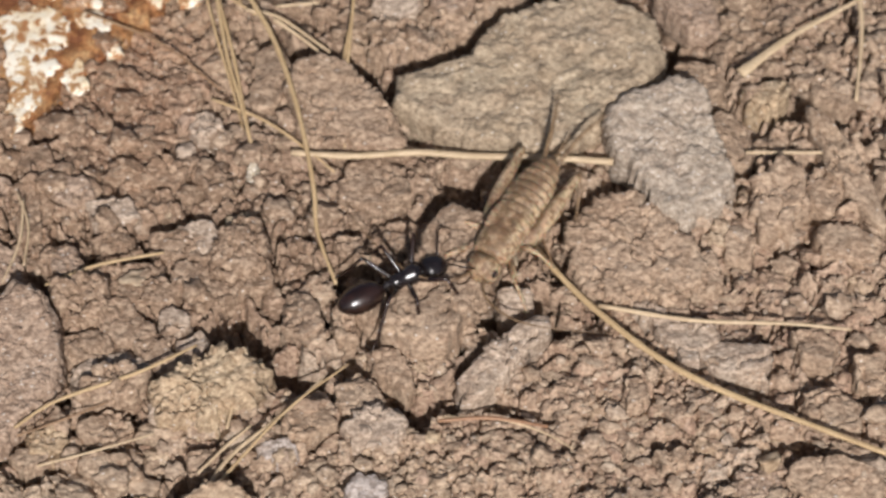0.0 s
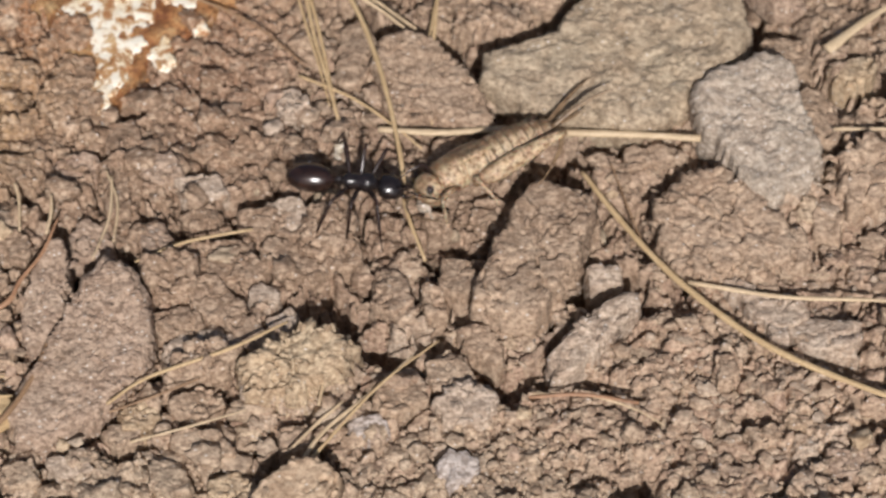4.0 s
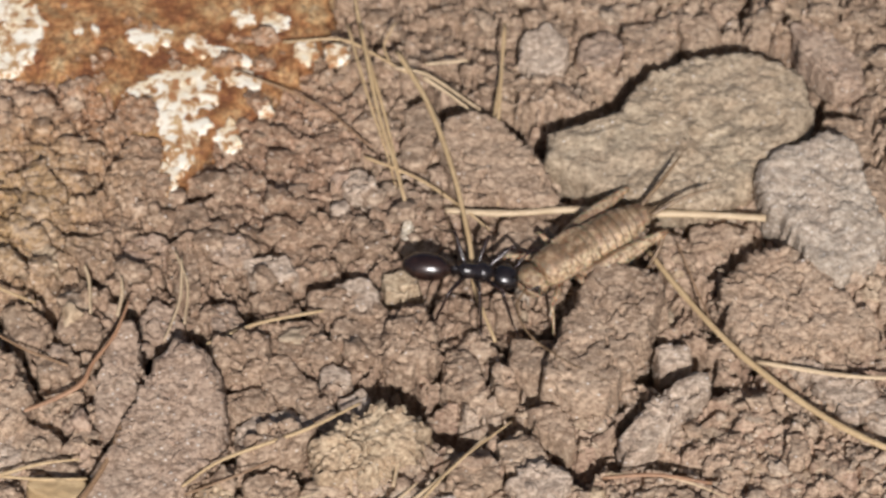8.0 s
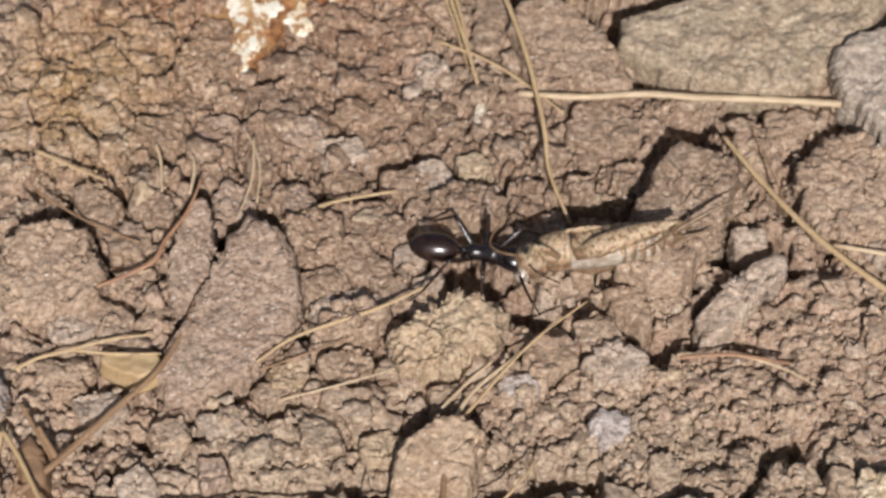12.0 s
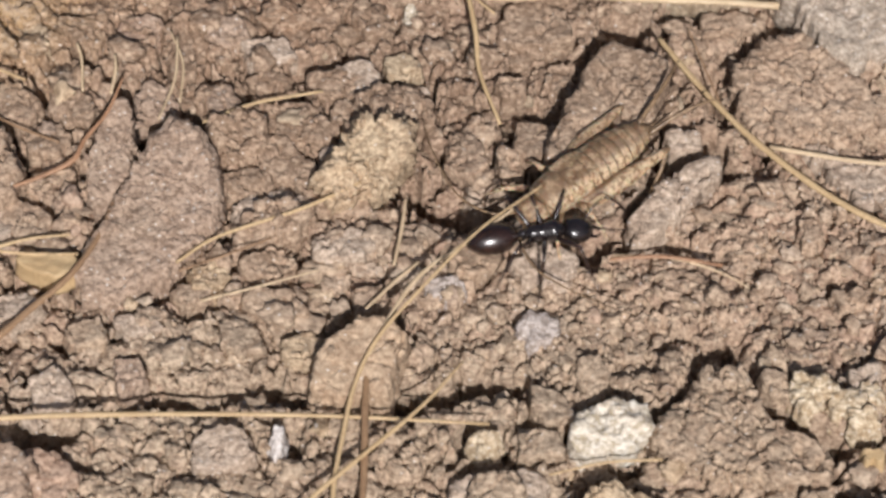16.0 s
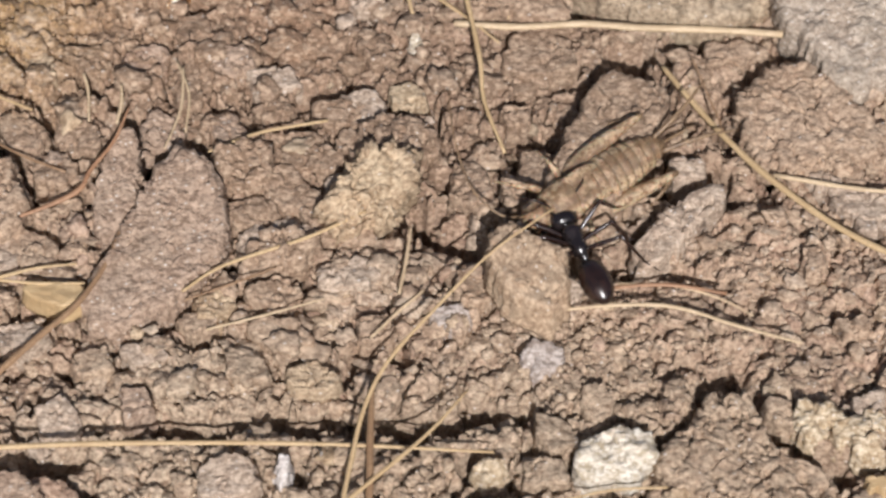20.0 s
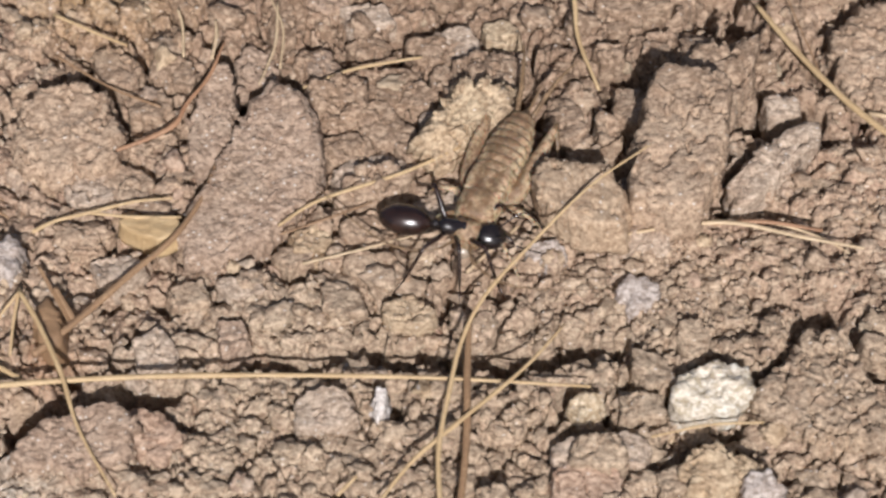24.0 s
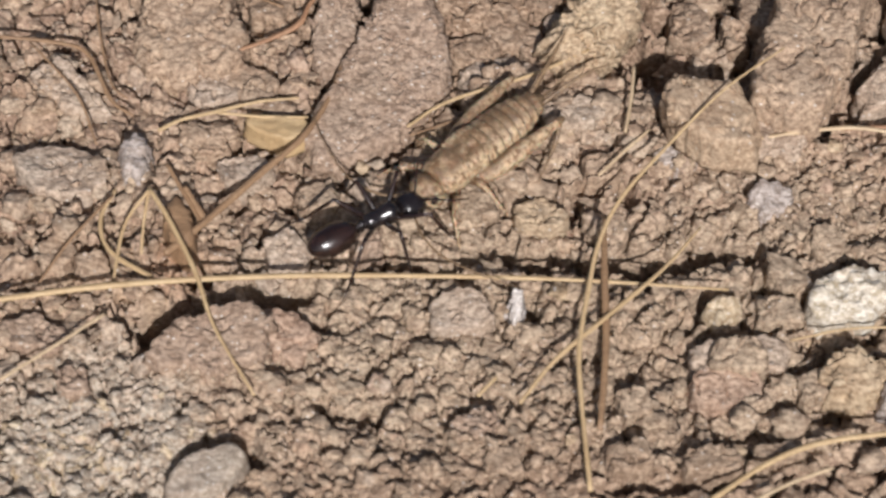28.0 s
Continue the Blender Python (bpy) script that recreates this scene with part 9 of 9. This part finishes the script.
    # place in millimetres, turn and tilt in degrees
    for thing, rows in (
        (loose_clod, ((0, -17.37, -13.29, 0, 0, 0), (11.5, -17.8, -13.36, 0, 0, 0), (12.0, -17.42, -14.25, 0, 4, 0), (12.3, -17.58, -8.3, 0.3, 20, 8), (12.6, -17.4, -6.9, 0.5, 24, 14), (14.5, -18.0, -7.6, 0.4, 24, 16), (28, -18.1, -7.6, 0.4, 24, 16))),
        (dragged_clod, ((0, -16.93, -25.03, 0, 0, 0), (17.7, -18.1, -25.15, 0, 0, 0), (17.9, -16.5, -24.2, 0.6, 10, 18), (18.0, -15.3, -22.9, 0.4, 20, 10), (18.2, -11.6, -21.6, 1.0, 40, 8), (18.4, -10.2, -20.3, 0.9, 52, 0), (18.6, -10.4, -19.4, 0.8, 60, 0), (18.8, -8.9, -17.6, 0.8, 66, 0), (19.4, -8.5, -16.7, 1.2, 74, 0), (20.0, -6.5, -16.0, 2.0, 80, 0), (20.5, -6.5, -15.9, 2.0, 80, 0), (22.5, -9.0, -15.1, 2.1, 102, -6), (28, -9.7, -16.5, 2.2, 102, -6))),
        (tall_clod, ((0, 0.13, -3.55, 0, 0, 0), (20.5, -0.6, -3.32, 0, 0, 0), (21.5, -1.55, -6.2, 1.6, 14, 0), (22.5, -2.4, -10.9, 2.0, 24, 4), (23.5, -2.5, -10.4, 2.0, 16, 2), (28, -2.7, -10.0, 2.0, 6, 2))),
        (pale_clod, ((0, -15.54, -0.31, 0, 0, 0), (5.8, -15.5, -0.44, 0, 0, 0), (6.6, -12.66, -4.18, 0.1, 20, 0), (7.2, -12.38, -4.71, 0.1, 25, 0), (8.0, -14.6, -3.4, 0.0, 10, 0), (9.0, -13.18, -7.8, -0.3, 60, 0), (10.0, -13.33, -5.05, -0.2, 80, 0), (11.0, -14.89, 0.64, 0.4, 100, 0), (12.0, -15.87, -1.98, 0.2, 110, 0), (28, -16.23, -2.26, 0.2, 110, 0))),
        (loose_straw, ((0, -18.6, -26.3, 1.0, 58.5, 0), (15.5, -18.6, -26.3, 1.0, 58.5, 0), (16.0, -17.4, -25.2, 2.4, 54, 0), (17.0, -16.4, -24.4, 3.7, 51, 0), (17.3, -16.0, -24.0, 4.2, 51, 40), (17.5, -13.0, -22.0, 6.0, 54, 85), (17.7, -10.0, -24.2, 2.2, 10, 150), (17.9, -8.6, -23.7, 1.0, -8.6, 180), (19.0, -8.6, -23.7, 1.0, -8.6, 180), (19.2, -7.4, -20.6, 2.0, -4, 110), (19.3, -6.6, -18.6, 1.6, 0, 50), (19.5, -5.8, -17.7, 1.0, 4, 0), (20.0, -3.94, -18, 1.0, -6, 0), (20.5, -4.07, -18.45, 1.0, -6, 0), (22.5, -6.32, -17.05, 1.0, 0, 0), (28, -6.32, -17.05, 1.0, 0, 0))),
    ):
        walk(thing, [(t, mm_pose(x, y, z, tilt, 0, turn)) for t, x, y, z, turn, tilt in rows])
    # the long stem lies low until the insects push against it and lift its tip
    rest = mm_pose(0, 0, 0, 0, 0, -62)
    walk(long_straw, [(t, mm_pose(-18.82, -45.59, 0.6, 0, 0, 62 + turn) @ mm_pose(0, 0, 0, 0, drop, 0) @ rest) for t, turn, drop in (
        (0, 4, 7), (15.5, 4, 7), (16.0, 1, 2), (17.0, 0, 0), (17.5, 2, -11), (18.0, 0, 0), (28, 0, 0))])
    for leg, x, y, z, s, k in LEGS:
        walk(leg, [(t, mm_pose(x, y, z, 6 * s * math.sin(5.1 * t + 2.1 * k), 0, 16 * math.sin(4.3 * t + 2.6 * k))) for t in [0.4 * i for i in range(71)]])
    for feeler, x, y, z, s in FEELERS:
        walk(feeler, [(t, mm_pose(x, y, z, 0, 8 * math.sin(3.1 * t + s), 14 * math.sin(2.2 * t + 1.7 * s))) for t in [0.5 * i for i in range(57)]])


motions()
